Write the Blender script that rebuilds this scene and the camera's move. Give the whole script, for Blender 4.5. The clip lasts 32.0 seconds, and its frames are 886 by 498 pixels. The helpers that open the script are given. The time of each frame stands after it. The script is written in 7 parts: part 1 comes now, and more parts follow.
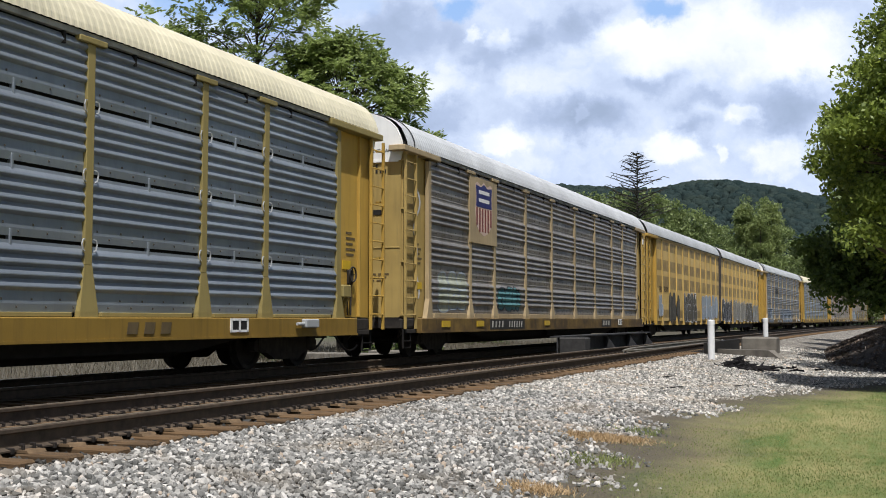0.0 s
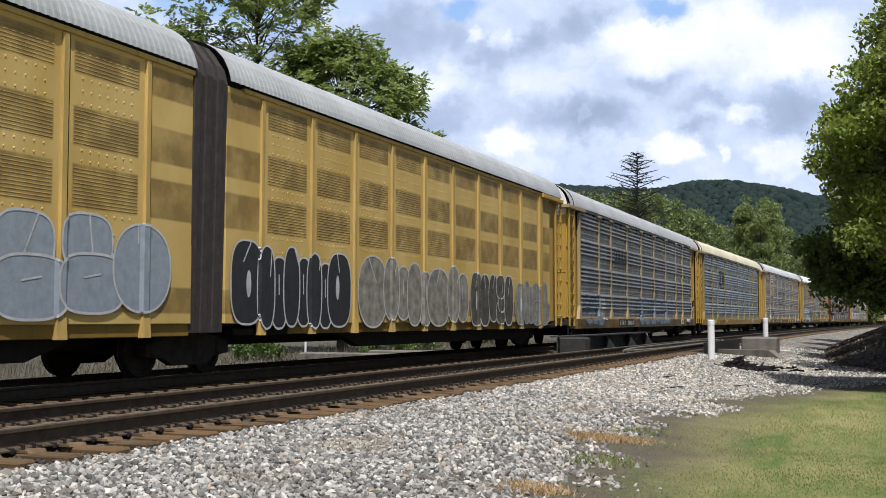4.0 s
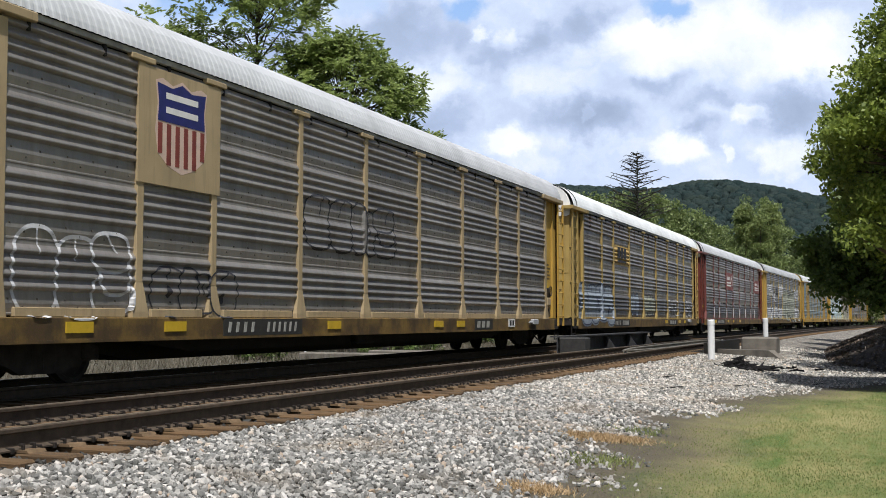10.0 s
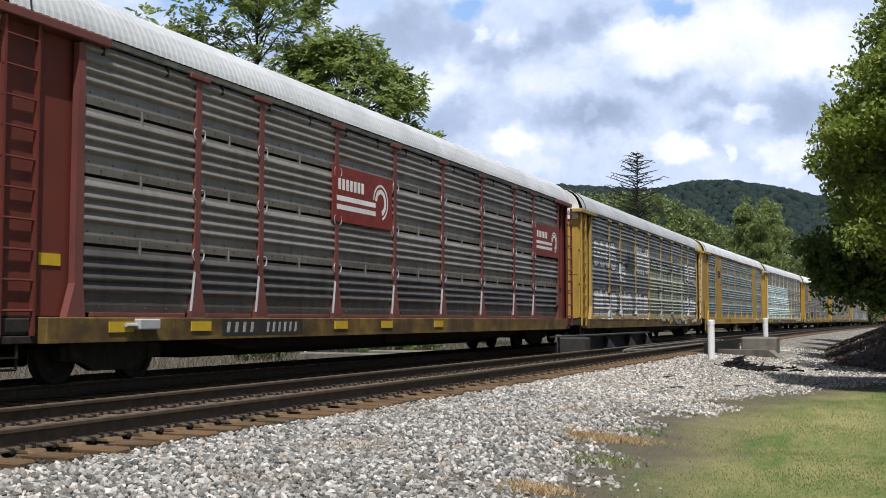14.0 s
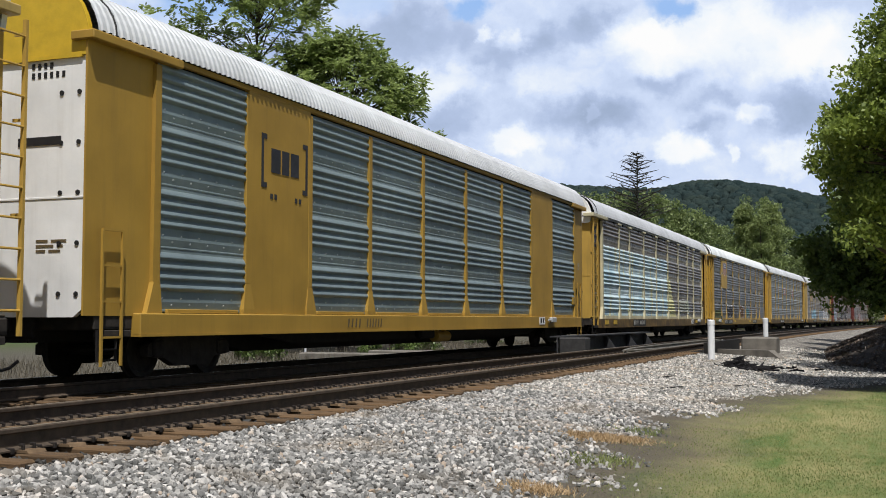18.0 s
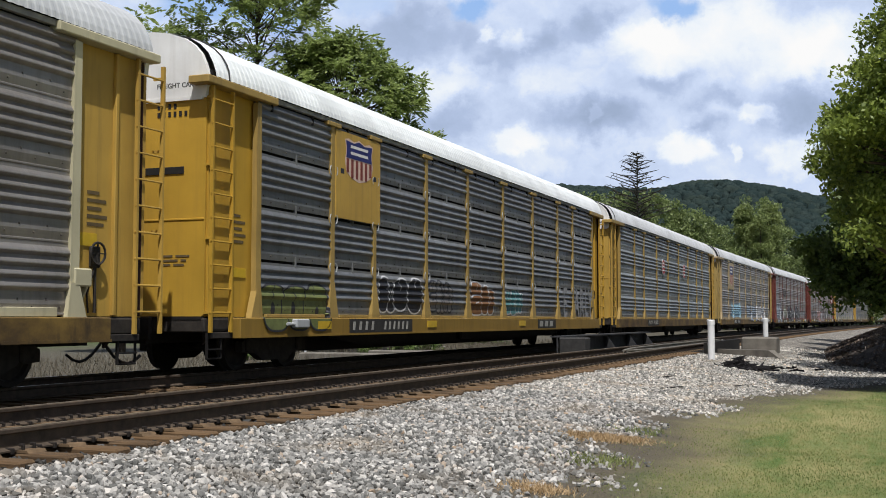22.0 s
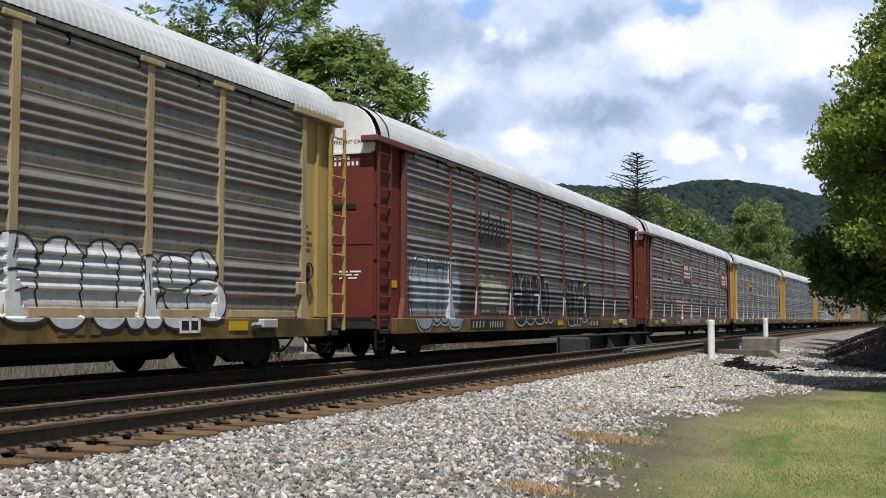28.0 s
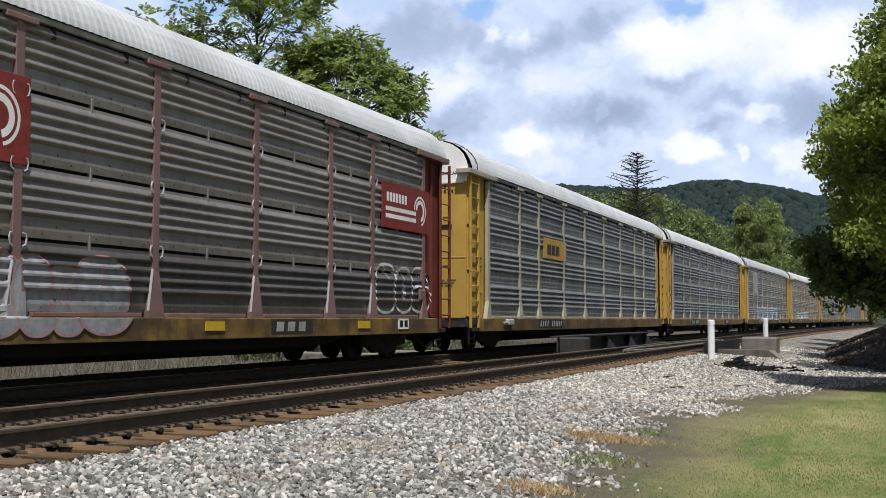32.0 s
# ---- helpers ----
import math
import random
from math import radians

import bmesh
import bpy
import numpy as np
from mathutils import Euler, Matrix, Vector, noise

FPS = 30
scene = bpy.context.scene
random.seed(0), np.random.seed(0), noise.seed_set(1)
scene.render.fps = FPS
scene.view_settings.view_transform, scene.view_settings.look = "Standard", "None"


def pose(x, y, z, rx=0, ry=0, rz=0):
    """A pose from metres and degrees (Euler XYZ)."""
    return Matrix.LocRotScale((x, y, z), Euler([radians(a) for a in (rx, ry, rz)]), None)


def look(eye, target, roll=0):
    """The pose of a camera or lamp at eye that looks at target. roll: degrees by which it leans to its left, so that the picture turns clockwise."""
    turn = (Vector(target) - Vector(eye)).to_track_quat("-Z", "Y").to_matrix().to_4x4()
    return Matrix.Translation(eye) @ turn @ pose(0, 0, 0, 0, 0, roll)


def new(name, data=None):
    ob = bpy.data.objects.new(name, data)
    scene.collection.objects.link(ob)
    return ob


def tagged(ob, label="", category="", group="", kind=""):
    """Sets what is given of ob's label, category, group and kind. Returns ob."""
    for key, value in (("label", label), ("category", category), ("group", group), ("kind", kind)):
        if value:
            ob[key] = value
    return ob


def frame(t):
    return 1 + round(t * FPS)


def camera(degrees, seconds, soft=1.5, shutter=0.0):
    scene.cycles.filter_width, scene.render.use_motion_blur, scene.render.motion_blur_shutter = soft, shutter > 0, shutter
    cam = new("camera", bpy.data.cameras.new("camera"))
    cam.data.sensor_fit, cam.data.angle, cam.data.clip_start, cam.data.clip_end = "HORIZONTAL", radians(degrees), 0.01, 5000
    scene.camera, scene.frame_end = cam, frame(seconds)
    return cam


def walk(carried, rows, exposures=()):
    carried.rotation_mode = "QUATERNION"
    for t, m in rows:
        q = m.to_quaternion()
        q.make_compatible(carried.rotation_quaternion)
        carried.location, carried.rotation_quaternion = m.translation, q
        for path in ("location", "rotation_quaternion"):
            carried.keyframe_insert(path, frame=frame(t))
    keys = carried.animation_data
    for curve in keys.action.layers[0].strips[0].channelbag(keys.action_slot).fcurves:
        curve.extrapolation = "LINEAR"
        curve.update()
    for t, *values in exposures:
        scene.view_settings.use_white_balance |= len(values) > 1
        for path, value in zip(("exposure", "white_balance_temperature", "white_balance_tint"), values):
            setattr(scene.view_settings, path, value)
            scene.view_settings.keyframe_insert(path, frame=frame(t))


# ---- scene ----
# World: metres, +y along the railway away from the viewer, z = 0 on the running rails of the loaded track.
CAM_H = 1.0065
YAW, PITCH = 0.38902, 0.06152
cam = camera(42.21, 32.0, soft=0.95)
EYE = (0.0, 0.0, CAM_H)
AIM = (-math.sin(YAW) * math.cos(PITCH), math.cos(YAW) * math.cos(PITCH), CAM_H + math.sin(PITCH))
walk(cam, [(0.0, look(EYE, AIM)), (32.0, look(EYE, AIM))], exposures=[(0.0, 0.0), (16.0, 0.0), (17.0, -0.14), (18.0, -0.11), (19.0, -0.11), (20.0, -0.30), (21.0, -0.32), (22.0, -0.14), (23.5, -0.02), (32.0, -0.04)])

# ------------------------------------------------------------------ light
SUN_TO = Vector((0.51, -0.86, 2.1)).normalized()
world = bpy.data.worlds.new("world")
scene.world = world
world.use_nodes = True
wn = world.node_tree
wn.nodes.clear()
w_out = wn.nodes.new("ShaderNodeOutputWorld")
w_bg = wn.nodes.new("ShaderNodeBackground")
w_sky = wn.nodes.new("ShaderNodeTexSky")
w_sky.sky_type = "NISHITA"
w_sky.sun_disc = False
w_sky.sun_elevation = math.asin(SUN_TO.z)
w_sky.sun_rotation = math.atan2(SUN_TO.x, SUN_TO.y)
w_sky.dust_density = 2.0
w_bg.inputs["Strength"].default_value = 0.075
wn.links.new(w_sky.outputs[0], w_bg.inputs[0])
wn.links.new(w_bg.outputs[0], w_out.inputs[0])
sun_data = bpy.data.lights.new("sun", "SUN")
sun_data.energy = 5.0
sun_data.angle = radians(0.5)
sun_data.color = (1.0, 0.99, 0.965)
sun = new("sun", sun_data)
sun.matrix_world = look(SUN_TO * 200, (0, 0, 0))


# ------------------------------------------------------------------ materials
class Nodes:
    """Small helper to wire a node material."""

    def __init__(self, name):
        self.mat = bpy.data.materials.new(name)
        self.mat.use_nodes = True
        self.t = self.mat.node_tree
        self.t.nodes.clear()
        self.out = self.t.nodes.new("ShaderNodeOutputMaterial")
        self.bsdf = self.t.nodes.new("ShaderNodeBsdfPrincipled")
        self.t.links.new(self.bsdf.outputs[0], self.out.inputs[0])
        self.coord = self.t.nodes.new("ShaderNodeTexCoord").outputs["Object"]

    def link(self, a, b):
        self.t.links.new(a, b)

    def put(self, socket, value):
        if hasattr(value, "is_linked") or hasattr(value, "links"):
            self.link(value, socket)
        else:
            socket.default_value = value

    def mapped(self, sx, sy, sz, rnd=False, rz=0.0, coord=None):
        n = self.t.nodes.new("ShaderNodeMapping")
        n.inputs["Scale"].default_value = (sx, sy, sz)
        n.inputs["Rotation"].default_value = (0, 0, rz)
        self.link(coord or self.coord, n.inputs["Vector"])
        if rnd:
            info = self.t.nodes.new("ShaderNodeObjectInfo")
            m = self.t.nodes.new("ShaderNodeMath")
            m.operation = "MULTIPLY"
            m.inputs[1].default_value = 37.0
            self.link(info.outputs["Random"], m.inputs[0])
            self.link(m.outputs[0], n.inputs["Location"])
        return n.outputs[0]

    def noise(self, vec, scale, detail=4.0, rough=0.55):
        n = self.t.nodes.new("ShaderNodeTexNoise")
        n.inputs["Scale"].default_value = scale
        n.inputs["Detail"].default_value = detail
        n.inputs["Roughness"].default_value = rough
        self.link(vec, n.inputs["Vector"])
        return n.outputs["Fac"]

    def voronoi(self, vec, scale, out="Distance"):
        n = self.t.nodes.new("ShaderNodeTexVoronoi")
        n.inputs["Scale"].default_value = scale
        self.link(vec, n.inputs["Vector"])
        return n.outputs[out]

    def ramp(self, fac, stops):
        n = self.t.nodes.new("ShaderNodeValToRGB")
        cr = n.color_ramp
        while len(cr.elements) < len(stops):
            cr.elements.new(0.5)
        for e, (pos, col) in zip(cr.elements, stops):
            e.position = pos
            e.color = (*col, 1.0) if len(col) == 3 else col
        self.put(n.inputs[0], fac)
        return n.outputs[0]

    def mix(self, fac, a, b, blend="MIX"):
        n = self.t.nodes.new("ShaderNodeMix")
        n.data_type = "RGBA"
        n.blend_type = blend
        for sock, v in ((n.inputs[0], fac), (n.inputs[6], a), (n.inputs[7], b)):
            if isinstance(v, tuple):
                sock.default_value = (*v, 1.0)
            else:
                self.put(sock, v)
        return n.outputs[2]

    def math(self, op, a, b=0.0):
        n = self.t.nodes.new("ShaderNodeMath")
        n.operation = op
        self.put(n.inputs[0], a)
        self.put(n.inputs[1], b)
        return n.outputs[0]

    def rand(self):
        return self.t.nodes.new("ShaderNodeObjectInfo").outputs["Random"]

    def island(self):
        return self.t.nodes.new("ShaderNodeNewGeometry").outputs["Random Per Island"]

    def bump(self, height, strength=0.3, dist=0.01):
        n = self.t.nodes.new("ShaderNodeBump")
        n.inputs["Strength"].default_value = strength
        n.inputs["Distance"].default_value = dist
        self.link(height, n.inputs["Height"])
        self.link(n.outputs[0], self.bsdf.inputs["Normal"])

    def done(self, colour, rough=0.7, metal=0.0, spec=0.4):
        if isinstance(colour, tuple):
            self.bsdf.inputs["Base Color"].default_value = (*colour, 1.0)
        else:
            self.link(colour, self.bsdf.inputs["Base Color"])
        self.put(self.bsdf.inputs["Roughness"], rough)
        self.put(self.bsdf.inputs["Metallic"], metal)
        self.bsdf.inputs["Specular IOR Level"].default_value = spec
        return self.mat


def mul(c, k):
    return tuple(min(1.0, v * k) for v in c)


def weathered_paint(name, base, dirt=(0.07, 0.055, 0.04), amount=0.5, rust=0.15, rough=0.55, low=0.5, high=0.78):
    """Old vehicle enamel: faded, with running streaks, grime and rust spots."""
    n = Nodes(name)
    fade = n.noise(n.mapped(1, 1, 1, True), 0.9, 5)
    col = n.mix(n.ramp(fade, [(0.3, (0, 0, 0)), (0.7, (1, 1, 1))]), mul(base, 0.82), mul(base, 1.1))
    streak = n.noise(n.mapped(7, 7, 0.45, True), 1.0, 5, 0.65)
    col = n.mix(n.math("MULTIPLY", n.ramp(streak, [(low, (0, 0, 0)), (high, (1, 1, 1))]), amount), col, dirt)
    spots = n.noise(n.mapped(3, 3, 2, True), 3.0, 6, 0.7)
    col = n.mix(n.math("MULTIPLY", n.ramp(spots, [(0.62, (0, 0, 0)), (0.72, (1, 1, 1))]), rust), col, (0.16, 0.06, 0.025))
    n.bump(n.noise(n.coord, 25.0, 3), 0.12, 0.01)
    return n.done(col, rough)


def galvanised(name, tone, grime, amount=0.6, rough=0.36, metal=0.5):
    """Weathered ribbed steel sheet with rain streaks and soot."""
    n = Nodes(name)
    big = n.noise(n.mapped(0.5, 0.5, 0.5, True), 1.4, 4)
    col = n.mix(n.ramp(big, [(0.3, (0, 0, 0)), (0.7, (1, 1, 1))]), mul(tone, 0.8), mul(tone, 1.12))
    r = n.rand()
    col = n.mix(n.math("MULTIPLY", r, 0.35), col, mul(tone, 0.72))
    streak = n.noise(n.mapped(3.5, 3.5, 0.5, True), 1.0, 6, 0.7)
    col = n.mix(n.math("MULTIPLY", n.ramp(streak, [(0.45, (0, 0, 0)), (0.8, (1, 1, 1))]), amount * 0.75), col, grime)
    bands = n.noise(n.mapped(0.25, 0.25, 5.0, True), 1.0, 4, 0.6)
    col = n.mix(n.math("MULTIPLY", n.ramp(bands, [(0.48, (0, 0, 0)), (0.7, (1, 1, 1))]), amount * 0.5), col, grime)
    n.bump(n.noise(n.coord, 18.0, 3), 0.08, 0.01)
    return n.done(col, n.ramp(streak, [(0.3, (rough,) * 3), (0.8, (min(1, rough + 0.25),) * 3)]), metal)


def plain(name, colour, rough=0.6, metal=0.0, vary=0.25, scale=6.0):
    n = Nodes(name)
    f = n.noise(n.mapped(1, 1, 1, True), scale, 5, 0.6)
    col = n.mix(n.ramp(f, [(0.3, (0, 0, 0)), (0.7, (1, 1, 1))]), mul(colour, 1 - vary), mul(colour, 1 + vary))
    n.bump(n.noise(n.coord, scale * 6, 3), 0.15, 0.01)
    return n.done(col, rough, metal)


def foliage(name, dark, light, trans=0.25):
    """Leaves, each one a little different."""
    n = Nodes(name)
    col = n.mix(n.island(), dark, light)
    patch = n.noise(n.mapped(1, 1, 1), 0.5, 3)
    col = n.mix(n.math("MULTIPLY", n.ramp(patch, [(0.35, (0, 0, 0)), (0.7, (1, 1, 1))]), 0.5), col, mul(light, 1.25))
    n.done(col, 0.5, 0.0, 0.35)
    tr = n.t.nodes.new("ShaderNodeBsdfTranslucent")
    n.link(col, tr.inputs[0])
    mx = n.t.nodes.new("ShaderNodeMixShader")
    mx.inputs[0].default_value = trans
    n.link(n.bsdf.outputs[0], mx.inputs[1])
    n.link(tr.outputs[0], mx.inputs[2])
    n.link(mx.outputs[0], n.out.inputs[0])
    return n.mat


YELLOW = weathered_paint("paint_yellow", (0.49, 0.305, 0.062), amount=0.32, rust=0.1)
YELLOW_PALE = weathered_paint("paint_yellow_pale", (0.43, 0.305, 0.105), amount=0.4, rust=0.1)
YELLOW_NEW = weathered_paint("paint_yellow_ochre", (0.40, 0.24, 0.04), amount=0.18, rust=0.03)
YELLOW_BOX = weathered_paint("paint_yellow_boxcar", (0.58, 0.39, 0.125), dirt=(0.14, 0.09, 0.03), amount=0.55, rust=0.1)
RED = weathered_paint("paint_red_oxide", (0.15, 0.032, 0.022), amount=0.45, rust=0.1)
RED_POST = weathered_paint("paint_red_faded", (0.17, 0.055, 0.048), amount=0.5, rust=0.1)
TAN = weathered_paint("paint_tan", (0.42, 0.32, 0.185), amount=0.45)
WHITE = weathered_paint("paint_white", (0.84, 0.83, 0.81), dirt=(0.45, 0.41, 0.35), amount=0.22, rust=0.06)
BLACK = plain("paint_black", (0.016, 0.015, 0.015), 0.6)
BLUE = plain("paint_blue", (0.022, 0.026, 0.14), 0.5)
CRIMSON = plain("paint_crimson", (0.36, 0.028, 0.03), 0.5)
STEEL = plain("dark_steel", (0.012, 0.010, 0.009), 0.8, 0.1, 0.5)
GREASE = plain("truck_grime", (0.028, 0.023, 0.019), 0.85, 0.0, 0.5)
RIVET_BRIGHT = plain("rivet_bright", (0.42, 0.45, 0.46), 0.35, 0.5, 0.2)
RIVET = plain("rivet_rust", (0.07, 0.06, 0.05), 0.8)
ROOF_WHITE = weathered_paint("roof_white", (0.53, 0.54, 0.555), dirt=(0.42, 0.41, 0.39), amount=0.3, rust=0.0, rough=0.5)
ROOF_CREAM = weathered_paint("roof_cream", (0.66, 0.60, 0.44), dirt=(0.45, 0.4, 0.3), amount=0.3, rust=0.0, rough=0.5)
ROOF_GREY = weathered_paint("roof_grey", (0.42, 0.43, 0.44), dirt=(0.25, 0.24, 0.22), amount=0.35, rust=0.0, rough=0.45)
GALV_BLUE = galvanised("sheet_blue_grey", (0.31, 0.345, 0.39), (0.13, 0.14, 0.155), 0.4)
GALV_MID = galvanised("sheet_grey", (0.27, 0.275, 0.28), (0.08, 0.075, 0.07), 0.6)
GALV_BROWN = galvanised("sheet_brown_grey", (0.345, 0.318, 0.292), (0.085, 0.068, 0.056), 0.6)
GALV_TEAL = galvanised("sheet_green_grey", (0.25, 0.31, 0.32), (0.13, 0.155, 0.16), 0.35, 0.38, 0.35)
GALV_NEW = galvanised("sheet_bright", (0.285, 0.305, 0.312), (0.14, 0.145, 0.145), 0.35, 0.38, 0.35)
GALV_DARK = galvanised("sheet_sooty", (0.33, 0.305, 0.285), (0.075, 0.062, 0.054), 0.65)
# near-black that stands in for the shade inside slots and gaps
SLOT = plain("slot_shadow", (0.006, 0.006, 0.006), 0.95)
RAIL_SIDE = plain("rail_rust", (0.07, 0.05, 0.034), 0.8, 0.0, 0.35, 9.0)
RAIL_TOP = plain("rail_head", (0.21, 0.17, 0.12), 0.42, 0.5, 0.2)


def sill_material():
    """Yellow sill under a coat of brown brake dust, clean in patches."""
    n = Nodes("paint_sill")
    patch = n.noise(n.mapped(1.2, 1.2, 2.0, True), 0.8, 6, 0.65)
    col = n.mix(n.ramp(patch, [(0.36, (0, 0, 0)), (0.6, (1, 1, 1))]), (0.225, 0.14, 0.036), (0.08, 0.05, 0.021))
    grime = n.noise(n.mapped(2.2, 2.2, 0.7, True), 1.6, 6, 0.7)
    col = n.mix(n.math("MULTIPLY", n.ramp(grime, [(0.5, (0, 0, 0)), (0.72, (1, 1, 1))]), 0.85), col, (0.04, 0.028, 0.018))
    n.bump(n.noise(n.coord, 30.0, 3), 0.15, 0.01)
    return n.done(col, 0.62)


SILL = sill_material()
def tie_material():
    n = Nodes("tie_wood")
    tone = n.mix(n.rand(), (0.035, 0.023, 0.013), (0.145, 0.083, 0.037))
    grain = n.noise(n.mapped(1.5, 22, 10, True), 2.0, 6, 0.65)
    col = n.mix(n.ramp(grain, [(0.35, (0, 0, 0)), (0.65, (1, 1, 1))]), tone, (0.14, 0.085, 0.042))
    n.bump(grain, 0.6, 0.02)
    return n.done(col, 0.92)


TIE = tie_material()
PLATE = plain("tie_plate_rust", (0.14, 0.09, 0.048), 0.85, 0.0, 0.4, 8.0)
SPIKE = plain("spike_rust", (0.018, 0.013, 0.010), 0.85, 0.0, 0.3, 9.0)
CONCRETE = plain("concrete", (0.165, 0.148, 0.125), 0.9, 0.0, 0.35, 2.5)
PVC = plain("pvc_white", (0.80, 0.80, 0.80), 0.4, 0.0, 0.04)
GIRDER = plain("girder_steel", (0.045, 0.045, 0.048), 0.65, 0.2, 0.45, 3.0)
BARK = plain("bark", (0.06, 0.045, 0.033), 0.95, 0.0, 0.5, 4.0)
TWIG = plain("charred_twigs", (0.014, 0.012, 0.013), 0.9)


# ------------------------------------------------------------------ mesh helpers
class Mesh:
    """Collects vertices and faces of one part."""

    def __init__(self):
        self.v, self.f = [], []

    def add(self, verts, faces):
        k = len(self.v)
        self.v += [tuple(p) for p in verts]
        self.f += [tuple(i + k for i in q) for q in faces]
        return self

    def box(self, x0, x1, y0, y1, z0, z1):
        return self.add(
            [(x0, y0, z0), (x1, y0, z0), (x1, y1, z0), (x0, y1, z0), (x0, y0, z1), (x1, y0, z1), (x1, y1, z1), (x0, y1, z1)],
            [(0, 3, 2, 1), (4, 5, 6, 7), (0, 1, 5, 4), (1, 2, 6, 5), (2, 3, 7, 6), (3, 0, 4, 7)])

    def cbox(self, x0, x1, y0, y1, z0, z1, c=0.012):
        """A box with chamfered edges."""
        pts, idx = [], {}
        for ix, x in ((0, x0), (1, x1)):
            for iy, y in ((0, y0), (1, y1)):
                for iz, z in ((0, z0), (1, z1)):
                    dx, dy, dz = (c if ix == 0 else -c), (c if iy == 0 else -c), (c if iz == 0 else -c)
                    idx[ix, iy, iz] = len(pts)
                    pts += [(x, y + dy, z + dz), (x + dx, y, z + dz), (x + dx, y + dy, z)]
        faces = []
        for a in (0, 1):
            q = [(a, 0, 0), (a, 1, 0), (a, 1, 1), (a, 0, 1)]
            faces.append([idx[k] for k in (q if a else q[::-1])])
            q = [(0, a, 0), (1, a, 0), (1, a, 1), (0, a, 1)]
            faces.append([idx[k] + 1 for k in (q if not a else q[::-1])])
            q = [(0, 0, a), (1, 0, a), (1, 1, a), (0, 1, a)]
            faces.append([idx[k] + 2 for k in (q if a else q[::-1])])
        for a in (0, 1):
            for b in (0, 1):
                p, q = idx[a, b, 0], idx[a, b, 1]
                faces.append([p, p + 1, q + 1, q])
                p, q = idx[a, 0, b], idx[a, 1, b]
                faces.append([p, p + 2, q + 2, q])
                p, q = idx[0, a, b], idx[1, a, b]
                faces.append([p + 1, p + 2, q + 2, q + 1])
        for k in idx.values():
            faces.append([k, k + 1, k + 2])
        return self.add(pts, faces)

    def tube(self, a, b, r0, r1=None, n=8, caps=True):
        r1 = r0 if r1 is None else r1
        a, b = Vector(a), Vector(b)
        d = (b - a).normalized()
        u = d.orthogonal().normalized()
        w = d.cross(u)
        ring = [(math.cos(2 * math.pi * i / n), math.sin(2 * math.pi * i / n)) for i in range(n)]
        pts = [a + (u * c + w * s) * r0 for c, s in ring] + [b + (u * c + w * s) * r1 for c, s in ring]
        fs = [(i, (i + 1) % n, n + (i + 1) % n, n + i) for i in range(n)]
        if caps:
            fs += [tuple(range(n))[::-1], tuple(range(n, 2 * n))]
        return self.add(pts, fs)

    def path(self, pts, r, n=6):
        """One bent rod through the points."""
        pts = [Vector(p) for p in pts]
        k, vs, u = len(pts), [], None
        for i, p in enumerate(pts):
            d = (pts[min(i + 1, k - 1)] - pts[max(i - 1, 0)]).normalized()
            u = d.orthogonal().normalized() if u is None else (u - d * u.dot(d)).normalized()
            w = d.cross(u)
            vs += [p + (u * math.cos(2 * math.pi * q / n) + w * math.sin(2 * math.pi * q / n)) * r for q in range(n)]
        fs = [(i * n + q, i * n + (q + 1) % n, (i + 1) * n + (q + 1) % n, (i + 1) * n + q) for i in range(k - 1) for q in range(n)]
        return self.add(vs, fs + [tuple(range(n))[::-1], tuple(range((k - 1) * n, k * n))])

    def prism(self, poly, axis, a, b):
        """Extrudes a 2D outline along an axis; the outline's coordinates are the other two axes in order."""
        def at(p, h):
            return {"x": (h, p[0], p[1]), "y": (p[0], h, p[1]), "z": (p[0], p[1], h)}[axis]
        n = len(poly)
        pts = [at(p, a) for p in poly] + [at(p, b) for p in poly]
        fs = [(i, (i + 1) % n, n + (i + 1) % n, n + i) for i in range(n)] + [tuple(range(n))[::-1], tuple(range(n, 2 * n))]
        return self.add(pts, fs)

    def mesh(self, name, mat, smooth=False, fix=True):
        m = bpy.data.meshes.new(name)
        m.from_pydata(self.v, [], self.f)
        m.materials.append(mat)
        if fix:
            bm = bmesh.new()
            bm.from_mesh(m)
            bmesh.ops.recalc_face_normals(bm, faces=bm.faces)
            bm.to_mesh(m)
            bm.free()
        if smooth:
            m.polygons.foreach_set("use_smooth", [True] * len(m.polygons))
        m.update()
        return m


def part(name, mesh, material, parent, label="", smooth=False):
    """One mesh object under a thing or a part. mesh: a Mesh, or mesh data that is shared."""
    data = mesh if isinstance(mesh, bpy.types.Mesh) else mesh.mesh(name, material, smooth)
    ob = new(name, data)
    ob.parent = parent
    return tagged(ob, label)


def raw_object(name, verts, faces, material, smooth=False):
    m = bpy.data.meshes.new(name)
    m.from_pydata(verts, [], faces)
    m.materials.append(material)
    if smooth:
        m.polygons.foreach_set("use_smooth", [True] * len(m.polygons))
    m.update()
    return new(name, m)


# ------------------------------------------------------------------ plan
TRAIN_X = -11.83         # centre of the loaded track beside the viewer
TRAIN_Z = 0.11           # its rail tops
NEAR_RAIL_X = -6.42      # nearest rail of the empty track
NEAR_Z = 0.177           # its rail tops lie a little higher
GAUGE = 1.505
BR0, BR1 = 31.6, 44.2    # the short bridge


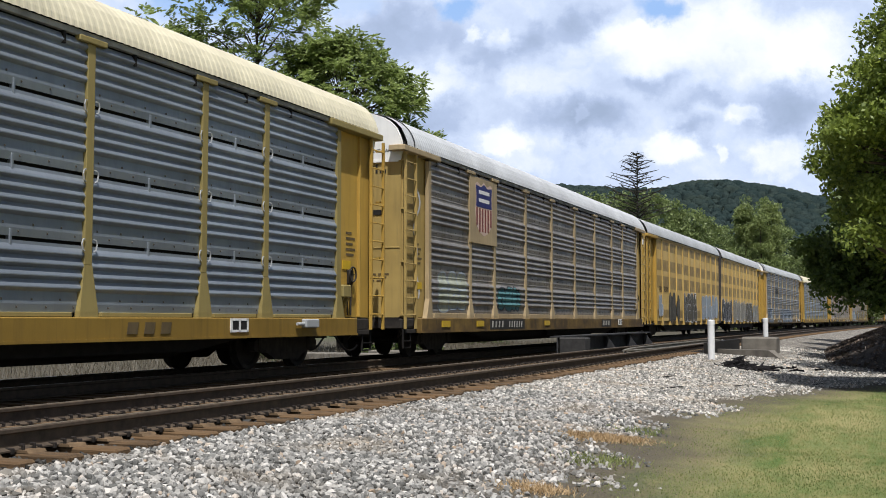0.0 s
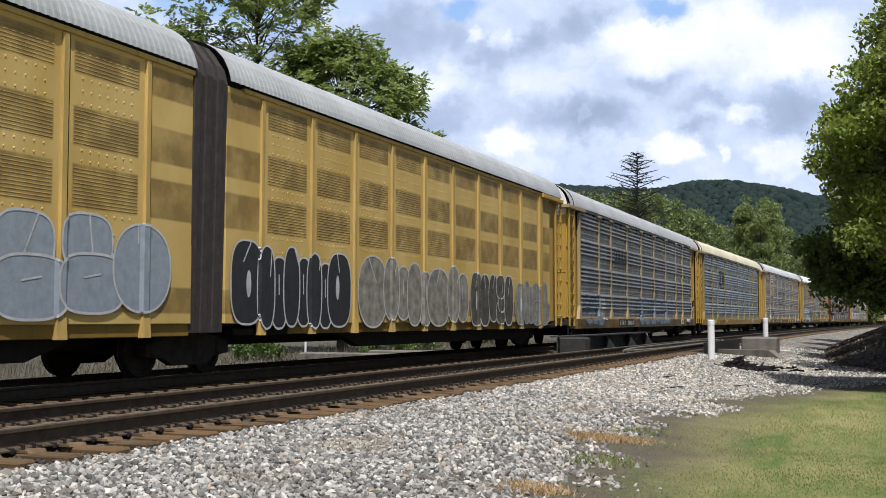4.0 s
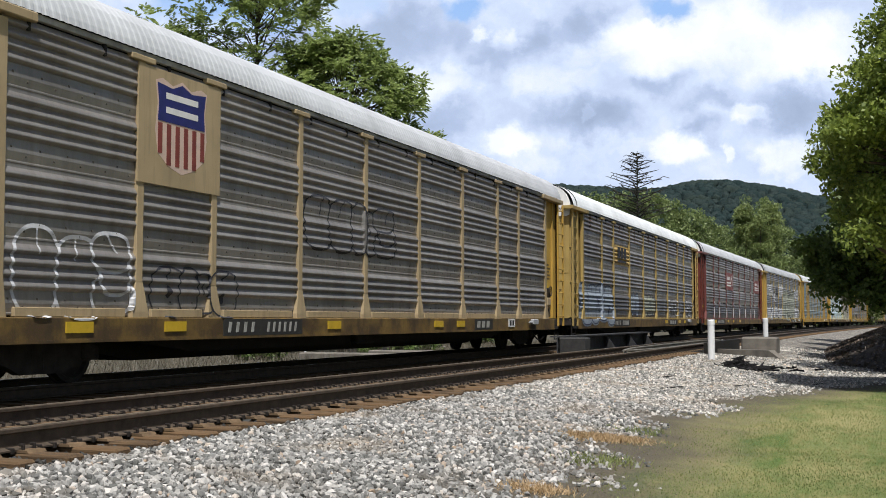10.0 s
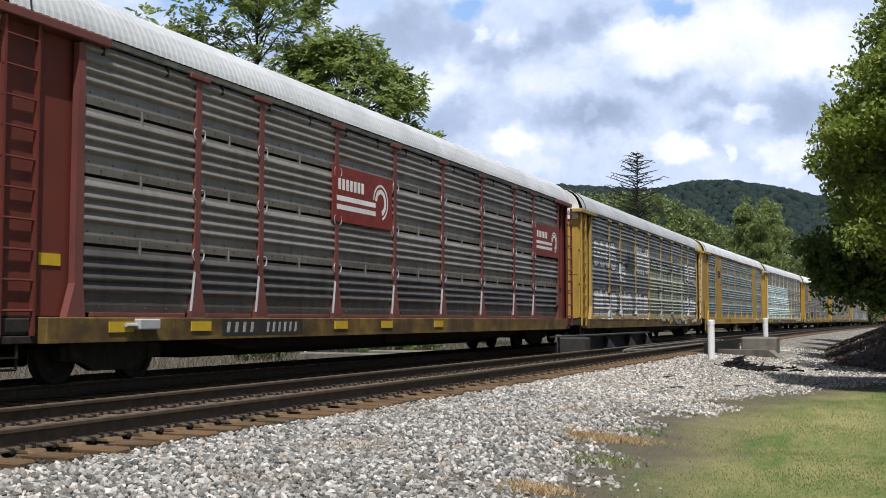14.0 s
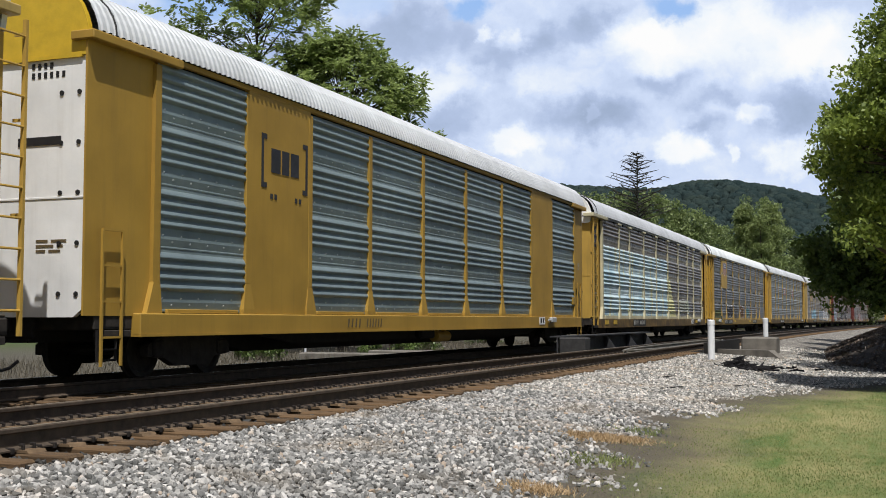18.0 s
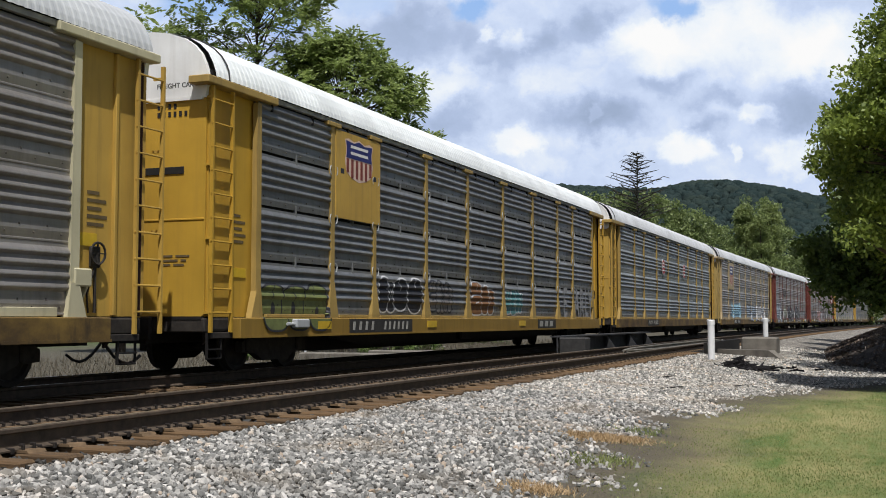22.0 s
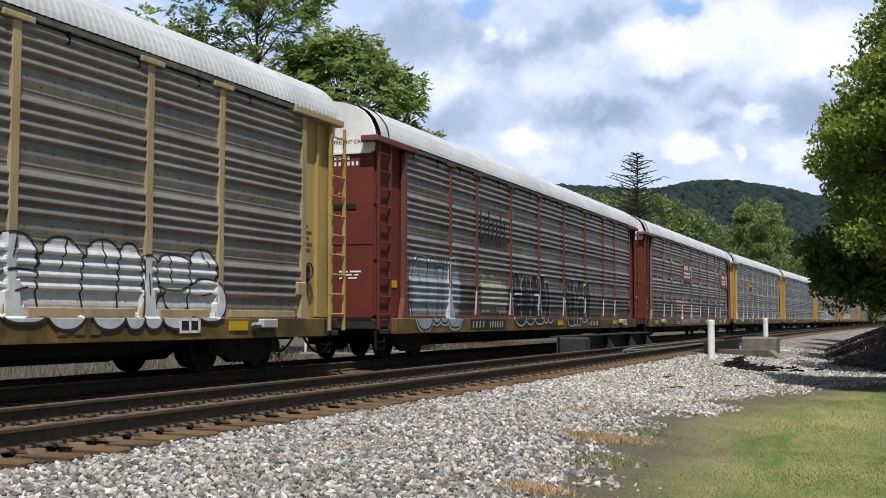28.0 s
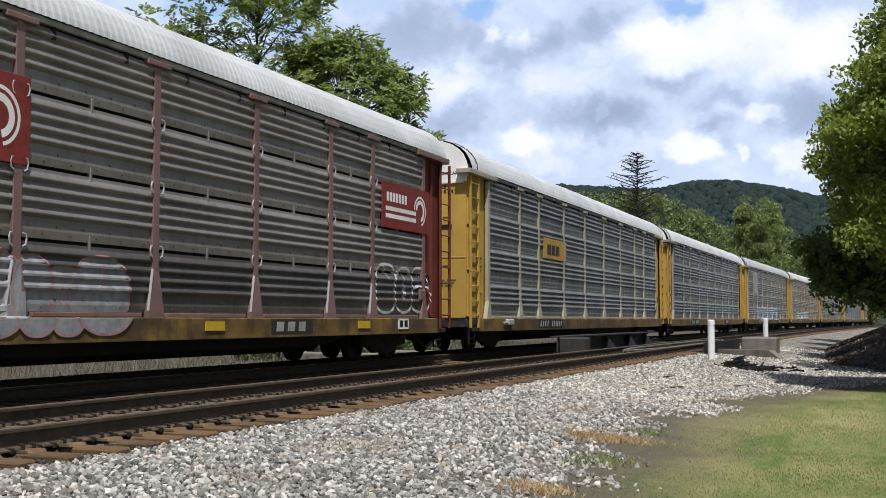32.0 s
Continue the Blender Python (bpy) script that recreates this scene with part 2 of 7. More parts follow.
def line_table():
    """Sideways shift and slope of the line: an easing reverse bend that runs into a gentle right-hand curve."""
    s = np.arange(-60.0, 600.0, 0.5)
    k = np.where(s < -15, -0.001284, np.where(s < 82, -0.00092 + 2.424e-5 * s, np.where(s < 300, 0.0004, 0.0)))
    zero = int(np.argmin(np.abs(s)))
    slope = np.cumsum(k) * 0.5
    slope -= slope[zero]
    shift = np.cumsum(slope) * 0.5
    return s, shift - shift[zero], slope


LINE_S, LINE_X, LINE_A = line_table()


def bend(y):
    return float(np.interp(y, LINE_S, LINE_X))


def bend_angle(y):
    return math.atan(float(np.interp(y, LINE_S, LINE_A)))


# ------------------------------------------------------------------ the cars
CAR_L = 27.66            # over the eave plates
MID = CAR_L / 2
Z_DECK, Z_EAVE, Z_SILL = 1.06, 4.88, 0.71
X_SHEET, X_POST = 1.42, 1.476
TIER = (Z_EAVE - Z_DECK) / 4


def sheet_profile(slotted):
    """Outline (x, z) of the ribbed side, from the deck up."""
    pts = []
    for k in range(4):
        z = Z_DECK + k * TIER
        if slotted:
            pts += [(X_SHEET, z - 0.004)] if k else []
            pts += [(X_SHEET - 0.055, z), (X_SHEET - 0.055, z + 0.042), (X_SHEET, z + 0.045), (X_SHEET + 0.012, z + 0.15), (X_SHEET, z + 0.30)]
        else:
            pts += [(X_SHEET, z), (X_SHEET + 0.008, z + 0.012), (X_SHEET + 0.008, z + 0.03), (X_SHEET, z + 0.04), (X_SHEET + 0.016, z + 0.15), (X_SHEET, z + 0.30)]
        for r in range(4):
            b = z + 0.315 + r * 0.152
            pts += [(X_SHEET, b), (X_SHEET + 0.030, b + 0.020), (X_SHEET + 0.050, b + 0.046), (X_SHEET + 0.050, b + 0.060), (X_SHEET + 0.036, b + 0.090), (X_SHEET + 0.004, b + 0.136)]
    pts += [(X_SHEET, 4.840), (X_SHEET - 0.05, 4.842), (X_SHEET - 0.05, 4.872), (X_SHEET, 4.874), (X_SHEET, Z_EAVE)]
    return pts


PROFILE = {s: sheet_profile(s) for s in (False, True)}
_prof_np = {s: (np.array([p[1] for p in PROFILE[s]]), np.array([p[0] for p in PROFILE[s]])) for s in PROFILE}


def side_x(z, slotted=False):
    zz, xx = _prof_np[slotted]
    return np.interp(z, zz, xx)


_cache = {}


def shared(key, build):
    if key not in _cache:
        _cache[key] = build()
    return _cache[key]


def panel_mesh(width, slotted, mat, low=None):
    def build():
        b = Mesh()
        prof = PROFILE[slotted]
        n = len(prof)
        h = width / 2
        b.add([(x, -h, z) for x, z in prof] + [(x, h, z) for x, z in prof], [(i, i + 1, n + i + 1, n + i) for i in range(n - 1)])
        b.add([(1.36, -h, Z_DECK), (1.36, h, Z_DECK), (1.36, h, Z_EAVE), (1.36, -h, Z_EAVE)], [(0, 1, 2, 3)])
        tabs = (-0.25 * width, 0.25 * width) if width > 4 else (0.0,)
        if slotted:
            for k in (1, 2, 3):
                for t in tabs:
                    z = Z_DECK + k * TIER
                    b.cbox(X_SHEET - 0.05, X_SHEET + 0.02, t - 0.022, t + 0.022, z - 0.09, z + 0.13, 0.006)
        m = b.mesh("side_panel", mat, fix=False)
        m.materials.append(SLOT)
        # recessed slot faces above the deck get their shade as black colour
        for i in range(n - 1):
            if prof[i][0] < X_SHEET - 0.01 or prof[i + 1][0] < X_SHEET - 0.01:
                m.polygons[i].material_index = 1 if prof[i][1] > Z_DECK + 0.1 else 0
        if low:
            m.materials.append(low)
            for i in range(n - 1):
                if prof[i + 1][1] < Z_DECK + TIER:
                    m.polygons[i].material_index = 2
        return m
    return shared(("panel", round(width, 2), slotted, mat.name, low.name if low else ""), build)


def rivet_mesh(width, mat):
    """Rows of rivet heads on the flat bands of one panel."""
    def build():
        b = Mesh()
        for k in range(4):
            n = max(2, int(width / 0.45))
            for i in range(2 * n):
                z = Z_DECK + k * TIER + (0.11 if i % 2 else 0.21)
                y = -width / 2 + (i + 0.5) * width / (2 * n)
                b.add([(X_SHEET + 0.028, y, z), (X_SHEET + 0.010, y - 0.015, z - 0.015), (X_SHEET + 0.010, y + 0.015, z - 0.015), (X_SHEET + 0.010, y + 0.015, z + 0.015), (X_SHEET + 0.010, y - 0.015, z + 0.015)],
                      [(0, 1, 2), (0, 2, 3), (0, 3, 4), (0, 4, 1)])
        return b.mesh("riveting", mat, fix=False)
    return shared(("rivet", round(width, 2), mat.name), build)


def post_mesh(mat, flare=1.75, cap=True):
    def build():
        b = Mesh()
        w = 0.08
        b.cbox(X_SHEET - 0.02, X_POST, -w, w, flare, 4.80, 0.008)
        foot = [(-w, flare), (-0.185, 1.12), (-0.185, 1.035), (0.185, 1.035), (0.185, 1.12), (w, flare)]
        vs = [(X_SHEET - 0.02, y, z) for y, z in foot] + [(X_POST + 0.03 * min(1.0, (flare - z) / (flare - 1.12)), y, z) for y, z in foot]
        b.add(vs, [(i, (i + 1) % 6, 6 + (i + 1) % 6, 6 + i) for i in range(6)] + [(6, 7, 10, 11), (7, 8, 9, 10), (0, 5, 4, 1), (1, 4, 3, 2)])
        if cap:
            b.cbox(X_SHEET - 0.01, X_POST + 0.035, -0.29, 0.29, 4.80, 4.885, 0.012)
        return b.mesh("post", mat)
    return shared(("post", mat.name, flare, cap), build)


def loop_mesh():
    """Small rod loops by which the sheets hang on a post."""
    def build():
        b = Mesh()
        for k in (1, 2, 3):
            for s in (-1, 1):
                z = Z_DECK + k * TIER
                b.path([(X_SHEET + 0.06, s * 0.09, z + 0.09), (X_SHEET + 0.07, s * 0.135, z + 0.08), (X_SHEET + 0.07, s * 0.155, z + 0.02), (X_SHEET + 0.07, s * 0.135, z - 0.06), (X_SHEET + 0.06, s * 0.09, z - 0.08)], 0.012, 4)
        return b.mesh("hinge_loop", ROOF_GREY, fix=False)
    return shared(("loop",), build)


def roof_line(k):
    """Roof section from the near eave over to the far one."""
    half = [(1.508, 4.953), (1.49, 5.05), (1.44, 5.19), (1.35, 5.36), (1.20, 5.51), (1.00, 5.63), (0.72, 5.72), (0.38, 5.775), (0.0, 5.79)]
    pts = half + [(-0.72, 5.72), (-1.20, 5.51), (-1.44, 5.19), (-1.508, 4.953)]
    return [(x * (1 + 0.016 * k), z + 0.009 * k) for x, z in pts]


def roof_mesh(mat, length, ribbed=0.32):
    def build():
        b = Mesh()
        pitch = 0.148 if ribbed else 1.5
        n = int(length / pitch)
        rows = []
        for i in range(n):
            y = -length / 2 + i * length / n
            step = length / n
            if ribbed:
                rows += [(y, 0), (y + step * 0.35, 0), (y + step * 0.5, ribbed), (y + step * 0.85, ribbed)]
            else:
                rows += [(y, 0), (y + step * 0.96, 0), (y + step * 0.97, 0.6), (y + step * 0.99, 0.6)]
        rows.append((length / 2, 0))
        m = len(roof_line(0))
        vs, fs = [], []
        for y, k in rows:
            vs += [(x, y, z) for x, z in roof_line(k)]
        for r in range(len(rows) - 1):
            for i in range(m - 1):
                a = r * m + i
                fs.append((a, a + m, a + m + 1, a + 1))
        b.add(vs, fs)
        data = b.mesh("roof", mat, fix=False)
        return data
    return shared(("roof", mat.name, round(length, 2), ribbed), build)


def add_ladder(car, mat, y, flip=1):
    """A tall corner ladder: two stiles on brackets, each rung a piece of its own."""
    w = 0.30
    def stiles():
        b = Mesh()
        for s in (-w, w):
            b.box(1.44, 1.50, s - 0.022, s + 0.022, 0.80, 4.80)
        for z in (1.1, 2.3, 3.5, 4.6):
            b.box(1.30, 1.44, flip * w - 0.015, flip * w + 0.015, z, z + 0.04)
        return b.mesh("ladder", mat)
    lad = part("ladder", shared(("ladder", mat.name, flip), stiles), mat, car)
    lad.location = (0, y, 0)
    rung = shared(("rung", mat.name), lambda: Mesh().tube((1.48, -w - 0.03, 0), (1.48, w + 0.03, 0), 0.017, n=6).mesh("rung", mat))
    for i in range(10):
        part("rung", rung, mat, lad).location = (0, 0, 1.12 + i * 0.385)


def truck_meshes():
    def build():
        w = Mesh()
        for s in (-1, 1):
            r = 0.42
            n = 28
            ring = [(math.cos(2 * math.pi * i / n), math.sin(2 * math.pi * i / n)) for i in range(n)]
            secs = [(0.66, r + 0.025), (0.69, r + 0.025), (0.70, r), (0.80, r - 0.005), (0.80, r - 0.07), (0.75, r - 0.10), (0.76, 0.14), (0.82, 0.12), (0.82, 0.02)]
            vs, fs = [], []
            for x, rr in secs:
                vs += [(s * x, c * rr, q * rr) for c, q in ring]
            for k in range(len(secs) - 1):
                for i in range(n):
                    j = (i + 1) % n
                    fs.append((k * n + i, k * n + j, (k + 1) * n + j, (k + 1) * n + i))
            fs.append(tuple(range(n)))
            w.add(vs, fs)
        w.tube((-0.72, 0, 0), (0.72, 0, 0), 0.08, n=10)
        f = Mesh()
        out = [(-1.15, 0.50), (-1.15, 0.34), (-0.72, 0.30), (-0.42, 0.17), (0.42, 0.17), (0.72, 0.30), (1.15, 0.34), (1.15, 0.50), (0.95, 0.60), (0.55, 0.66), (0.3, 0.72), (-0.3, 0.72), (-0.55, 0.66), (-0.95, 0.60)]
        f.prism(out, "x", 0.93, 1.07)
        for k in (-0.22, 0.0, 0.22):
            f.tube((1.0, k, 0.22), (1.0, k, 0.52), 0.075, n=8)
        for k in (-0.9, 0.9):
            f.cbox(0.9, 1.12, k - 0.14, k + 0.14, 0.33, 0.58, 0.03)
        bo = Mesh()
        bo.cbox(-1.05, 1.05, -0.2, 0.2, 0.45, 0.68, 0.03)
        bo.tube((0, 0, 0.6), (0, 0, 0.8), 0.22, n=14)
        return (w.mesh("wheelset", GREASE), f.mesh("side_frame", GREASE), bo.mesh("truck", GREASE))
    return shared(("truck",), build)


def coupler_mesh():
    def build():
        b = Mesh()
        b.cbox(-0.09, 0.09, 0.0, 0.42, 0.72, 0.90, 0.02)
        b.prism([(-0.17, 0.40), (0.17, 0.40), (0.20, 0.58), (0.08, 0.66), (-0.04, 0.56), (-0.14, 0.70), (-0.2, 0.55)], "z", 0.66, 0.96)
        b.cbox(-0.45, 0.45, -0.06, 0.03, 0.62, 1.0, 0.02)
        return b.mesh("coupler", STEEL)
    return shared(("coupler",), build)


def hose_mesh():
    def build():
        b = Mesh()
        pts = [(0.35, 0.0, 0.75)] + [(0.35 + 0.05 * i, 0.10 * i, 0.75 - 0.42 * math.sin(math.pi * i / 8)) for i in range(1, 7)]
        b.path(pts, 0.025, 6)
        return b.mesh("air_hose", BLACK)
    return shared(("hose",), build)


def step_mesh(mat):
    def build():
        b = Mesh()
        b.path([(1.42, -0.2, 0.80), (1.42, -0.2, 0.38), (1.42, 0.2, 0.38), (1.42, 0.2, 0.80)], 0.025, 4)
        b.box(1.38, 1.46, -0.2, 0.2, 0.52, 0.54)
        return b.mesh("sill_step", mat)
    return shared(("step", mat.name), build)


def underframe(car, sill_mat, length, tail=0.0):
    h = length / 2
    e = h - tail
    b = Mesh()
    b.cbox(1.33, 1.55, -h + 1.15, e - 1.15, Z_SILL, Z_DECK - 0.02, 0.015)
    b.box(1.20, 1.565, -h + 1.15, e - 1.15, Z_SILL - 0.01, Z_SILL + 0.03)
    part("side_sill", b, sill_mat, car, "grimy yellow side sill")
    b = Mesh()
    b.cbox(-1.55, -1.33, -h + 0.35, e - 0.35, Z_SILL, Z_DECK - 0.02, 0.015)
    part("side_sill", b, sill_mat, car)
    for y0, y1 in ((-h + 0.3, -h + 1.16), (e - 1.16, e - 0.3)):
        b = Mesh()
        b.cbox(-1.40, 1.40, y0, y1, 0.80, 1.03, 0.02)
        b.cbox(1.30, 1.46, y0 + 0.1, y1 - 0.1, 0.70, 0.80, 0.01)
        b.prism([(1.20, 0.80), (1.40, 0.80), (1.20, 0.60)], "y", y0 + 0.25, y0 + 0.31)
        part("end_sill", b, GREASE, car, "black greasy end sill")
    b = Mesh()
    b.box(-1.34, 1.34, -h + 0.3, e - 0.3, 0.98, 1.06)
    b.prism([(-h + 0.2, 0.62), (-h + 4.5, 0.62), (-h + 6.0, 0.36), (e - 6.0, 0.36), (e - 4.5, 0.62), (e - 0.2, 0.62), (e - 0.2, 0.98), (-h + 0.2, 0.98)], "x", -0.36, 0.36)
    b.prism([(-h + 5.0, 0.70), (-h + 6.5, 0.50), (h - 6.5, 0.50), (h - 5.0, 0.70)], "x", 1.05, 1.15)
    for i in range(9):
        y = -h + 3.3 + i * (length - 6.6) / 8
        b.box(-1.33, 1.33, y - 0.08, y + 0.08, 0.78, 0.98)
    part("underframe", b, STEEL, car, "black steel underframe")
    b = Mesh()
    b.cbox(-1.1, 1.3, -1.5, -0.6, 0.50, 0.90, 0.04)
    b.tube((0.9, 0.6, 0.72), (0.9, 2.3, 0.72), 0.2, n=12)
    part("brake_gear", b, STEEL, car)
    wheel, frame_mesh, bolster = truck_meshes()
    for y in (-h + 3.15, e - 3.15):
        tr = part("truck", bolster, GREASE, car)
        tr.location = (0, y, TRAIN_Z)
        for dy in (-0.9, 0.9):
            wo = part("wheelset", wheel, GREASE, tr)
            wo.location = (0, dy, 0.42)
        for s in (0, math.pi):
            fo = part("side_frame", frame_mesh, GREASE, tr)
            fo.rotation_euler = (0, 0, s)
    for s in (-1, 1):
        co = part("coupler", coupler_mesh(), STEEL, car)
        co.location = (0, s * (h - 0.2), 0.06)
        co.rotation_euler = (0, 0, 0 if s > 0 else math.pi)
        ho = part("air_hose", hose_mesh(), BLACK, car)
        ho.location = (0, s * (h - 0.1), 0)
        ho.rotation_euler = (0, 0, 0 if s > 0 else math.pi)


def slab(name, car, mat, u0, u1, z0, z1, x0=X_POST + 0.008, t=0.012, label=""):
    b = Mesh()
    b.box(x0 - 0.02, x0 + t, u0 - MID, u1 - MID, z0, z1)
    return part(name, b, mat, car, label)


def bars(car, u0, z0, widths, height, mat, x=X_POST, gap=0.06, name="stencil_bar", label=""):
    """A line of illegible lettering as plain bars."""
    u = u0
    for w in widths:
        part(name, Mesh().box(x, x + 0.006, u - MID, u + w - MID, z0, z0 + height), mat, car, label)
        u += w + gap


def wall_x(u, z, posts, slotted):
    """How far out the painted surface lies: sheet, post or sill."""
    x = side_x(z, slotted)
    foot = np.clip((1.65 - z) / 0.53, 0, 1)
    for p in posts:
        x = np.where(np.abs(u - p) < 0.088 + 0.11 * foot, np.maximum(x, X_POST + 0.036 * foot), x)
    return np.where(z < 1.045, 1.557, x)


def bay_x(u, z, posts, slotted):
    return np.full(np.shape(u), 1.344)


def box_x(u, z, posts, slotted):
    x = np.full(np.shape(u), 1.450)
    for p in posts:
        x = np.where(np.abs(u - p) < 0.095, 1.482 + 0.025 * np.clip((1.1 - z) / 0.36, 0, 1), x)
    return x


def paint(name, car, mat, u0, u1, z0, z1, shape, res=0.03, slotted=False, lift=0.006, label="", posts=None, surface=wall_x, res_z=None):
    """Spray paint that follows the ribs: a sheet of cells where shape(u, z) is above nought, its rim drawn onto the edge."""
    posts = STD if posts is None else posts
    nu, nz = max(2, int((u1 - u0) / res)), max(2, int((z1 - z0) / (res_z or res * 0.9)))
    us, zs = np.linspace(u0, u1, nu + 1), np.linspace(z0, z1, nz + 1)
    uc, zc = np.meshgrid((us[:-1] + us[1:]) / 2, (zs[:-1] + zs[1:]) / 2, indexing="ij")
    keep = shape(uc, zc) > 0
    ii, jj = np.nonzero(keep)
    if len(ii) == 0:
        return None
    touch = np.zeros((nu + 1, nz + 1), dtype=int)
    for a in (0, 1):
        for c in (0, 1):
            np.add.at(touch, (ii + a, jj + c), 1)
    ci, cj = np.nonzero(touch)
    vid = -np.ones((nu + 1, nz + 1), dtype=int)
    vid[ci, cj] = np.arange(len(ci))
    pu, pz = us[ci].copy(), zs[cj].copy()
    d0 = shape(pu, pz)
    gu, gz = (shape(pu + 0.004, pz) - d0) / 0.004, (shape(pu, pz + 0.004) - d0) / 0.004
    g2 = np.maximum(gu * gu + gz * gz, 0.25)
    rim = (touch[ci, cj] < 4) & (np.abs(d0) < res * 1.2)
    pu -= np.where(rim, np.clip(d0 * gu / g2, -res * 0.55, res * 0.55), 0)
    pz -= np.where(rim, np.clip(d0 * gz / g2, -res * 0.5, res * 0.5), 0)
    verts = np.stack([surface(pu, pz, posts, slotted) + lift, pu - MID, pz], 1).tolist()
    faces = np.stack([vid[ii, jj], vid[ii + 1, jj], vid[ii + 1, jj + 1], vid[ii, jj + 1]], 1).tolist()
    m = bpy.data.meshes.new(name)
    m.from_pydata(verts, [], faces)
    m.materials.append(mat)
    ob = new(name, m)
    ob.parent = car
    return tagged(ob, label)


def sd_capsule(u, z, a, b, r):
    du, dz = b[0] - a[0], b[1] - a[1]
    k = np.clip(((u - a[0]) * du + (z - a[1]) * dz) / max(1e-6, du * du + dz * dz), 0, 1)
    return np.hypot(u - a[0] - k * du, z - a[1] - k * dz) - r


def sd_oval(u, z, cu, cz, ru, rz, p):
    """Distance, roughly, from a rounded box-like oval."""
    a, b = np.abs(u - cu) / ru + 1e-6, np.abs(z - cz) / rz + 1e-6
    k = (a ** p + b ** p) ** (1 / p)
    g = k ** (1 - p) * np.hypot(a ** (p - 1) / ru, b ** (p - 1) / rz)
    return (k - 1) / np.maximum(g, 1e-3)


def letter_row(seed, u0, u1, z0, z1, count):
    """Fat overlapping bubbles as spray painters draw them: tall ovals, two-storey bulges, forked forms with slits and eyes."""
    rng = random.Random(seed)
    w = (u1 - u0) / count
    shapes, inner, eyes = [], [], []
    for i in range(count):
        c = u0 + (i + 0.5) * w + rng.uniform(-0.05, 0.05) * w
        h = (z1 - z0) * rng.uniform(0.88, 1.0)
        base = z0 + (z1 - z0 - h) * rng.random()
        form = rng.choice("ovooffsv")
        p = rng.uniform(2.2, 3.0)
        if form == "o":
            shapes.append((c, base + h / 2, w * 0.58, h / 2, p))
            if rng.random() < 0.3 and w < 1.4:
                eyes.append((c + rng.uniform(-0.1, 0.1) * w, base + h * rng.uniform(0.38, 0.55), w * 0.09, h * rng.uniform(0.10, 0.2), 2.0))
        elif form == "v":
            shapes.append((c - 0.06 * w, base + h * 0.71, w * 0.46, h * 0.29, p))
            shapes.append((c + 0.05 * w, base + h * 0.30, w * 0.60, h * 0.30, p))
            inner.append(((c - 0.1 * w, base + h * 0.36), (c + 0.2 * w, base + h * 0.40), 0.014))
        elif form == "f":
            shapes.append((c + 0.26 * w, base + h * 0.44, w * 0.33, h * 0.44, p))
            shapes.append((c - 0.26 * w, base + h * 0.5, w * 0.34, h * 0.5, p))
            inner.append(((c + 0.24 * w, base + h * 0.66), (c + 0.25 * w, base + h * 0.42), 0.016))
        else:
            shapes.append((c, base + h * 0.24, w * 0.56, h * 0.24, p))
            shapes.append((c + 0.08 * w, base + h * 0.5, w * 0.42, h * 0.26, p))
            shapes.append((c - 0.04 * w, base + h * 0.76, w * 0.54, h * 0.24, p))
        inner.append(((c + rng.uniform(-0.2, 0.2) * w, base + h * 0.97), (c + rng.uniform(-0.15, 0.15) * w, base + h * rng.uniform(0.6, 0.8)), 0.016))

    def body(u, z):
        return np.min([sd_oval(u, z, *s) for s in shapes], axis=0)

    def outline(u, z, edge):
        ds = [sd_oval(u, z, *s) for s in shapes]
        best, later = None, np.full(np.shape(u), 9.0)
        for k in range(len(shapes) - 1, -1, -1):
            o = np.minimum(edge - np.abs(ds[k]), later)
            best = o if best is None else np.maximum(best, o)
            later = np.minimum(later, ds[k])
        marks = [sd_capsule(u, z, *s) for s in inner] + [sd_oval(u, z, *e) for e in eyes]
        return np.maximum(best, np.minimum(-np.min(marks, axis=0), -body(u, z)))
    return body, outline


def tag(car, seed, u0, u1, z0, z1, count, fill, line, label="", slotted=False, edge=0.019, posts=None, surface=wall_x, halo=None):
    """A piece of graffiti: fat filled shapes under an outline, sometimes in a halo of a third colour."""
    body, outline = letter_row(seed, u0 + 0.05, u1 - 0.05, z0 + 0.04, z1 - 0.04, count)
    a, b, c, d = u0 - 0.12, u1 + 0.12, max(0.72, z0 - 0.1), z1 + 0.1
    keys = dict(slotted=slotted, posts=posts, surface=surface, label=label)
    if halo is not None:
        paint("graffiti_halo", car, halo, a, b, c, d, lambda u, z: 0.07 - body(u, z), lift=0.003, res=0.07, res_z=0.03, **keys)
    if fill is not None:
        paint("graffiti_fill", car, fill, a, b, c, d, lambda u, z: -body(u, z), lift=0.006, res=0.065, res_z=0.03, **keys)
    if line is not None:
        paint("graffiti_outline", car, line, a, b, c, d, lambda u, z: outline(u, z, edge), lift=0.010, res=0.026, **keys)


def scrawl(car, word, u, z, size, mat, x, step, name="scrawl"):
    """Hand-painted letters one below the other."""
    for k, ch in enumerate(word):
        cu = bpy.data.curves.new(name, "FONT")
        cu.body = ch
        cu.size = size
        cu.align_x = "CENTER"
        cu.offset = -0.002
        ob = new(name, cu)
        data = bpy.data.meshes.new_from_object(ob)
        bpy.data.objects.remove(ob)
        data.materials.clear()
        data.materials.append(mat)
        ob = part(name, data, mat, car, "white hand-painted letter")
        ob.matrix_basis = Matrix.Translation((x, u - MID + 0.03 * (k % 2), z - k * step)) @ Matrix.Rotation(math.pi / 2, 4, "Z") @ Matrix.Rotation(math.pi / 2, 4, "X")


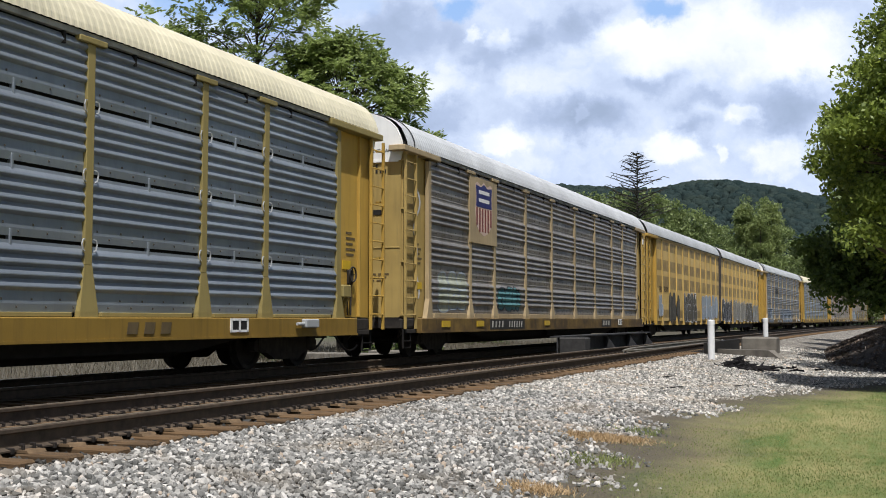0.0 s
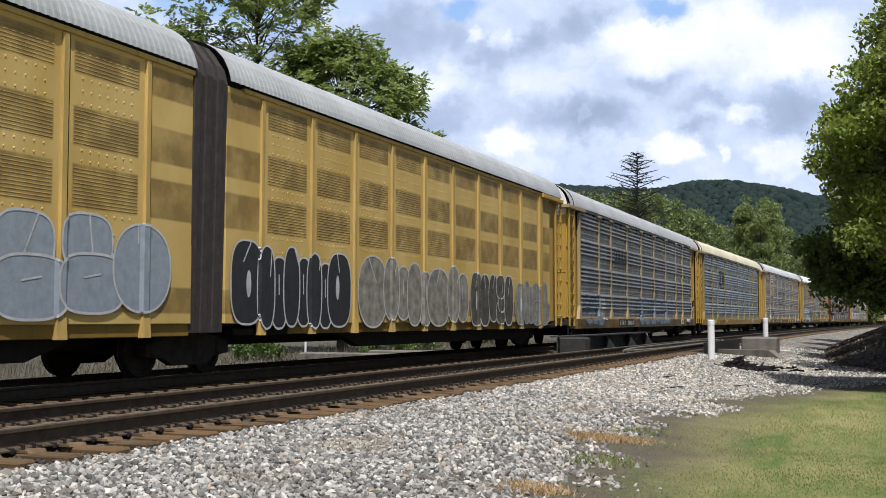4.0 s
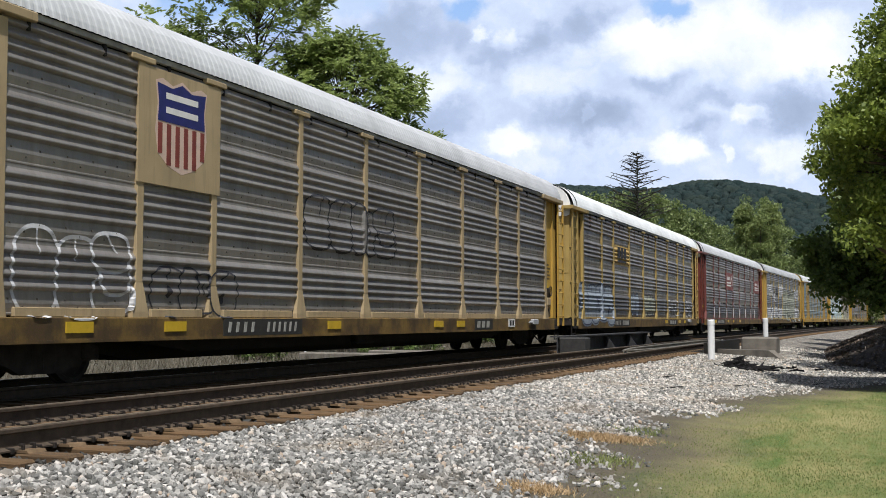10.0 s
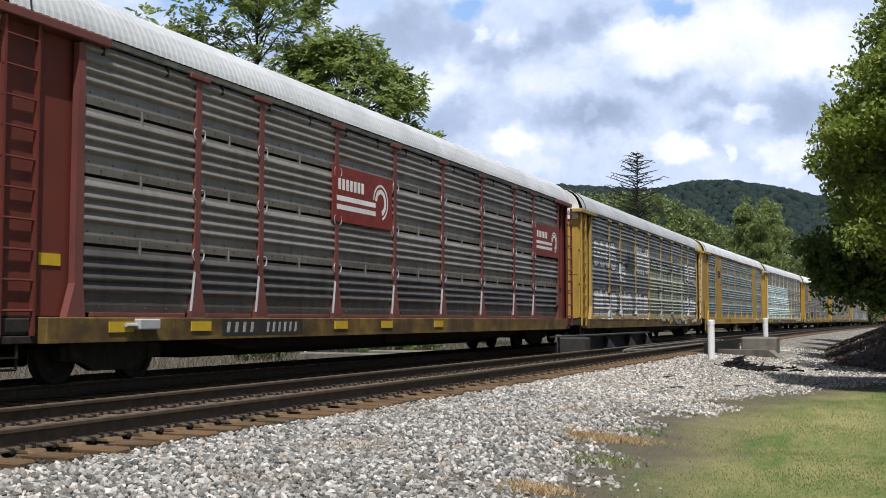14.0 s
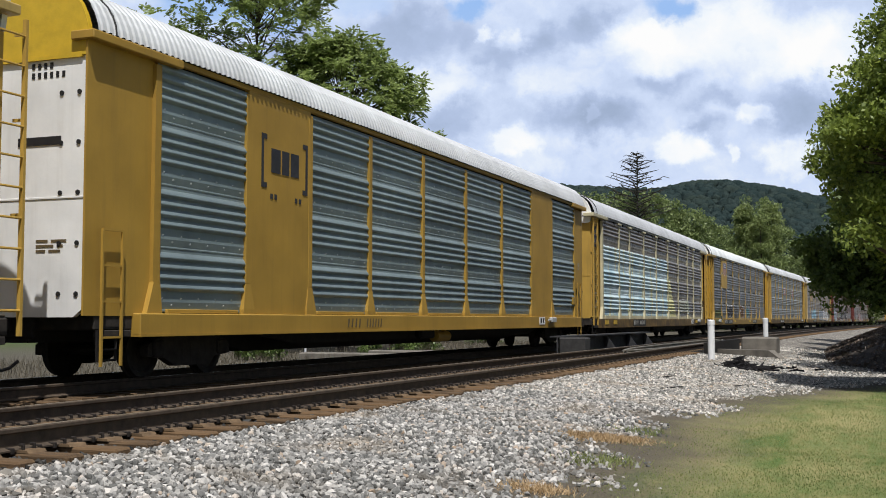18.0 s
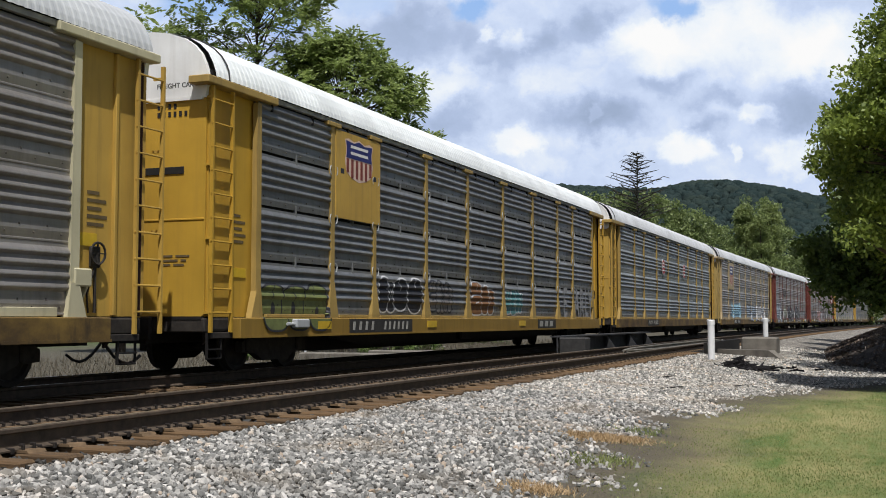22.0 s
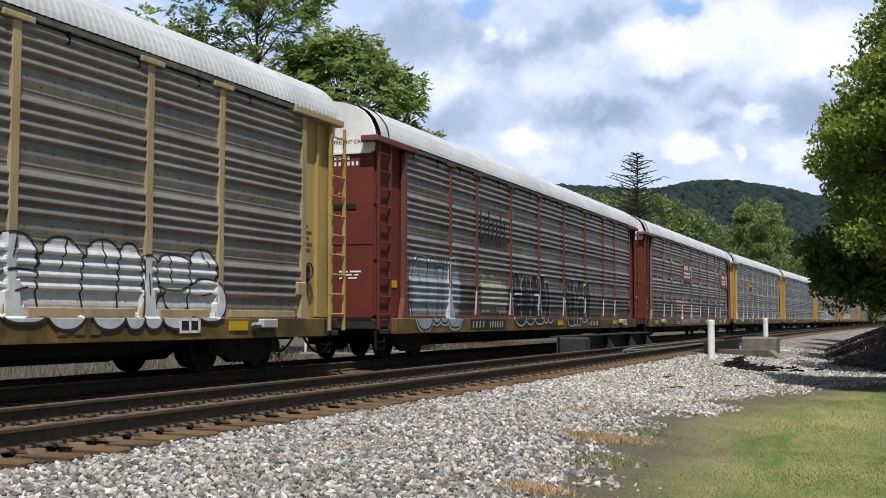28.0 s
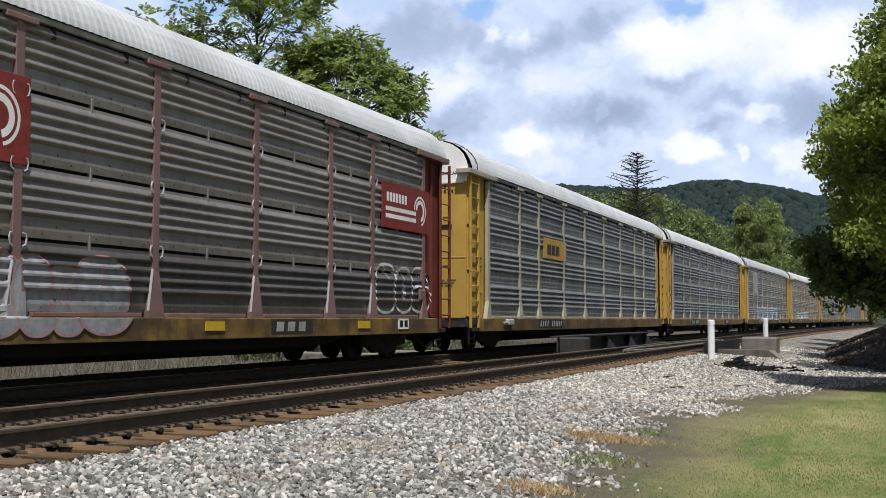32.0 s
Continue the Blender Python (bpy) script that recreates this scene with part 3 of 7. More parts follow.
def lettering(parent, word, size, m, mat, name="lettering", label="", bold=0.0):
    """Words in the built-in font, laid on a surface by the pose m."""
    cu = bpy.data.curves.new(name, "FONT")
    cu.body = word
    cu.size = size
    cu.offset = bold
    cu.resolution_u = 3
    ob = new(name, cu)
    data = bpy.data.meshes.new_from_object(ob)
    bpy.data.objects.remove(ob)
    data.materials.clear()
    data.materials.append(mat)
    ob = part(name, data, mat, parent, label)
    ob.matrix_basis = m
    return ob


def on_side(u, z, x, sx=1.0):
    """Pose of writing on the side that faces the viewer."""
    return Matrix.Translation((x, u - MID, z)) @ Matrix.Rotation(math.pi / 2, 4, "Z") @ Matrix.Rotation(math.pi / 2, 4, "X") @ Matrix.Diagonal((sx, 1, 1, 1))


def on_end(x, z, y):
    """Pose of writing on the end that faces the viewer."""
    return Matrix.Translation((x, y, z)) @ Matrix.Rotation(math.pi / 2, 4, "X")


def stripes_text(car, u0, u1, z0, z1, count, mat, x, slant=0.0, name="name_bar"):
    """A name as plain shapes: one upright bar and a foot for each character."""
    w = (u1 - u0) / count
    h = z1 - z0
    for i in range(count):
        a = u0 + i * w - MID
        b = Mesh()
        b.prism([(a, z0), (a + w * 0.72, z0), (a + w * 0.72, z0 + h * 0.22), (a + w * 0.3, z0 + h * 0.22), (a + w * 0.3, z0 + h * (1.0 if i == 0 or i % 3 == 2 else 0.72)), (a, z0 + h * (1.0 if i == 0 or i % 3 == 2 else 0.72))], "x", x, x + 0.006)
        part(name, b, mat, car)


def autorack(label, posts, sheet, frame_mat, post_mat, roof, slotted=False, ribbed=0.32, upper=None, sill=None, start=1.83, end=25.62, loops=False, rivets=True, solid=(), corner=None, tail=0.55, nose=0.25, tall_ladders=True, flush=False, door=None, low=None, ledge=0.06):
    """A closed car carrier: ribbed sheets between posts on a low flat car, with a bowed roof and end doors."""
    car = tagged(new("autorack_car"), label, "railcar", group="cars of the freight train")
    upper = upper or WHITE
    sill = sill or SILL
    corner = corner or frame_mat
    underframe(car, sill, CAR_L, tail if tail > 0.6 else 0.2)
    edges = [start] + list(posts) + [end]
    for a, b in zip(edges, edges[1:]):
        if any(abs(a - s) < 0.05 for s in solid):
            m = shared(("solid", round(b - a, 2), frame_mat.name), lambda: Mesh().cbox(1.36, X_SHEET + 0.05, -(b - a) / 2, (b - a) / 2, Z_DECK - 0.02, Z_EAVE, 0.01).mesh("plate_panel", frame_mat))
            part("plate_panel", m, frame_mat, car).location = (0, (a + b) / 2 - MID, 0)
            continue
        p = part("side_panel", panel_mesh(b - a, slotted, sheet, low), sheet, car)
        p.location = (0, (a + b) / 2 - MID, 0)
        lw = b - a - 0.62
        if lw > 0.8:
            lm = shared(("ledge", round(lw, 2), post_mat.name, ledge), lambda: Mesh().cbox(1.40, 1.474, -lw / 2, lw / 2, 1.045, 1.045 + ledge, 0.006).mesh("deck_ledge", post_mat))
            part("deck_ledge", lm, post_mat, car).location = (0, (a + b) / 2 - MID, 0)
        if rivets:
            rm = RIVET_BRIGHT if flush else RIVET
            tagged(part("riveting", rivet_mesh(b - a - 0.2, rm), rm, p), kind="stuff")
    for u in posts:
        po = part("post", post_mesh(post_mat, 1.75 if slotted else 1.55, not flush), post_mat, car)
        po.location = (0, u - MID, 0)
        if loops:
            tagged(part("hinge_loop", loop_mesh(), ROOF_GREY, po), kind="stuff")
    # slanting end posts of the sheeted length
    for u, s in ((start, -1), (end, 1)):
        b = Mesh()
        b.prism([(-0.08, 1.06), (0.10, 1.06), (0.08, 4.77), (-0.06, 4.77)], "x", X_SHEET - 0.04, X_POST)
        b.prism([(-0.14 + (-0.1 if s < 0 else 0), 1.04), (0.14 + (0.1 if s > 0 else 0), 1.04), (0.08, 1.5), (-0.08, 1.5)], "x", X_SHEET - 0.04, X_POST + 0.02)
        part("end_post", b, post_mat, car).location = (0, u - MID, 0)
    # recessed corner bays with the eave plates above them
    for u0, u1, p0, p1 in ((0.12 + nose, start + 0.02, nose * 0.5, start + 0.55), (end - 0.02, CAR_L - 0.12 - tail, end - 0.45, CAR_L - tail)):
        b = Mesh()
        b.cbox(1.27, 1.34, u0 - MID, u1 - MID, Z_DECK - 0.02, 4.81, 0.01)
        part("corner_panel", b, corner, car)
        b = Mesh()
        b.cbox(1.15, X_POST + 0.07, p0 - MID, p1 - MID, 4.81, 4.94, 0.015)
        part("eave_plate", b, post_mat, car)
    for u, fl in ((0.42 + nose, -1), (CAR_L - 0.14 - tail, 1)) if tall_ladders else ():
        add_ladder(car, frame_mat, u - MID, fl)
    # end doors: lower part in body colour, upper part light, following the roof
    for s in (-1, 1):
        y = s * (MID - 0.10) - (tail if s > 0 else -nose)
        b = Mesh()
        low = [(-1.36, 0.98), (1.20, 0.98), (1.36, 1.1), (1.36, 4.60), (-1.36, 4.60)]
        b.prism(low, "y", y, y - s * 0.08)
        dr = part("end_door", b, door or corner, car, "white painted end door" if door else "")
        part("door_seam", Mesh().cbox(-1.34, 1.34, min(y, y + s * 0.012), max(y, y + s * 0.012), 2.62, 2.65, 0.004), door or corner, dr)
        part("door_slot", Mesh().cbox(0.2, 0.95, min(y, y + s * 0.015), max(y, y + s * 0.015), 3.38, 3.50, 0.004), BLACK, dr)
        b = Mesh()
        up = [(x * 0.93, z - 0.01) for x, z in roof_line(0)]
        b.prism([(1.36, 4.61)] + up + [(-1.36, 4.61)], "y", y + s * 0.03, y - s * 0.06)
        b.box(-1.30, 1.30, y - 0.04, y + 0.04, 4.58, 4.64)
        part("end_hood", b, upper, car, "pale painted end hood")
        part("sill_step", step_mesh(STEEL), STEEL, car).location = (0, s * (MID - 0.55) - (tail if s > 0 else 0), 0)
    b = Mesh()
    n = 9
    b.path([(1.53 * math.cos(t) ** 0.8 if math.cos(t) > 0 else 0, -MID + nose + 0.52, 4.95 + 0.86 * math.sin(t)) for t in [i * math.pi / 2 / n for i in range(n + 1)]], 0.014, 5)
    part("roof_seam", b, BLACK, car)
    part("roof", roof_mesh(roof, CAR_L - 0.3 - tail - nose, ribbed), roof, car).location = (0, (nose - tail) / 2, 0)
    # black strip drawn as the shade between fascia and roof edge
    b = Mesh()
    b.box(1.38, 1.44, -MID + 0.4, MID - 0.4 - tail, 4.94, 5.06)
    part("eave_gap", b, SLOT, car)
    b = Mesh()
    b.cbox(1.40, 1.476, -MID + 0.4, MID - 0.4 - tail, 4.868, 4.952, 0.006)
    part("eave_strip", b, frame_mat if flush else EAVE, car, "ochre edge below the roof" if flush else "grey steel fascia below the roof")
    clip = shared(("clip",), lambda: Mesh().cbox(X_SHEET - 0.01, X_SHEET + 0.05, -0.03, 0.03, 4.70, 4.87, 0.008).mesh("eave_clip", STEEL))
    for i in range(0 if flush else 15):
        part("eave_clip", clip, STEEL, car).location = (0, -MID + 2.3 + i * 1.53, 0)
    # lettering on the end that faces the viewer, as bars
    if not door:
        lettering(car, "FREIGHT CAR", 0.115, on_end(0.42, 4.80, -MID + nose + 0.0675), BLACK, "hood_lettering", "black stencilled words", 0.002)
    ink = BLACK if frame_mat is not RED else WHITE
    for z, count in ((4.46, 4), (4.33, 6)):
        b = Mesh()
        for k in range(count):
            b.box(0.42 + k * 0.105, 0.47 + k * 0.105, -MID + nose + 0.092, -MID + nose + 0.102, z, z + 0.085)
        part("end_lettering", b, ink, car)
    for z, widths in ((2.02, (0.2, 0.26)), (1.95, (0.3, 0.1)), (1.88, (0.16, 0.2))):
        b = Mesh()
        x = 0.55
        for w in widths:
            b.box(x, x + w, -MID + nose + 0.092, -MID + nose + 0.102, z, z + 0.035)
            x += w + 0.06
        part("end_lettering", b, STENCIL if ink is BLACK else WHITE, car)
    # dark red-brown door edge and rod beside the trailing corner
    b = Mesh().cbox(1.28, 1.37, MID - 0.26 - tail, MID - 0.17 - tail, Z_DECK, 4.80, 0.01)
    b.tube((1.39, MID - 0.30 - tail, Z_DECK), (1.39, MID - 0.30 - tail, 4.8), 0.025, n=6)
    part("door_pivot", b, EDGE_BROWN, car, "dark red-brown strip and rod at the door edge")
    for u in (0.12 + nose, CAR_L - 0.85 - tail):
        part("corner_rib", Mesh().cbox(1.33, 1.40, u + 0.02 - MID, u + 0.09 - MID, Z_DECK, 4.80, 0.01), frame_mat, car)
    # small data stencils in the corner bays
    slab("warning_label", car, YELLOW_BRIGHT, 1.2, 1.62, 1.72, 1.88, x0=1.342)
    for u0 in (1.2, CAR_L - 1.35 - tail):
        if frame_mat is RED:
            continue
        b = Mesh()
        for r in range(5):
            b.box(1.34, 1.346, u0 - MID, u0 + (0.35, 0.42, 0.3, 0.4, 0.25)[r] - MID, 2.3 + r * 0.11, 2.35 + r * 0.11)
        part("data_stencil", b, STENCIL if frame_mat is not RED else WHITE, car)
    slab("warning_label", car, YELLOW_BRIGHT, CAR_L - 1.5 - tail, CAR_L - 1.15 - tail, 2.02, 2.2, x0=1.342)
    # far side and floor
    b = Mesh()
    prof = [(-x, z) for x, z in PROFILE[False]]
    k = len(prof)
    b.add([(x, -MID + 0.8, z) for x, z in prof] + [(x, MID - 0.8, z) for x, z in prof], [(i, i + 1, k + i + 1, k + i) for i in range(k - 1)])
    part("far_side", b, sheet, car)
    # running gear details on the sill
    b = Mesh()
    b.cbox(1.33, 1.50, MID - 1.75 - tail, MID - 1.40 - tail, 1.45, 1.70, 0.02)
    b.prism([(1.34, 1.45), (1.48, 1.45), (1.34, 1.15)], "y", MID - 1.7 - tail, MID - 1.66 - tail)
    b.prism([(1.34, 1.45), (1.48, 1.45), (1.34, 1.15)], "y", MID - 1.5 - tail, MID - 1.46 - tail)
    part("brake_step", b, post_mat, car)
    b = Mesh()
    wy = MID - 1.22 - tail
    rim = [(1.44, wy + 0.15 * math.cos(i * math.pi / 8), 1.92 + 0.15 * math.sin(i * math.pi / 8)) for i in range(17)]
    b.path(rim, 0.018, 5)
    for i in range(0, 16, 4):
        b.tube((1.41, wy, 1.92), rim[i], 0.012, n=4)
    b.cbox(1.34, 1.42, wy - 0.09, wy + 0.09, 1.72, 2.02, 0.02)
    b.tube((1.39, wy, 1.1), (1.39, wy, 1.75), 0.022, n=6)
    b.path([(1.39, wy, 1.75), (1.44, wy - 0.12, 1.6), (1.42, wy - 0.2, 1.35), (1.38, wy - 0.12, 1.1)], 0.014, 4)
    part("hand_brake", b, GREASE, car, "dark hand brake wheel and gear")
    return car


def slant_bars(car, u0, u1, count, z0, z1, mat, x=1.5705, fill=0.34):
    """Lettering that may not be read, as leaning bars."""
    w = (u1 - u0) / count
    for i in range(count):
        a = u0 + i * w - MID
        h = z1 - z0
        b = Mesh().prism([(a, z0), (a + w * fill, z0), (a + w * fill + h * 0.2, z1), (a + h * 0.2, z1)], "x", x - 0.004, x + 0.002)
        part("stencil_bar", b, mat, car)


def sill_marks(car, plate=None, word=None, reflect=(), bracket_u=None, box_u=None, plate_board=True, word_board=True):
    """Number boards and the other small things on the side sill."""
    if plate:
        u0, u1 = plate
        if plate_board:
            slab("number_board", car, BOARD, u0 - 0.12, u1 + 0.12, 0.745, 1.02, x0=1.555, label="black number board with pale lettering")
        mat, x = (PLATE_PALE, 1.5705) if plate_board else (STENCIL, 1.559)
        slant_bars(car, u0, u0 + (u1 - u0) * 0.40, 4, 0.80, 0.97, mat, x)
        slant_bars(car, u0 + (u1 - u0) * 0.52, u1, 6, 0.80, 0.97, mat, x)
    if word:
        u0, u1 = word
        if word_board:
            slab("number_board", car, BOARD, u0 - 0.15, u1 + 0.15, 0.745, 1.02, x0=1.555, label="black board with pale lettering")
        mat, x = (PLATE_PALE, 1.5705) if word_board else (STENCIL, 1.559)
        slant_bars(car, u0, u1, 3, 0.80, 0.97, mat, x, 0.6)
    for u in reflect:
        slab("reflector_patch", car, YELLOW_BRIGHT, u, u + 0.55, 0.83, 0.98, x0=1.555, label="bright yellow reflective patch")
    if bracket_u:
        b = Mesh()
        for a, c, d, e in ((0, 0.55, 0.80, 0.84), (0, 0.55, 0.99, 1.03), (0, 0.05, 0.8, 1.03), (0.25, 0.30, 0.8, 1.03), (0.5, 0.55, 0.8, 1.03)):
            b.box(1.54, 1.57, bracket_u + a - MID, bracket_u + c - MID, d, e)
        part("placard_frame", b, WHITE, car)
        slab("placard", car, BLACK, bracket_u + 0.03, bracket_u + 0.52, 0.82, 1.01, x0=1.552)
    if box_u:
        b = Mesh()
        b.cbox(1.54, 1.66, box_u - MID, box_u + 0.5 - MID, 0.86, 1.02, 0.02)
        b.tube((1.60, box_u - 0.25 - MID, 0.93), (1.60, box_u - MID, 0.93), 0.03, n=6)
        part("release_box", b, ROOF_GREY, car)


def shield_sign(car, u0, u1, z0, z1, tan=True):
    """Road sign board with a blue-topped striped shield as plain shapes."""
    x = X_POST + 0.012
    slab("sign_board", car, TAN if tan else YELLOW, u0, u1, z0, z1, x0=X_POST + 0.004, label="tan sign board with a striped shield")
    um, w, h = (u0 + u1) / 2, (u1 - u0) * 0.315, z1 - z0
    top, low = (z1 - h * 0.10, z0 + h * 0.12) if tan else (z1 - h * 0.08, z0 + h * 0.45)
    body = [(-1, 1), (-0.75, 1.04), (-0.35, 0.98), (0, 1.06), (0.35, 0.98), (0.75, 1.04), (1, 1), (0.92, 0.75), (1, 0.45), (0.9, 0.2), (0.5, 0.07), (0, 0), (-0.5, 0.07), (-0.9, 0.2), (-1, 0.45), (-0.92, 0.75)]
    def outline(sc, dx):
        b = Mesh()
        b.prism([(um - MID + p * w * sc, low + (top - low) * (0.5 + (q - 0.5) * sc)) for p, q in body], "x", x, x + dx)
        return b
    sg = part("shield", outline(1.0, 0.006), SHIELD_PINK, car)
    b = Mesh()
    b.prism([(um - MID + p * w * 0.94, low + (top - low) * q) for p, q in [(-1, .98), (-0.4, .95), (0, 1.02), (0.4, .95), (1, .98), (0.93, 0.76), (0.97, 0.56), (-0.97, 0.56), (-0.93, 0.76)]], "x", x + 0.006, x + 0.011)
    part("shield_top", b, BLUE, sg)
    b = Mesh()
    if not tan:
        lettering(car, "BUILDING AMERICA", 0.165, on_side(u0 + 0.28, z0 + 0.40, x + 0.002), G_BLACK, "slogan", "black words under the shield", 0.003)
        bars(car, u0 + 0.2, z0 + 0.9, (0.16,), 0.1, G_BLACK, x=x)
        bars(car, u1 - 0.36, z0 + 0.9, (0.16,), 0.1, G_BLACK, x=x)
    for i in range(6):
        p = -0.82 + i * 0.328
        q = 0.2 if abs(p) > 0.6 else 0.08
        b.box(x + 0.006, x + 0.010, um - MID + (p - 0.08) * w, um - MID + (p + 0.08) * w, low + (top - low) * q, low + (top - low) * 0.54)
    part("shield_stripe", b, SHIELD_RED, sg)
    b = Mesh()
    for q in (0.66, 0.82):
        b.box(x + 0.011, x + 0.014, um - MID - 0.62 * w, um - MID + 0.62 * w, low + (top - low) * q, low + (top - low) * (q + 0.07))
    part("shield_lettering", b, WHITE, sg)


def red_sign(car, u0, u1, z0, z1):
    """Oxide-red board with a white wheel emblem and white bars."""
    x = X_POST + 0.012
    slab("sign_board", car, SIGN_RED, u0, u1, z0, z1, x0=X_POST + 0.004, label="red board with white wheel emblem")
    w, h = u1 - u0, z1 - z0
    for k in (0.22, 0.38):
        part("sign_bar", Mesh().box(x, x + 0.006, u0 + 0.06 * w - MID, u0 + 0.70 * w - MID, z0 + k * h, z0 + (k + 0.09) * h), WHITE, car)
    slant = (z0 + 0.58 * h, z0 + 0.78 * h)
    for k in range(7):
        a = u0 + (0.08 + 0.062 * k) * w - MID
        part("sign_letter_bar", Mesh().box(x, x + 0.006, a, a + 0.042 * w, *slant), WHITE, car)
    cu, cz, r = u0 + 0.79 * w - MID, z0 + 0.50 * h, min(0.30 * h, 0.2 * w)
    for ra, rb in ((r, r * 1.15), (r * 0.55, r * 0.85)):
        arc = [-0.42 * math.pi + 1.4 * math.pi * i / 24 for i in range(25)]
        ring = [(cu + rb * math.cos(a), cz + rb * math.sin(a)) for a in arc] + [(cu + ra * math.cos(a), cz + ra * math.sin(a)) for a in reversed(arc)]
        b = Mesh()
        n = len(arc)
        b.add([(x + 0.006, p, q) for p, q in ring], [(i, i + 1, 2 * n - 2 - i, 2 * n - 1 - i) for i in range(n - 1)])
        part("sign_emblem", b, WHITE, car)


PLATE_PALE = plain("plate_lettering", (0.34, 0.33, 0.30), 0.6)
BOARD = plain("number_board_black", (0.03, 0.028, 0.025), 0.7)
YELLOW_DULL = weathered_paint("paint_yellow_dull", (0.38, 0.255, 0.075), amount=0.45, rust=0.12)
YELLOW_VIVID = weathered_paint("paint_yellow_fresh", (0.49, 0.29, 0.035), amount=0.15, rust=0.05)
YELLOW_OLIVE = weathered_paint("paint_yellow_olive", (0.30, 0.235, 0.085), amount=0.3, rust=0.08)
EAVE = plain("eave_steel", (0.33, 0.32, 0.305), 0.6, 0.2, 0.4, 3.0)
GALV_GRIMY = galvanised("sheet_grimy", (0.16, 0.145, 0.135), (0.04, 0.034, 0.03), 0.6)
EDGE_BROWN = plain("edge_red_brown", (0.035, 0.012, 0.008), 0.85, 0.0, 0.4)
RUST = plain("rust_run", (0.11, 0.06, 0.038), 0.8, 0.0, 0.5, 5.0)
PINK_POST = weathered_paint("paint_red_chalky", (0.21, 0.125, 0.115), amount=0.45, rust=0.1)
STENCIL_DARK = plain("stencil_dark", (0.045, 0.028, 0.015), 0.7)
STENCIL = plain("stencil_brown", (0.12, 0.085, 0.04), 0.7)
YELLOW_BRIGHT = plain("paint_reflector_yellow", (0.58, 0.38, 0.03), 0.4, 0.0, 0.1)
SHIELD_RED = plain("shield_red", (0.20, 0.045, 0.035), 0.5)
SHIELD_PINK = plain("shield_faded_white", (0.62, 0.46, 0.38), 0.5, 0.0, 0.1)
SIGN_RED = plain("paint_sign_red", (0.20, 0.03, 0.025), 0.5)
G_WHITE = plain("spray_silver_white", (0.55, 0.55, 0.56), 0.6, 0.0, 0.15)
G_CHALK = plain("spray_chalky", (0.27, 0.27, 0.28), 0.7, 0.0, 0.3)
G_PALE = plain("spray_pale_blue", (0.30, 0.345, 0.40), 0.6, 0.0, 0.15)
G_BLUE = plain("spray_sky_blue", (0.26, 0.44, 0.55), 0.6, 0.0, 0.2)
G_BLACK = plain("spray_black", (0.03, 0.03, 0.035), 0.6)
G_NAVY = plain("spray_navy", (0.035, 0.045, 0.09), 0.6)
G_DUSK = plain("spray_dusk_blue", (0.20, 0.235, 0.275), 0.6, 0.0, 0.3)
G_SMOKE_BLUE = plain("spray_dusty_blue", (0.13, 0.16, 0.19), 0.6)
G_RUST = plain("spray_rust_orange", (0.19, 0.085, 0.03), 0.6)
ROOF_BRIGHT = weathered_paint("roof_bright_white", (0.80, 0.82, 0.82), dirt=(0.60, 0.60, 0.58), amount=0.2, rust=0.0, rough=0.45)
SILL_OCHRE = weathered_paint("sill_dirty_ochre", (0.27, 0.165, 0.03), dirt=(0.08, 0.05, 0.02), amount=0.5, rust=0.15)
G_LIME = plain("spray_lime", (0.15, 0.17, 0.06), 0.6)
G_TEAL = plain("spray_teal", (0.10, 0.25, 0.27), 0.6)
G_GREEN = plain("spray_grey_green", (0.33, 0.345, 0.275), 0.6)
G_YELLOW = plain("spray_yellow", (0.66, 0.64, 0.34), 0.6)
G_PINK = plain("spray_washed_red", (0.36, 0.21, 0.20), 0.6)
G_RED = plain("spray_red", (0.36, 0.06, 0.06), 0.6)

STD = (4.67, 6.63, 9.54, 12.38, 15.28, 18.15, 20.94, 22.86)

# Fronts of the cars at the start, metres along the line.
FRONTS = [-5.516, 23.124, 51.596, 95.055, 123.509, 152.052, 180.757, 209.384, 237.824, 266.341, 294.585, 323.136, 351.672, 380.245, 408.866,
          437.644, 466.19, 494.734, 523.273, 551.82, 580.37, 608.92, 637.47]


def white_feet(c):
    """Posts whose flared lower flange keeps a rim of white paint."""
    for u in STD:
        b = Mesh().prism([(-0.19, 1.14), (-0.178, 1.14), (-0.086, 1.74), (-0.094, 1.76)], "x", X_POST - 0.01, X_POST + 0.03)
        part("post_rim", shared(("white_rim",), lambda: b.mesh("post_rim", ROOF_GREY)), ROOF_GREY, c, "white painted rim").location = (0, u - MID, 0)


def car_0():
    c = autorack("silver slatted car carrier with yellow posts and cream roof", STD, GALV_BLUE, YELLOW, YELLOW_OLIVE, ROOF_CREAM, slotted=True, loops=True, tail=0.12, sill=SILL_OCHRE)
    sill_marks(c, None, (18.9, 20.1), (), 21.6, 24.0, word_board=False)
    return c


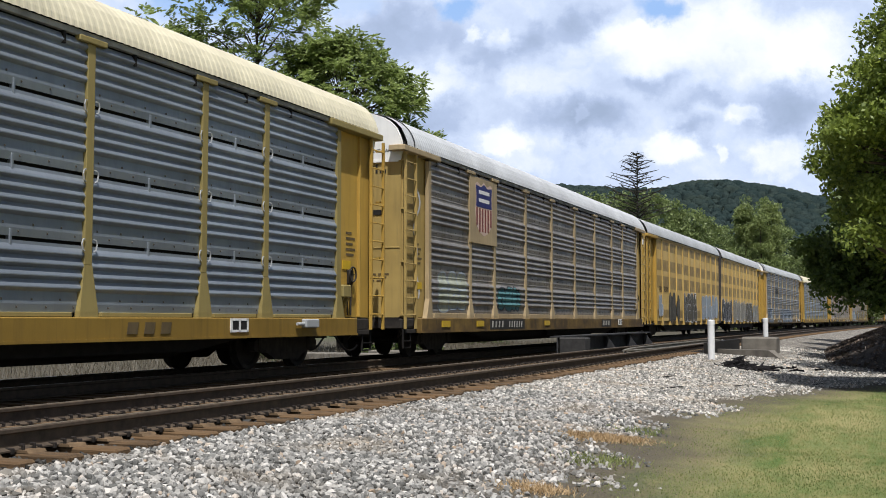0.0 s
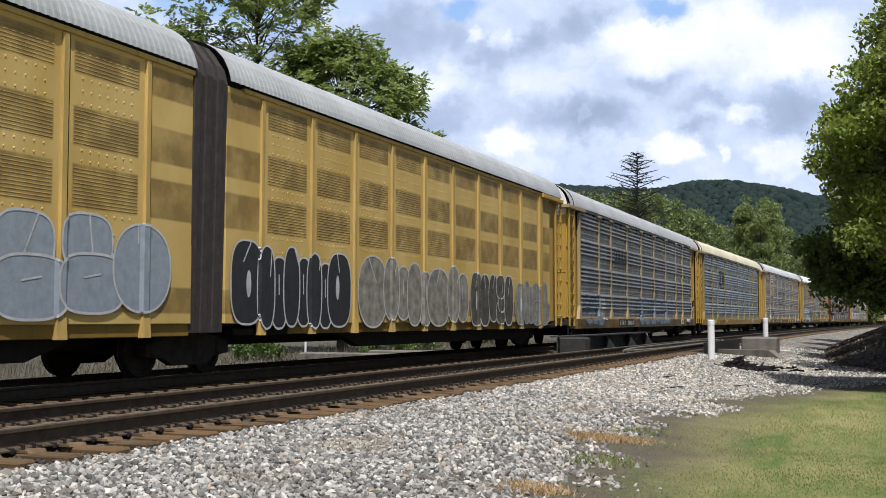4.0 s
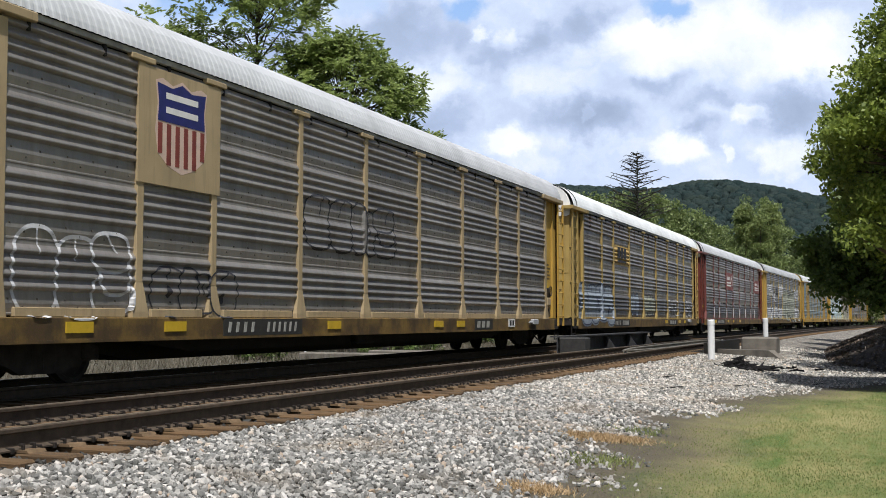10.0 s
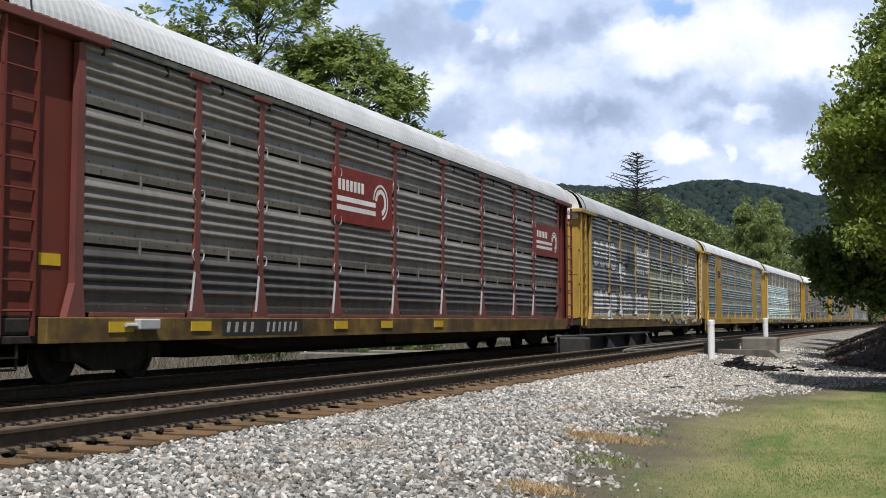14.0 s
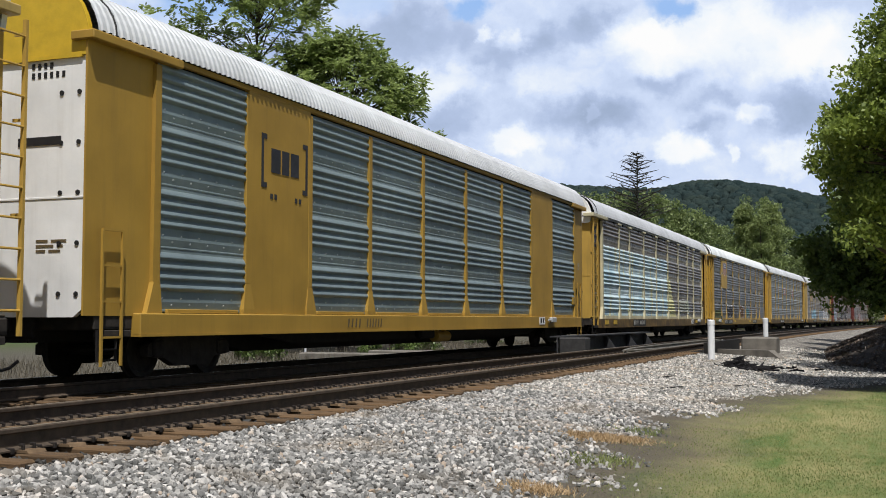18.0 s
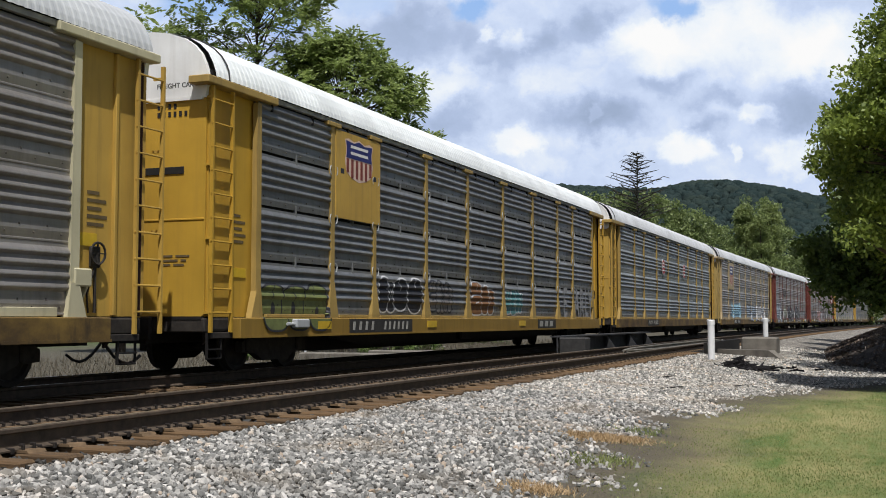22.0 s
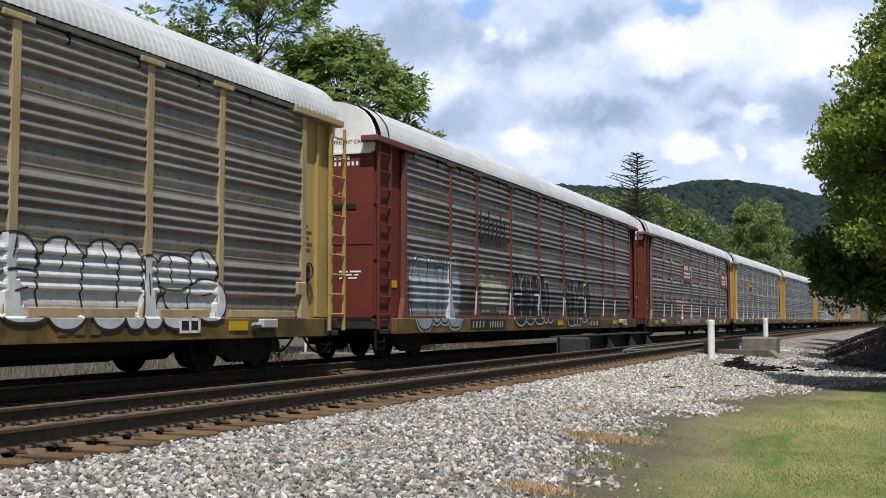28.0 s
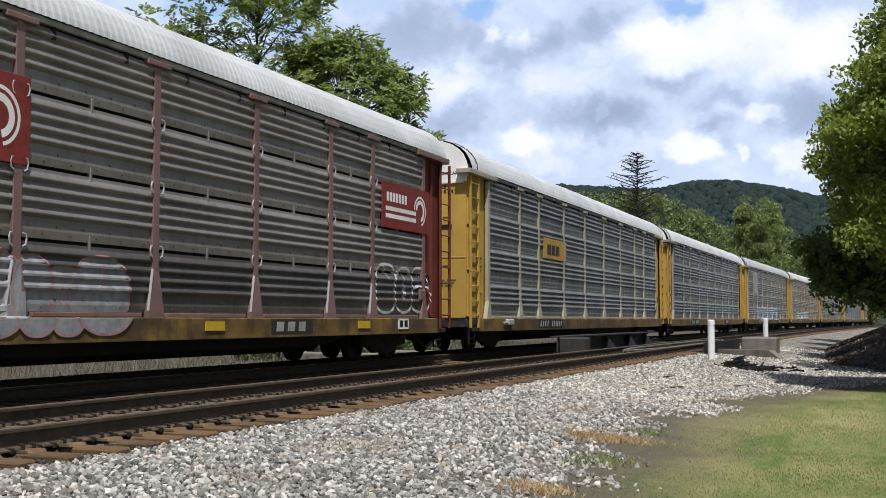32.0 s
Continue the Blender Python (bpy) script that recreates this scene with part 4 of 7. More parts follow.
def car_1():
    c = autorack("brown-grey car carrier with tan posts and striped shield", STD, GALV_BROWN, YELLOW_PALE, TAN, ROOF_WHITE, ledge=0.12)
    paint("scrawl", c, G_WHITE, 0.95, 1.65, 1.5, 4.3, lambda u, z: np.minimum(0.045 - np.abs(u - 1.3 - 0.2 * np.sin(z * 4.6) * np.sin(z * 1.3)), 0.9 - np.abs(z - 2.9) + 0.5), surface=bay_x, posts=(), label="white spray scrawl")
    shield_sign(c, 4.57, 6.75, 3.02, 4.77)
    tag(c, 3, 2.41, 4.49, 1.13, 2.24, 3, G_GREEN, G_PALE, "faded pale graffiti")
    tag(c, 4, 6.90, 8.96, 1.2, 2.0, 3, G_TEAL, G_BLACK, "faded teal graffiti")
    sill_marks(c, (6.09, 8.94), (18.9, 20.1), (2.4, 4.9, 11.2), 21.6, 0.0)
    return c


def car_3():
    c = autorack("grey car carrier with tan posts and blue-grey graffiti", STD, GALV_MID, YELLOW, TAN, ROOF_GREY, tail=0.0)
    tag(c, 7, 2.31, 5.0, 0.73, 1.94, 3, G_DUSK, G_NAVY, "pale blue graffiti with dark outline", halo=G_SMOKE_BLUE, edge=0.016)
    tag(c, 17, 4.75, 5.6, 0.95, 1.9, 1, G_GREEN, G_WHITE, "faded grey-green graffiti")
    tag(c, 8, 11.4, 18.6, 0.73, 1.98, 6, G_DUSK, G_NAVY, "pale blue graffiti with dark outline", halo=G_SMOKE_BLUE, edge=0.016)
    stripes_text(c, 7.22, 9.42, 3.25, 3.85, 8, G_BLACK, X_SHEET + 0.054)
    sill_marks(c, (7.67, 10.4), (18.79, 20.10), (), 21.9, 23.6, word_board=False)
    return c


def car_4():
    c = autorack("blue-grey slatted car carrier with yellow posts, cream roof", STD, GALV_BLUE, YELLOW, YELLOW_OLIVE, ROOF_CREAM, slotted=True, sill=SILL_OCHRE)
    for u0, u1, z0, z1 in ((7.53, 7.75, 3.3, 3.95), (7.62, 8.3, 3.9, 4.06), (7.62, 8.3, 3.17, 3.33), (8.42, 8.62, 3.2, 4.05), (9.03, 9.23, 3.2, 4.05), (8.63, 9.02, 3.5, 3.72)):
        slab("emblem_stroke", c, G_BLACK, u0, u1, z0, z1, x0=X_SHEET + 0.054, t=0.006)
    sill_marks(c, (6.93, 8.75), None, (5.0, 9.2), 21.6, None, plate_board=False)
    return c


def car_5():
    c = autorack("brown-grey car carrier with tan posts and striped shield", STD, GALV_BROWN, YELLOW, TAN, ROOF_WHITE, tail=0.18, ledge=0.12)
    shield_sign(c, 4.57, 6.75, 3.02, 4.77)
    tag(c, 12, 2.11, 4.55, 0.98, 2.27, 3, None, G_WHITE, "white outline graffiti", edge=0.028)
    tag(c, 14, 5.0, 7.4, 1.0, 1.86, 3, None, G_BLACK, "thin black graffiti", edge=0.016)
    tag(c, 13, 9.76, 13.95, 2.28, 3.44, 4, GALV_DARK, G_BLACK, "black graffiti", edge=0.022)
    sill_marks(c, (6.93, 9.34), (18.95, 20.04), (3.0, 5.2, 10.5, 16.0, 17.5), 21.6, 23.7)
    return c


def car_6():
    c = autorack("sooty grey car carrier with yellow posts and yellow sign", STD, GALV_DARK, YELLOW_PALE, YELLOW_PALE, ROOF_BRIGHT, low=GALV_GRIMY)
    paint("sign_field", c, YELLOW_BOX, 6.73, 9.44, 3.20, 4.0, lambda u, z: np.full(np.shape(u), 1.0), res=0.2, res_z=0.0195, posts=(), lift=0.004, label="yellow painted field with black lettering bars")
    bars(c, 7.25, 3.46, (0.46, 0.46, 0.46), 0.46, G_BLACK, x=X_SHEET + 0.056, gap=0.1)
    bars(c, 7.25, 3.31, (1.6,), 0.09, G_BLACK, x=X_SHEET + 0.056)
    for k, (ru, rw, rz) in enumerate(((2.9, 0.30, 0.5), (7.7, 0.18, 0.35), (10.6, 0.22, 0.6), (13.6, 0.3, 0.4), (24.1, 0.3, 0.7))):
        paint("rust_stain", c, RUST, ru - 0.5, ru + 0.5, 4.0, 4.83, lambda u, z: np.minimum(rw * (0.35 + 0.65 * np.clip((z - 4.83 + rz) / rz, 0, 1)) * (0.7 + 0.3 * np.sin(u * 31 + k) * np.sin(z * 17)) - np.abs(u - ru), z - 4.83 + rz), posts=(), lift=0.003, label="rust run below the eave")
    tag(c, 21, 1.33, 6.44, 0.76, 2.36, 4, G_PALE, G_NAVY, "pale blue-white bubble graffiti", halo=G_PALE)
    tag(c, 22, 9.54, 11.4, 1.1, 2.2, 3, G_PALE, G_NAVY, "small pale graffiti")
    tag(c, 24, 12.5, 14.9, 1.1, 2.2, 3, G_GREEN, G_NAVY, "small pale graffiti")
    tag(c, 23, 18.2, 21.0, 1.1, 2.0, 4, None, G_WHITE, "white outline tag")
    tag(c, 25, 23.0, 25.4, 1.1, 2.05, 4, None, G_WHITE, "white outline tag", edge=0.03)
    sill_marks(c, (6.4, 8.9), (18.2, 19.9), (17.0, 20.6, 22.2), None, 23.4)
    return c


def car_7():
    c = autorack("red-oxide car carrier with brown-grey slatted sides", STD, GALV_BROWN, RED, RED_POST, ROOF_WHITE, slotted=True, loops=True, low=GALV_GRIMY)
    red_sign(c, 9.32, 12.16, 2.95, 4.06)
    red_sign(c, 22.93, 25.62, 3.0, 3.98)
    white_feet(c)
    sill_marks(c, (5.4, 7.86), None, (2.4, 4.4, 9.3, 11.5, 14.5), None, 2.97)
    return c


def car_8():
    c = autorack("grey car carrier covered in silver bubble graffiti", STD, GALV_MID, YELLOW, YELLOW_PALE, ROOF_GREY, ledge=0.12)
    for s, u0, u1, z0, z1, k in ((31, 2.2, 5.9, 2.9, 4.1, 4), (32, 2.2, 5.9, 0.98, 2.25, 4), (30, 6.41, 7.65, 2.46, 3.44, 2), (33, 6.4, 8.84, 0.98, 2.25, 3), (34, 9.65, 12.48, 2.88, 4.29, 3), (38, 9.3, 12.2, 0.93, 2.26, 3), (35, 21.8, 25.3, 2.87, 4.06, 4), (36, 21.6, 25.3, 1.02, 2.27, 4)):
        tag(c, s, u0, u1, z0, z1, k, G_WHITE, G_BLACK, "silver bubble graffiti with black outline", edge=0.022)
    tag(c, 37, 12.58, 21.6, 0.75, 3.93, 5, G_GREEN, G_BLACK, "huge faded grey-green graffiti", edge=0.03)
    stripes_text(c, 7.8, 9.2, 3.15, 3.85, 6, G_BLACK, X_SHEET + 0.054)
    sill_marks(c, None, (18.9, 20.0), (17.0, 23.5), 21.3, 24.0)
    return c


def car_9():
    c = autorack("newer ochre car carrier with bright ribbed sides", (4.23, 6.46, 9.14, 12.07, 14.96, 17.88, 20.73, 22.93), GALV_TEAL, YELLOW_NEW, YELLOW_NEW, ROOF_WHITE,
                 upper=YELLOW_BRIGHT, sill=YELLOW_NEW, start=1.61, end=25.78, tail=0.5, nose=0.0, ribbed=1.0, door=WHITE, tall_ladders=False, flush=True, solid=(4.23, 20.73))
    b = Mesh()
    for z in (1.3, 2.0, 2.7, 3.4, 4.1):
        for x in (0.95, 1.25):
            b.tube((x, -MID + 0.082, z), (x, -MID + 0.11, z), 0.035, n=8)
    tagged(part("door_bolt", b, BLACK, c), kind="stuff")
    for u0, u1, z0, z1 in ((4.64, 4.71, 3.26, 4.21), (4.71, 4.82, 4.12, 4.21), (4.71, 4.82, 3.26, 3.35), (6.25, 6.32, 3.26, 4.21), (6.14, 6.25, 4.12, 4.21), (6.14, 6.25, 3.26, 3.35), (4.98, 5.30, 3.55, 3.98), (5.36, 5.62, 3.55, 3.98), (5.68, 5.98, 3.55, 3.98)):
        slab("emblem_stroke", c, G_BLACK, u0, u1, z0, z1, x0=X_SHEET + 0.054, t=0.006)
    for u in (4.95, 5.1, 5.85, 6.0):
        slab("emblem_stroke", c, G_BLACK, u, u + 0.08, 3.08, 3.17, x0=X_SHEET + 0.054, t=0.006)
    sill_marks(c, (7.9, 9.6), None, (), 21.22, 22.3, plate_board=False)
    part("ladder", shared(("short_ladder",), lambda: Mesh().path([(1.5, -0.22, 0.3), (1.5, -0.22, 2.2)], 0.025, 4).path([(1.5, 0.22, 0.3), (1.5, 0.22, 2.2)], 0.025, 4).path([(1.5, -0.22, 0.7), (1.5, 0.22, 0.7)], 0.02, 4).path([(1.5, -0.22, 1.2), (1.5, 0.22, 1.2)], 0.02, 4).path([(1.5, -0.22, 1.7), (1.5, 0.22, 1.7)], 0.02, 4).path([(1.5, -0.22, 2.2), (1.5, 0.22, 2.2)], 0.02, 4).mesh("ladder", YELLOW_NEW)), YELLOW_NEW, c).location = (0, 0.55 - MID, 0)
    part("ladder", shared(("short_ladder",), None), YELLOW_NEW, c).location = (0, CAR_L - 1.45 - MID, 0)
    for ob in c.children:
        if not ob.name.startswith("truck"):
            ob.location.z += 0.06
    slab("plate_panel", c, YELLOW_NEW, 0.05, 1.6, Z_DECK, 4.91, x0=1.40)
    lettering(c, "BI", 0.34, on_side(26.3, 2.75, 1.43), PLATE_PALE, "end_mark", "pale stencilled letters", 0.004)
    b = Mesh().tube((1.2, 13.4 - MID, 0.60), (1.2, 14.25 - MID, 0.60), 0.13, n=14)
    b.box(1.15, 1.25, 13.55 - MID, 13.62 - MID, 0.60, 0.80)
    b.box(1.15, 1.25, 14.02 - MID, 14.09 - MID, 0.60, 0.80)
    part("air_reservoir", b, YELLOW_NEW, c, "dirty yellow air reservoir under the sill")
    slab("plate_panel", c, YELLOW_NEW, 25.8, 27.0, Z_DECK, 4.85, x0=1.40)
    return c


def mural_material():
    n = Nodes("mural_spray")
    col = n.mix(n.ramp(n.noise(n.mapped(1, 0.8, 0.6), 1.6, 5), [(0.35, (0, 0, 0)), (0.65, (1, 1, 1))]), (0.46, 0.63, 0.70), (0.68, 0.79, 0.82))
    low = n.noise(n.mapped(1, 0.35, 3.0), 1.1, 4)
    col = n.mix(n.math("MULTIPLY", n.ramp(low, [(0.52, (0, 0, 0)), (0.66, (1, 1, 1))]), 0.6), col, (0.22, 0.38, 0.52))
    stripe = n.noise(n.mapped(1, 1.6, 0.25), 1.3, 3)
    col = n.mix(n.math("MULTIPLY", n.ramp(stripe, [(0.58, (0, 0, 0)), (0.66, (1, 1, 1))]), 0.9), col, (0.76, 0.73, 0.42))
    chips = n.noise(n.mapped(4, 4, 4), 2.0, 6, 0.7)
    col = n.mix(n.ramp(chips, [(0.66, (0, 0, 0)), (0.72, (1, 1, 1))]), col, (0.35, 0.36, 0.36))
    return n.done(col, 0.6)


MURAL = mural_material()
POST_STONE = weathered_paint("paint_stone", (0.40, 0.365, 0.27), amount=0.3, rust=0.05)
POST_GREY = weathered_paint("paint_post_grey", (0.30, 0.28, 0.235), amount=0.35, rust=0.08)
CREAM_POST = weathered_paint("paint_cream", (0.56, 0.51, 0.34), amount=0.25, rust=0.06)


def car_10():
    c = autorack("brown car carrier with a pale blue and yellow mural", STD, GALV_BROWN, YELLOW, CREAM_POST, ROOF_WHITE, tail=0.3, ledge=0.12)
    def top(u, z):
        return np.where(u < 14.9, 3.85 - z + 0.015 * np.sin(u * 7), 3.85 - (u - 14.9) * 1.05 - z)
    paint("mural", c, MURAL, 1.95, 17.4, Z_DECK + 0.02, 3.95, top, res=0.09, res_z=0.0195, posts=(), label="pale blue mural over ribbed side")
    paint("mural_edge", c, G_YELLOW, 14.7, 17.9, Z_DECK + 0.02, 3.95, lambda u, z: np.minimum(top(u, z), u - 15.1), res=0.06, res_z=0.0195, lift=0.012, posts=())
    tag(c, 41, 18.4, 21.4, 1.2, 2.1, 4, G_GREEN, G_WHITE, "faded white graffiti")
    tag(c, 42, 0.78, 1.53, 1.41, 2.1, 1, None, G_WHITE, "white scribble", posts=(), surface=bay_x)
    n = 24
    disc = [(1.21 - MID + 0.40 * math.cos(2 * math.pi * i / n), 4.12 + 0.40 * math.sin(2 * math.pi * i / n)) for i in range(n)]
    em = part("emblem", Mesh().prism(disc, "x", 1.338, 1.350), G_NAVY, c, "round dark emblem with a blue cross")
    part("emblem_disc", Mesh().prism([(1.21 - MID + (p + MID - 1.21) * 0.76, 4.12 + (q - 4.12) * 0.70) for p, q in disc], "x", 1.350, 1.354), ROOF_GREY, em)
    part("emblem_cross", Mesh().box(1.354, 1.358, 1.16 - MID, 1.26 - MID, 3.86, 4.38), BLUE, em)
    part("emblem_cross", Mesh().box(1.354, 1.357, 0.95 - MID, 1.47 - MID, 4.07, 4.17), BLUE, em)
    sill_marks(c, (6.9, 9.2), (18.85, 20.01), (1.8, 3.2, 22.9), 21.54, 23.6, word_board=False)
    return c


def car_11():
    c = autorack("grey slatted car carrier with yellow posts and sign", STD, GALV_MID, YELLOW_VIVID, YELLOW_DULL, ROOF_BRIGHT, slotted=True, loops=True, sill=SILL_OCHRE)
    shield_sign(c, 4.76, 6.85, 3.02, 4.77, tan=False)
    for s, u0, u1, z0, z1, k, f, l in ((51, 1.92, 4.44, 0.76, 1.72, 3, G_LIME, G_BLACK), (56, 6.85, 9.3, 1.1, 2.0, 3, G_BLACK, G_WHITE), (52, 9.65, 11.3, 1.1, 2.0, 3, GALV_DARK, G_BLACK), (53, 12.55, 14.45, 1.08, 2.05, 2, G_RUST, G_WHITE), (54, 15.4, 17.1, 1.08, 1.9, 3, G_TEAL, G_WHITE)):
        tag(c, s, u0, u1, z0, z1, k, f, l, "row of graffiti along the foot", slotted=True)
    for ch, u in zip("EARLY", (21.55, 22.98, 23.72, 24.42, 24.9)):
        lettering(c, ch, 1.35, on_side(u, 1.12, X_SHEET + 0.053, 0.75), G_CHALK, "graffiti_letter", "faded white block letter", 0.03)
    sill_marks(c, (5.39, 8.34), (18.5, 20.15), (3.9, 9.4, 16.5), None, 2.9)
    return c


def car_12():
    c = autorack("bright grey car carrier with small red badges", STD, GALV_NEW, YELLOW, YELLOW_DULL, ROOF_WHITE, ribbed=0.9)
    for u in (11.07, 16.77):
        b = Mesh()
        oct_ = [(-0.21, -0.35), (0.21, -0.35), (0.3, -0.25), (0.3, 0.25), (0.21, 0.35), (-0.21, 0.35), (-0.3, 0.25), (-0.3, -0.25)]
        b.prism([(u - MID + p, 3.525 + q) for p, q in oct_], "x", X_SHEET + 0.048, X_SHEET + 0.056)
        badge = part("badge", b, WHITE, c, "red badge with white rim")
        b = Mesh()
        b.prism([(u - MID + p * 0.9, 3.525 + q * 0.92) for p, q in oct_], "x", X_SHEET + 0.056, X_SHEET + 0.060)
        part("badge_field", b, CRIMSON, badge)
        b = Mesh()
        for z in (-0.2, -0.02, 0.15):
            b.box(X_SHEET + 0.060, X_SHEET + 0.064, u - MID - 0.19, u - MID + 0.19, 3.525 + z, 3.525 + z + 0.07)
        part("badge_lettering", b, WHITE, badge)
    sill_marks(c, (7.0, 9.22), None, (), None, 23.8)
    slant_bars(c, 10.44, 10.86, 2, 0.80, 0.96, STENCIL, 1.559)
    return c


def car_13():
    c = autorack("brown-grey car carrier with tan posts and white graffiti", STD, GALV_BROWN, YELLOW_PALE, TAN, ROOF_WHITE, ledge=0.12)
    shield_sign(c, 4.57, 6.75, 3.02, 4.77)
    tag(c, 61, 5.8, 10.1, 1.03, 2.25, 5, G_BLUE, G_PALE, "sky-blue graffiti")
    tag(c, 62, 13.0, 17.6, 0.82, 2.16, 5, G_PALE, G_BLACK, "pale graffiti with dark outline")
    tag(c, 63, 17.8, 22.9, 0.82, 2.16, 6, G_WHITE, G_BLACK, "white graffiti with black outline")
    sill_marks(c, (6.4, 8.9), (18.9, 19.89), (16.0, 23.0), 21.6, 23.9, word_board=False)
    return c


def car_14():
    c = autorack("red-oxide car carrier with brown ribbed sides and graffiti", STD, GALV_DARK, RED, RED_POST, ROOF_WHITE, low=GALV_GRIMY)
    tag(c, 71, 2.26, 5.36, 0.74, 2.58, 3, G_PALE, G_BLACK, "pale bubble graffiti", halo=G_WHITE)
    tag(c, 72, 7.0, 9.2, 1.1, 2.3, 3, G_GREEN, GALV_DARK, "faded grey-green graffiti")
    tag(c, 73, 9.6, 13.6, 0.74, 2.47, 4, G_BLACK, G_WHITE, "black graffiti with white outline")
    tag(c, 74, 15.3, 18.9, 0.74, 2.46, 4, G_BLACK, G_WHITE, "black graffiti with white outline")
    stripes_text(c, 6.85, 9.2, 3.1, 3.95, 7, G_BLACK, X_SHEET + 0.054)
    white_feet(c)
    sill_marks(c, (6.01, 8.60), (18.4, 19.74), (14.2, 22.15), 23.99, 23.2)
    return c


def car_15():
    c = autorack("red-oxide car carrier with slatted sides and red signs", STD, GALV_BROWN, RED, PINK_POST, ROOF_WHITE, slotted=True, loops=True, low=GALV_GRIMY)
    white_feet(c)
    red_sign(c, 9.89, 12.55, 2.97, 4.09)
    red_sign(c, 23.3, 25.9, 3.0, 4.0)
    tag(c, 81, 8.2, 11.4, 0.74, 2.02, 3, G_PINK, G_RED, "washed red graffiti", slotted=True, halo=G_WHITE)
    tag(c, 84, 11.2, 14.7, 0.74, 1.95, 3, G_CHALK, G_PINK, "white graffiti with red strokes", slotted=True)
    tag(c, 82, 23.1, 26.0, 1.09, 2.28, 3, None, G_WHITE, "white outline graffiti", slotted=True, edge=0.03)
    scrawl(c, "RISE", 0.68, 4.03, 0.38, G_WHITE, 1.352, 0.44)
    for pts in ([(0.55, 2.95), (0.62, 3.2), (0.72, 3.38), (0.80, 3.2), (0.86, 2.85)], [(0.50, 3.3), (0.60, 3.42), (0.70, 3.3), (0.74, 3.1)], [(0.48, 2.9), (0.66, 2.82), (0.88, 2.84)], [(0.52, 3.12), (0.66, 3.06), (0.8, 3.02)]):
        part("scrawl", Mesh().path([(x, -MID + 0.342, z) for x, z in pts], 0.012, 4), G_WHITE, c, "white spray scrawl on the end door")
    paint("scrawl", c, G_WHITE, 0.75, 1.5, 1.2, 1.7, lambda u, z: 0.025 - np.abs(np.hypot(u - 1.2, z - 1.25) - 0.33), surface=bay_x)
    sill_marks(c, (5.7, 8.46), (18.7, 19.9), (2.08, 4.1, 9.6, 16.5, 22.0), 24.0, 3.52)
    return c


def car_16():
    c = autorack("grey car carrier with tan posts and a small yellow sign", STD, GALV_MID, YELLOW, POST_STONE, ROOF_WHITE)
    slab("sign_board", c, YELLOW, 7.1, 9.8, 2.95, 3.6, x0=X_SHEET + 0.04, label="yellow board with dark lettering bars")
    bars(c, 7.5, 3.1, (0.4, 0.4, 0.4), 0.3, G_BLACK, x=X_SHEET + 0.056, gap=0.1)
    sill_marks(c, (6.4, 8.9), None, (), None, 3.0)
    return c


def plain_car(sheet, frame_mat, post_mat, roof, label):
    c = autorack(label, STD, sheet, frame_mat, post_mat, roof)
    sill_marks(c, (6.4, 8.8), (18.9, 20.0), (), None, None)
    return c


def box_panel_material():
    """Faded yellow panel with soft smudges where air passes out through the perforations."""
    n = Nodes("boxcar_panel")
    sep = n.t.nodes.new("ShaderNodeSeparateXYZ")
    n.link(n.coord, sep.inputs[0])
    rows = None
    for zc, zh in ((4.58, 0.20), (3.64, 0.25), (2.82, 0.28), (1.30, 0.18)):
        d = n.math("SUBTRACT", n.math("ABSOLUTE", n.math("SUBTRACT", sep.outputs[2], zc)), zh)
        w = n.ramp(d, [(0.0, (1, 1, 1)), (0.035, (0, 0, 0))])
        rows = w if rows is None else n.math("MAXIMUM", rows, w)
    mid = n.ramp(n.math("ABSOLUTE", sep.outputs[1]), [(0.70, (1, 1, 1)), (0.735, (0, 0, 0))])
    cloud = n.ramp(n.noise(n.mapped(1, 1, 1, True), 2.2, 4), [(0.30, (0.45, 0.45, 0.45)), (0.6, (1, 1, 1))])
    soot = n.math("MULTIPLY", n.math("MULTIPLY", rows, mid), cloud)
    fade = n.noise(n.mapped(1, 1, 0.5, True), 0.9, 5)
    col = n.mix(n.ramp(fade, [(0.3, (0, 0, 0)), (0.7, (1, 1, 1))]), (0.55, 0.36, 0.10), (0.70, 0.50, 0.19))
    col = n.mix(n.math("MULTIPLY", soot, 0.85), col, (0.215, 0.138, 0.045))
    n.bump(n.noise(n.coord, 25.0, 3), 0.1, 0.01)
    return n.done(col, 0.55)


BOX_PANEL = box_panel_material()


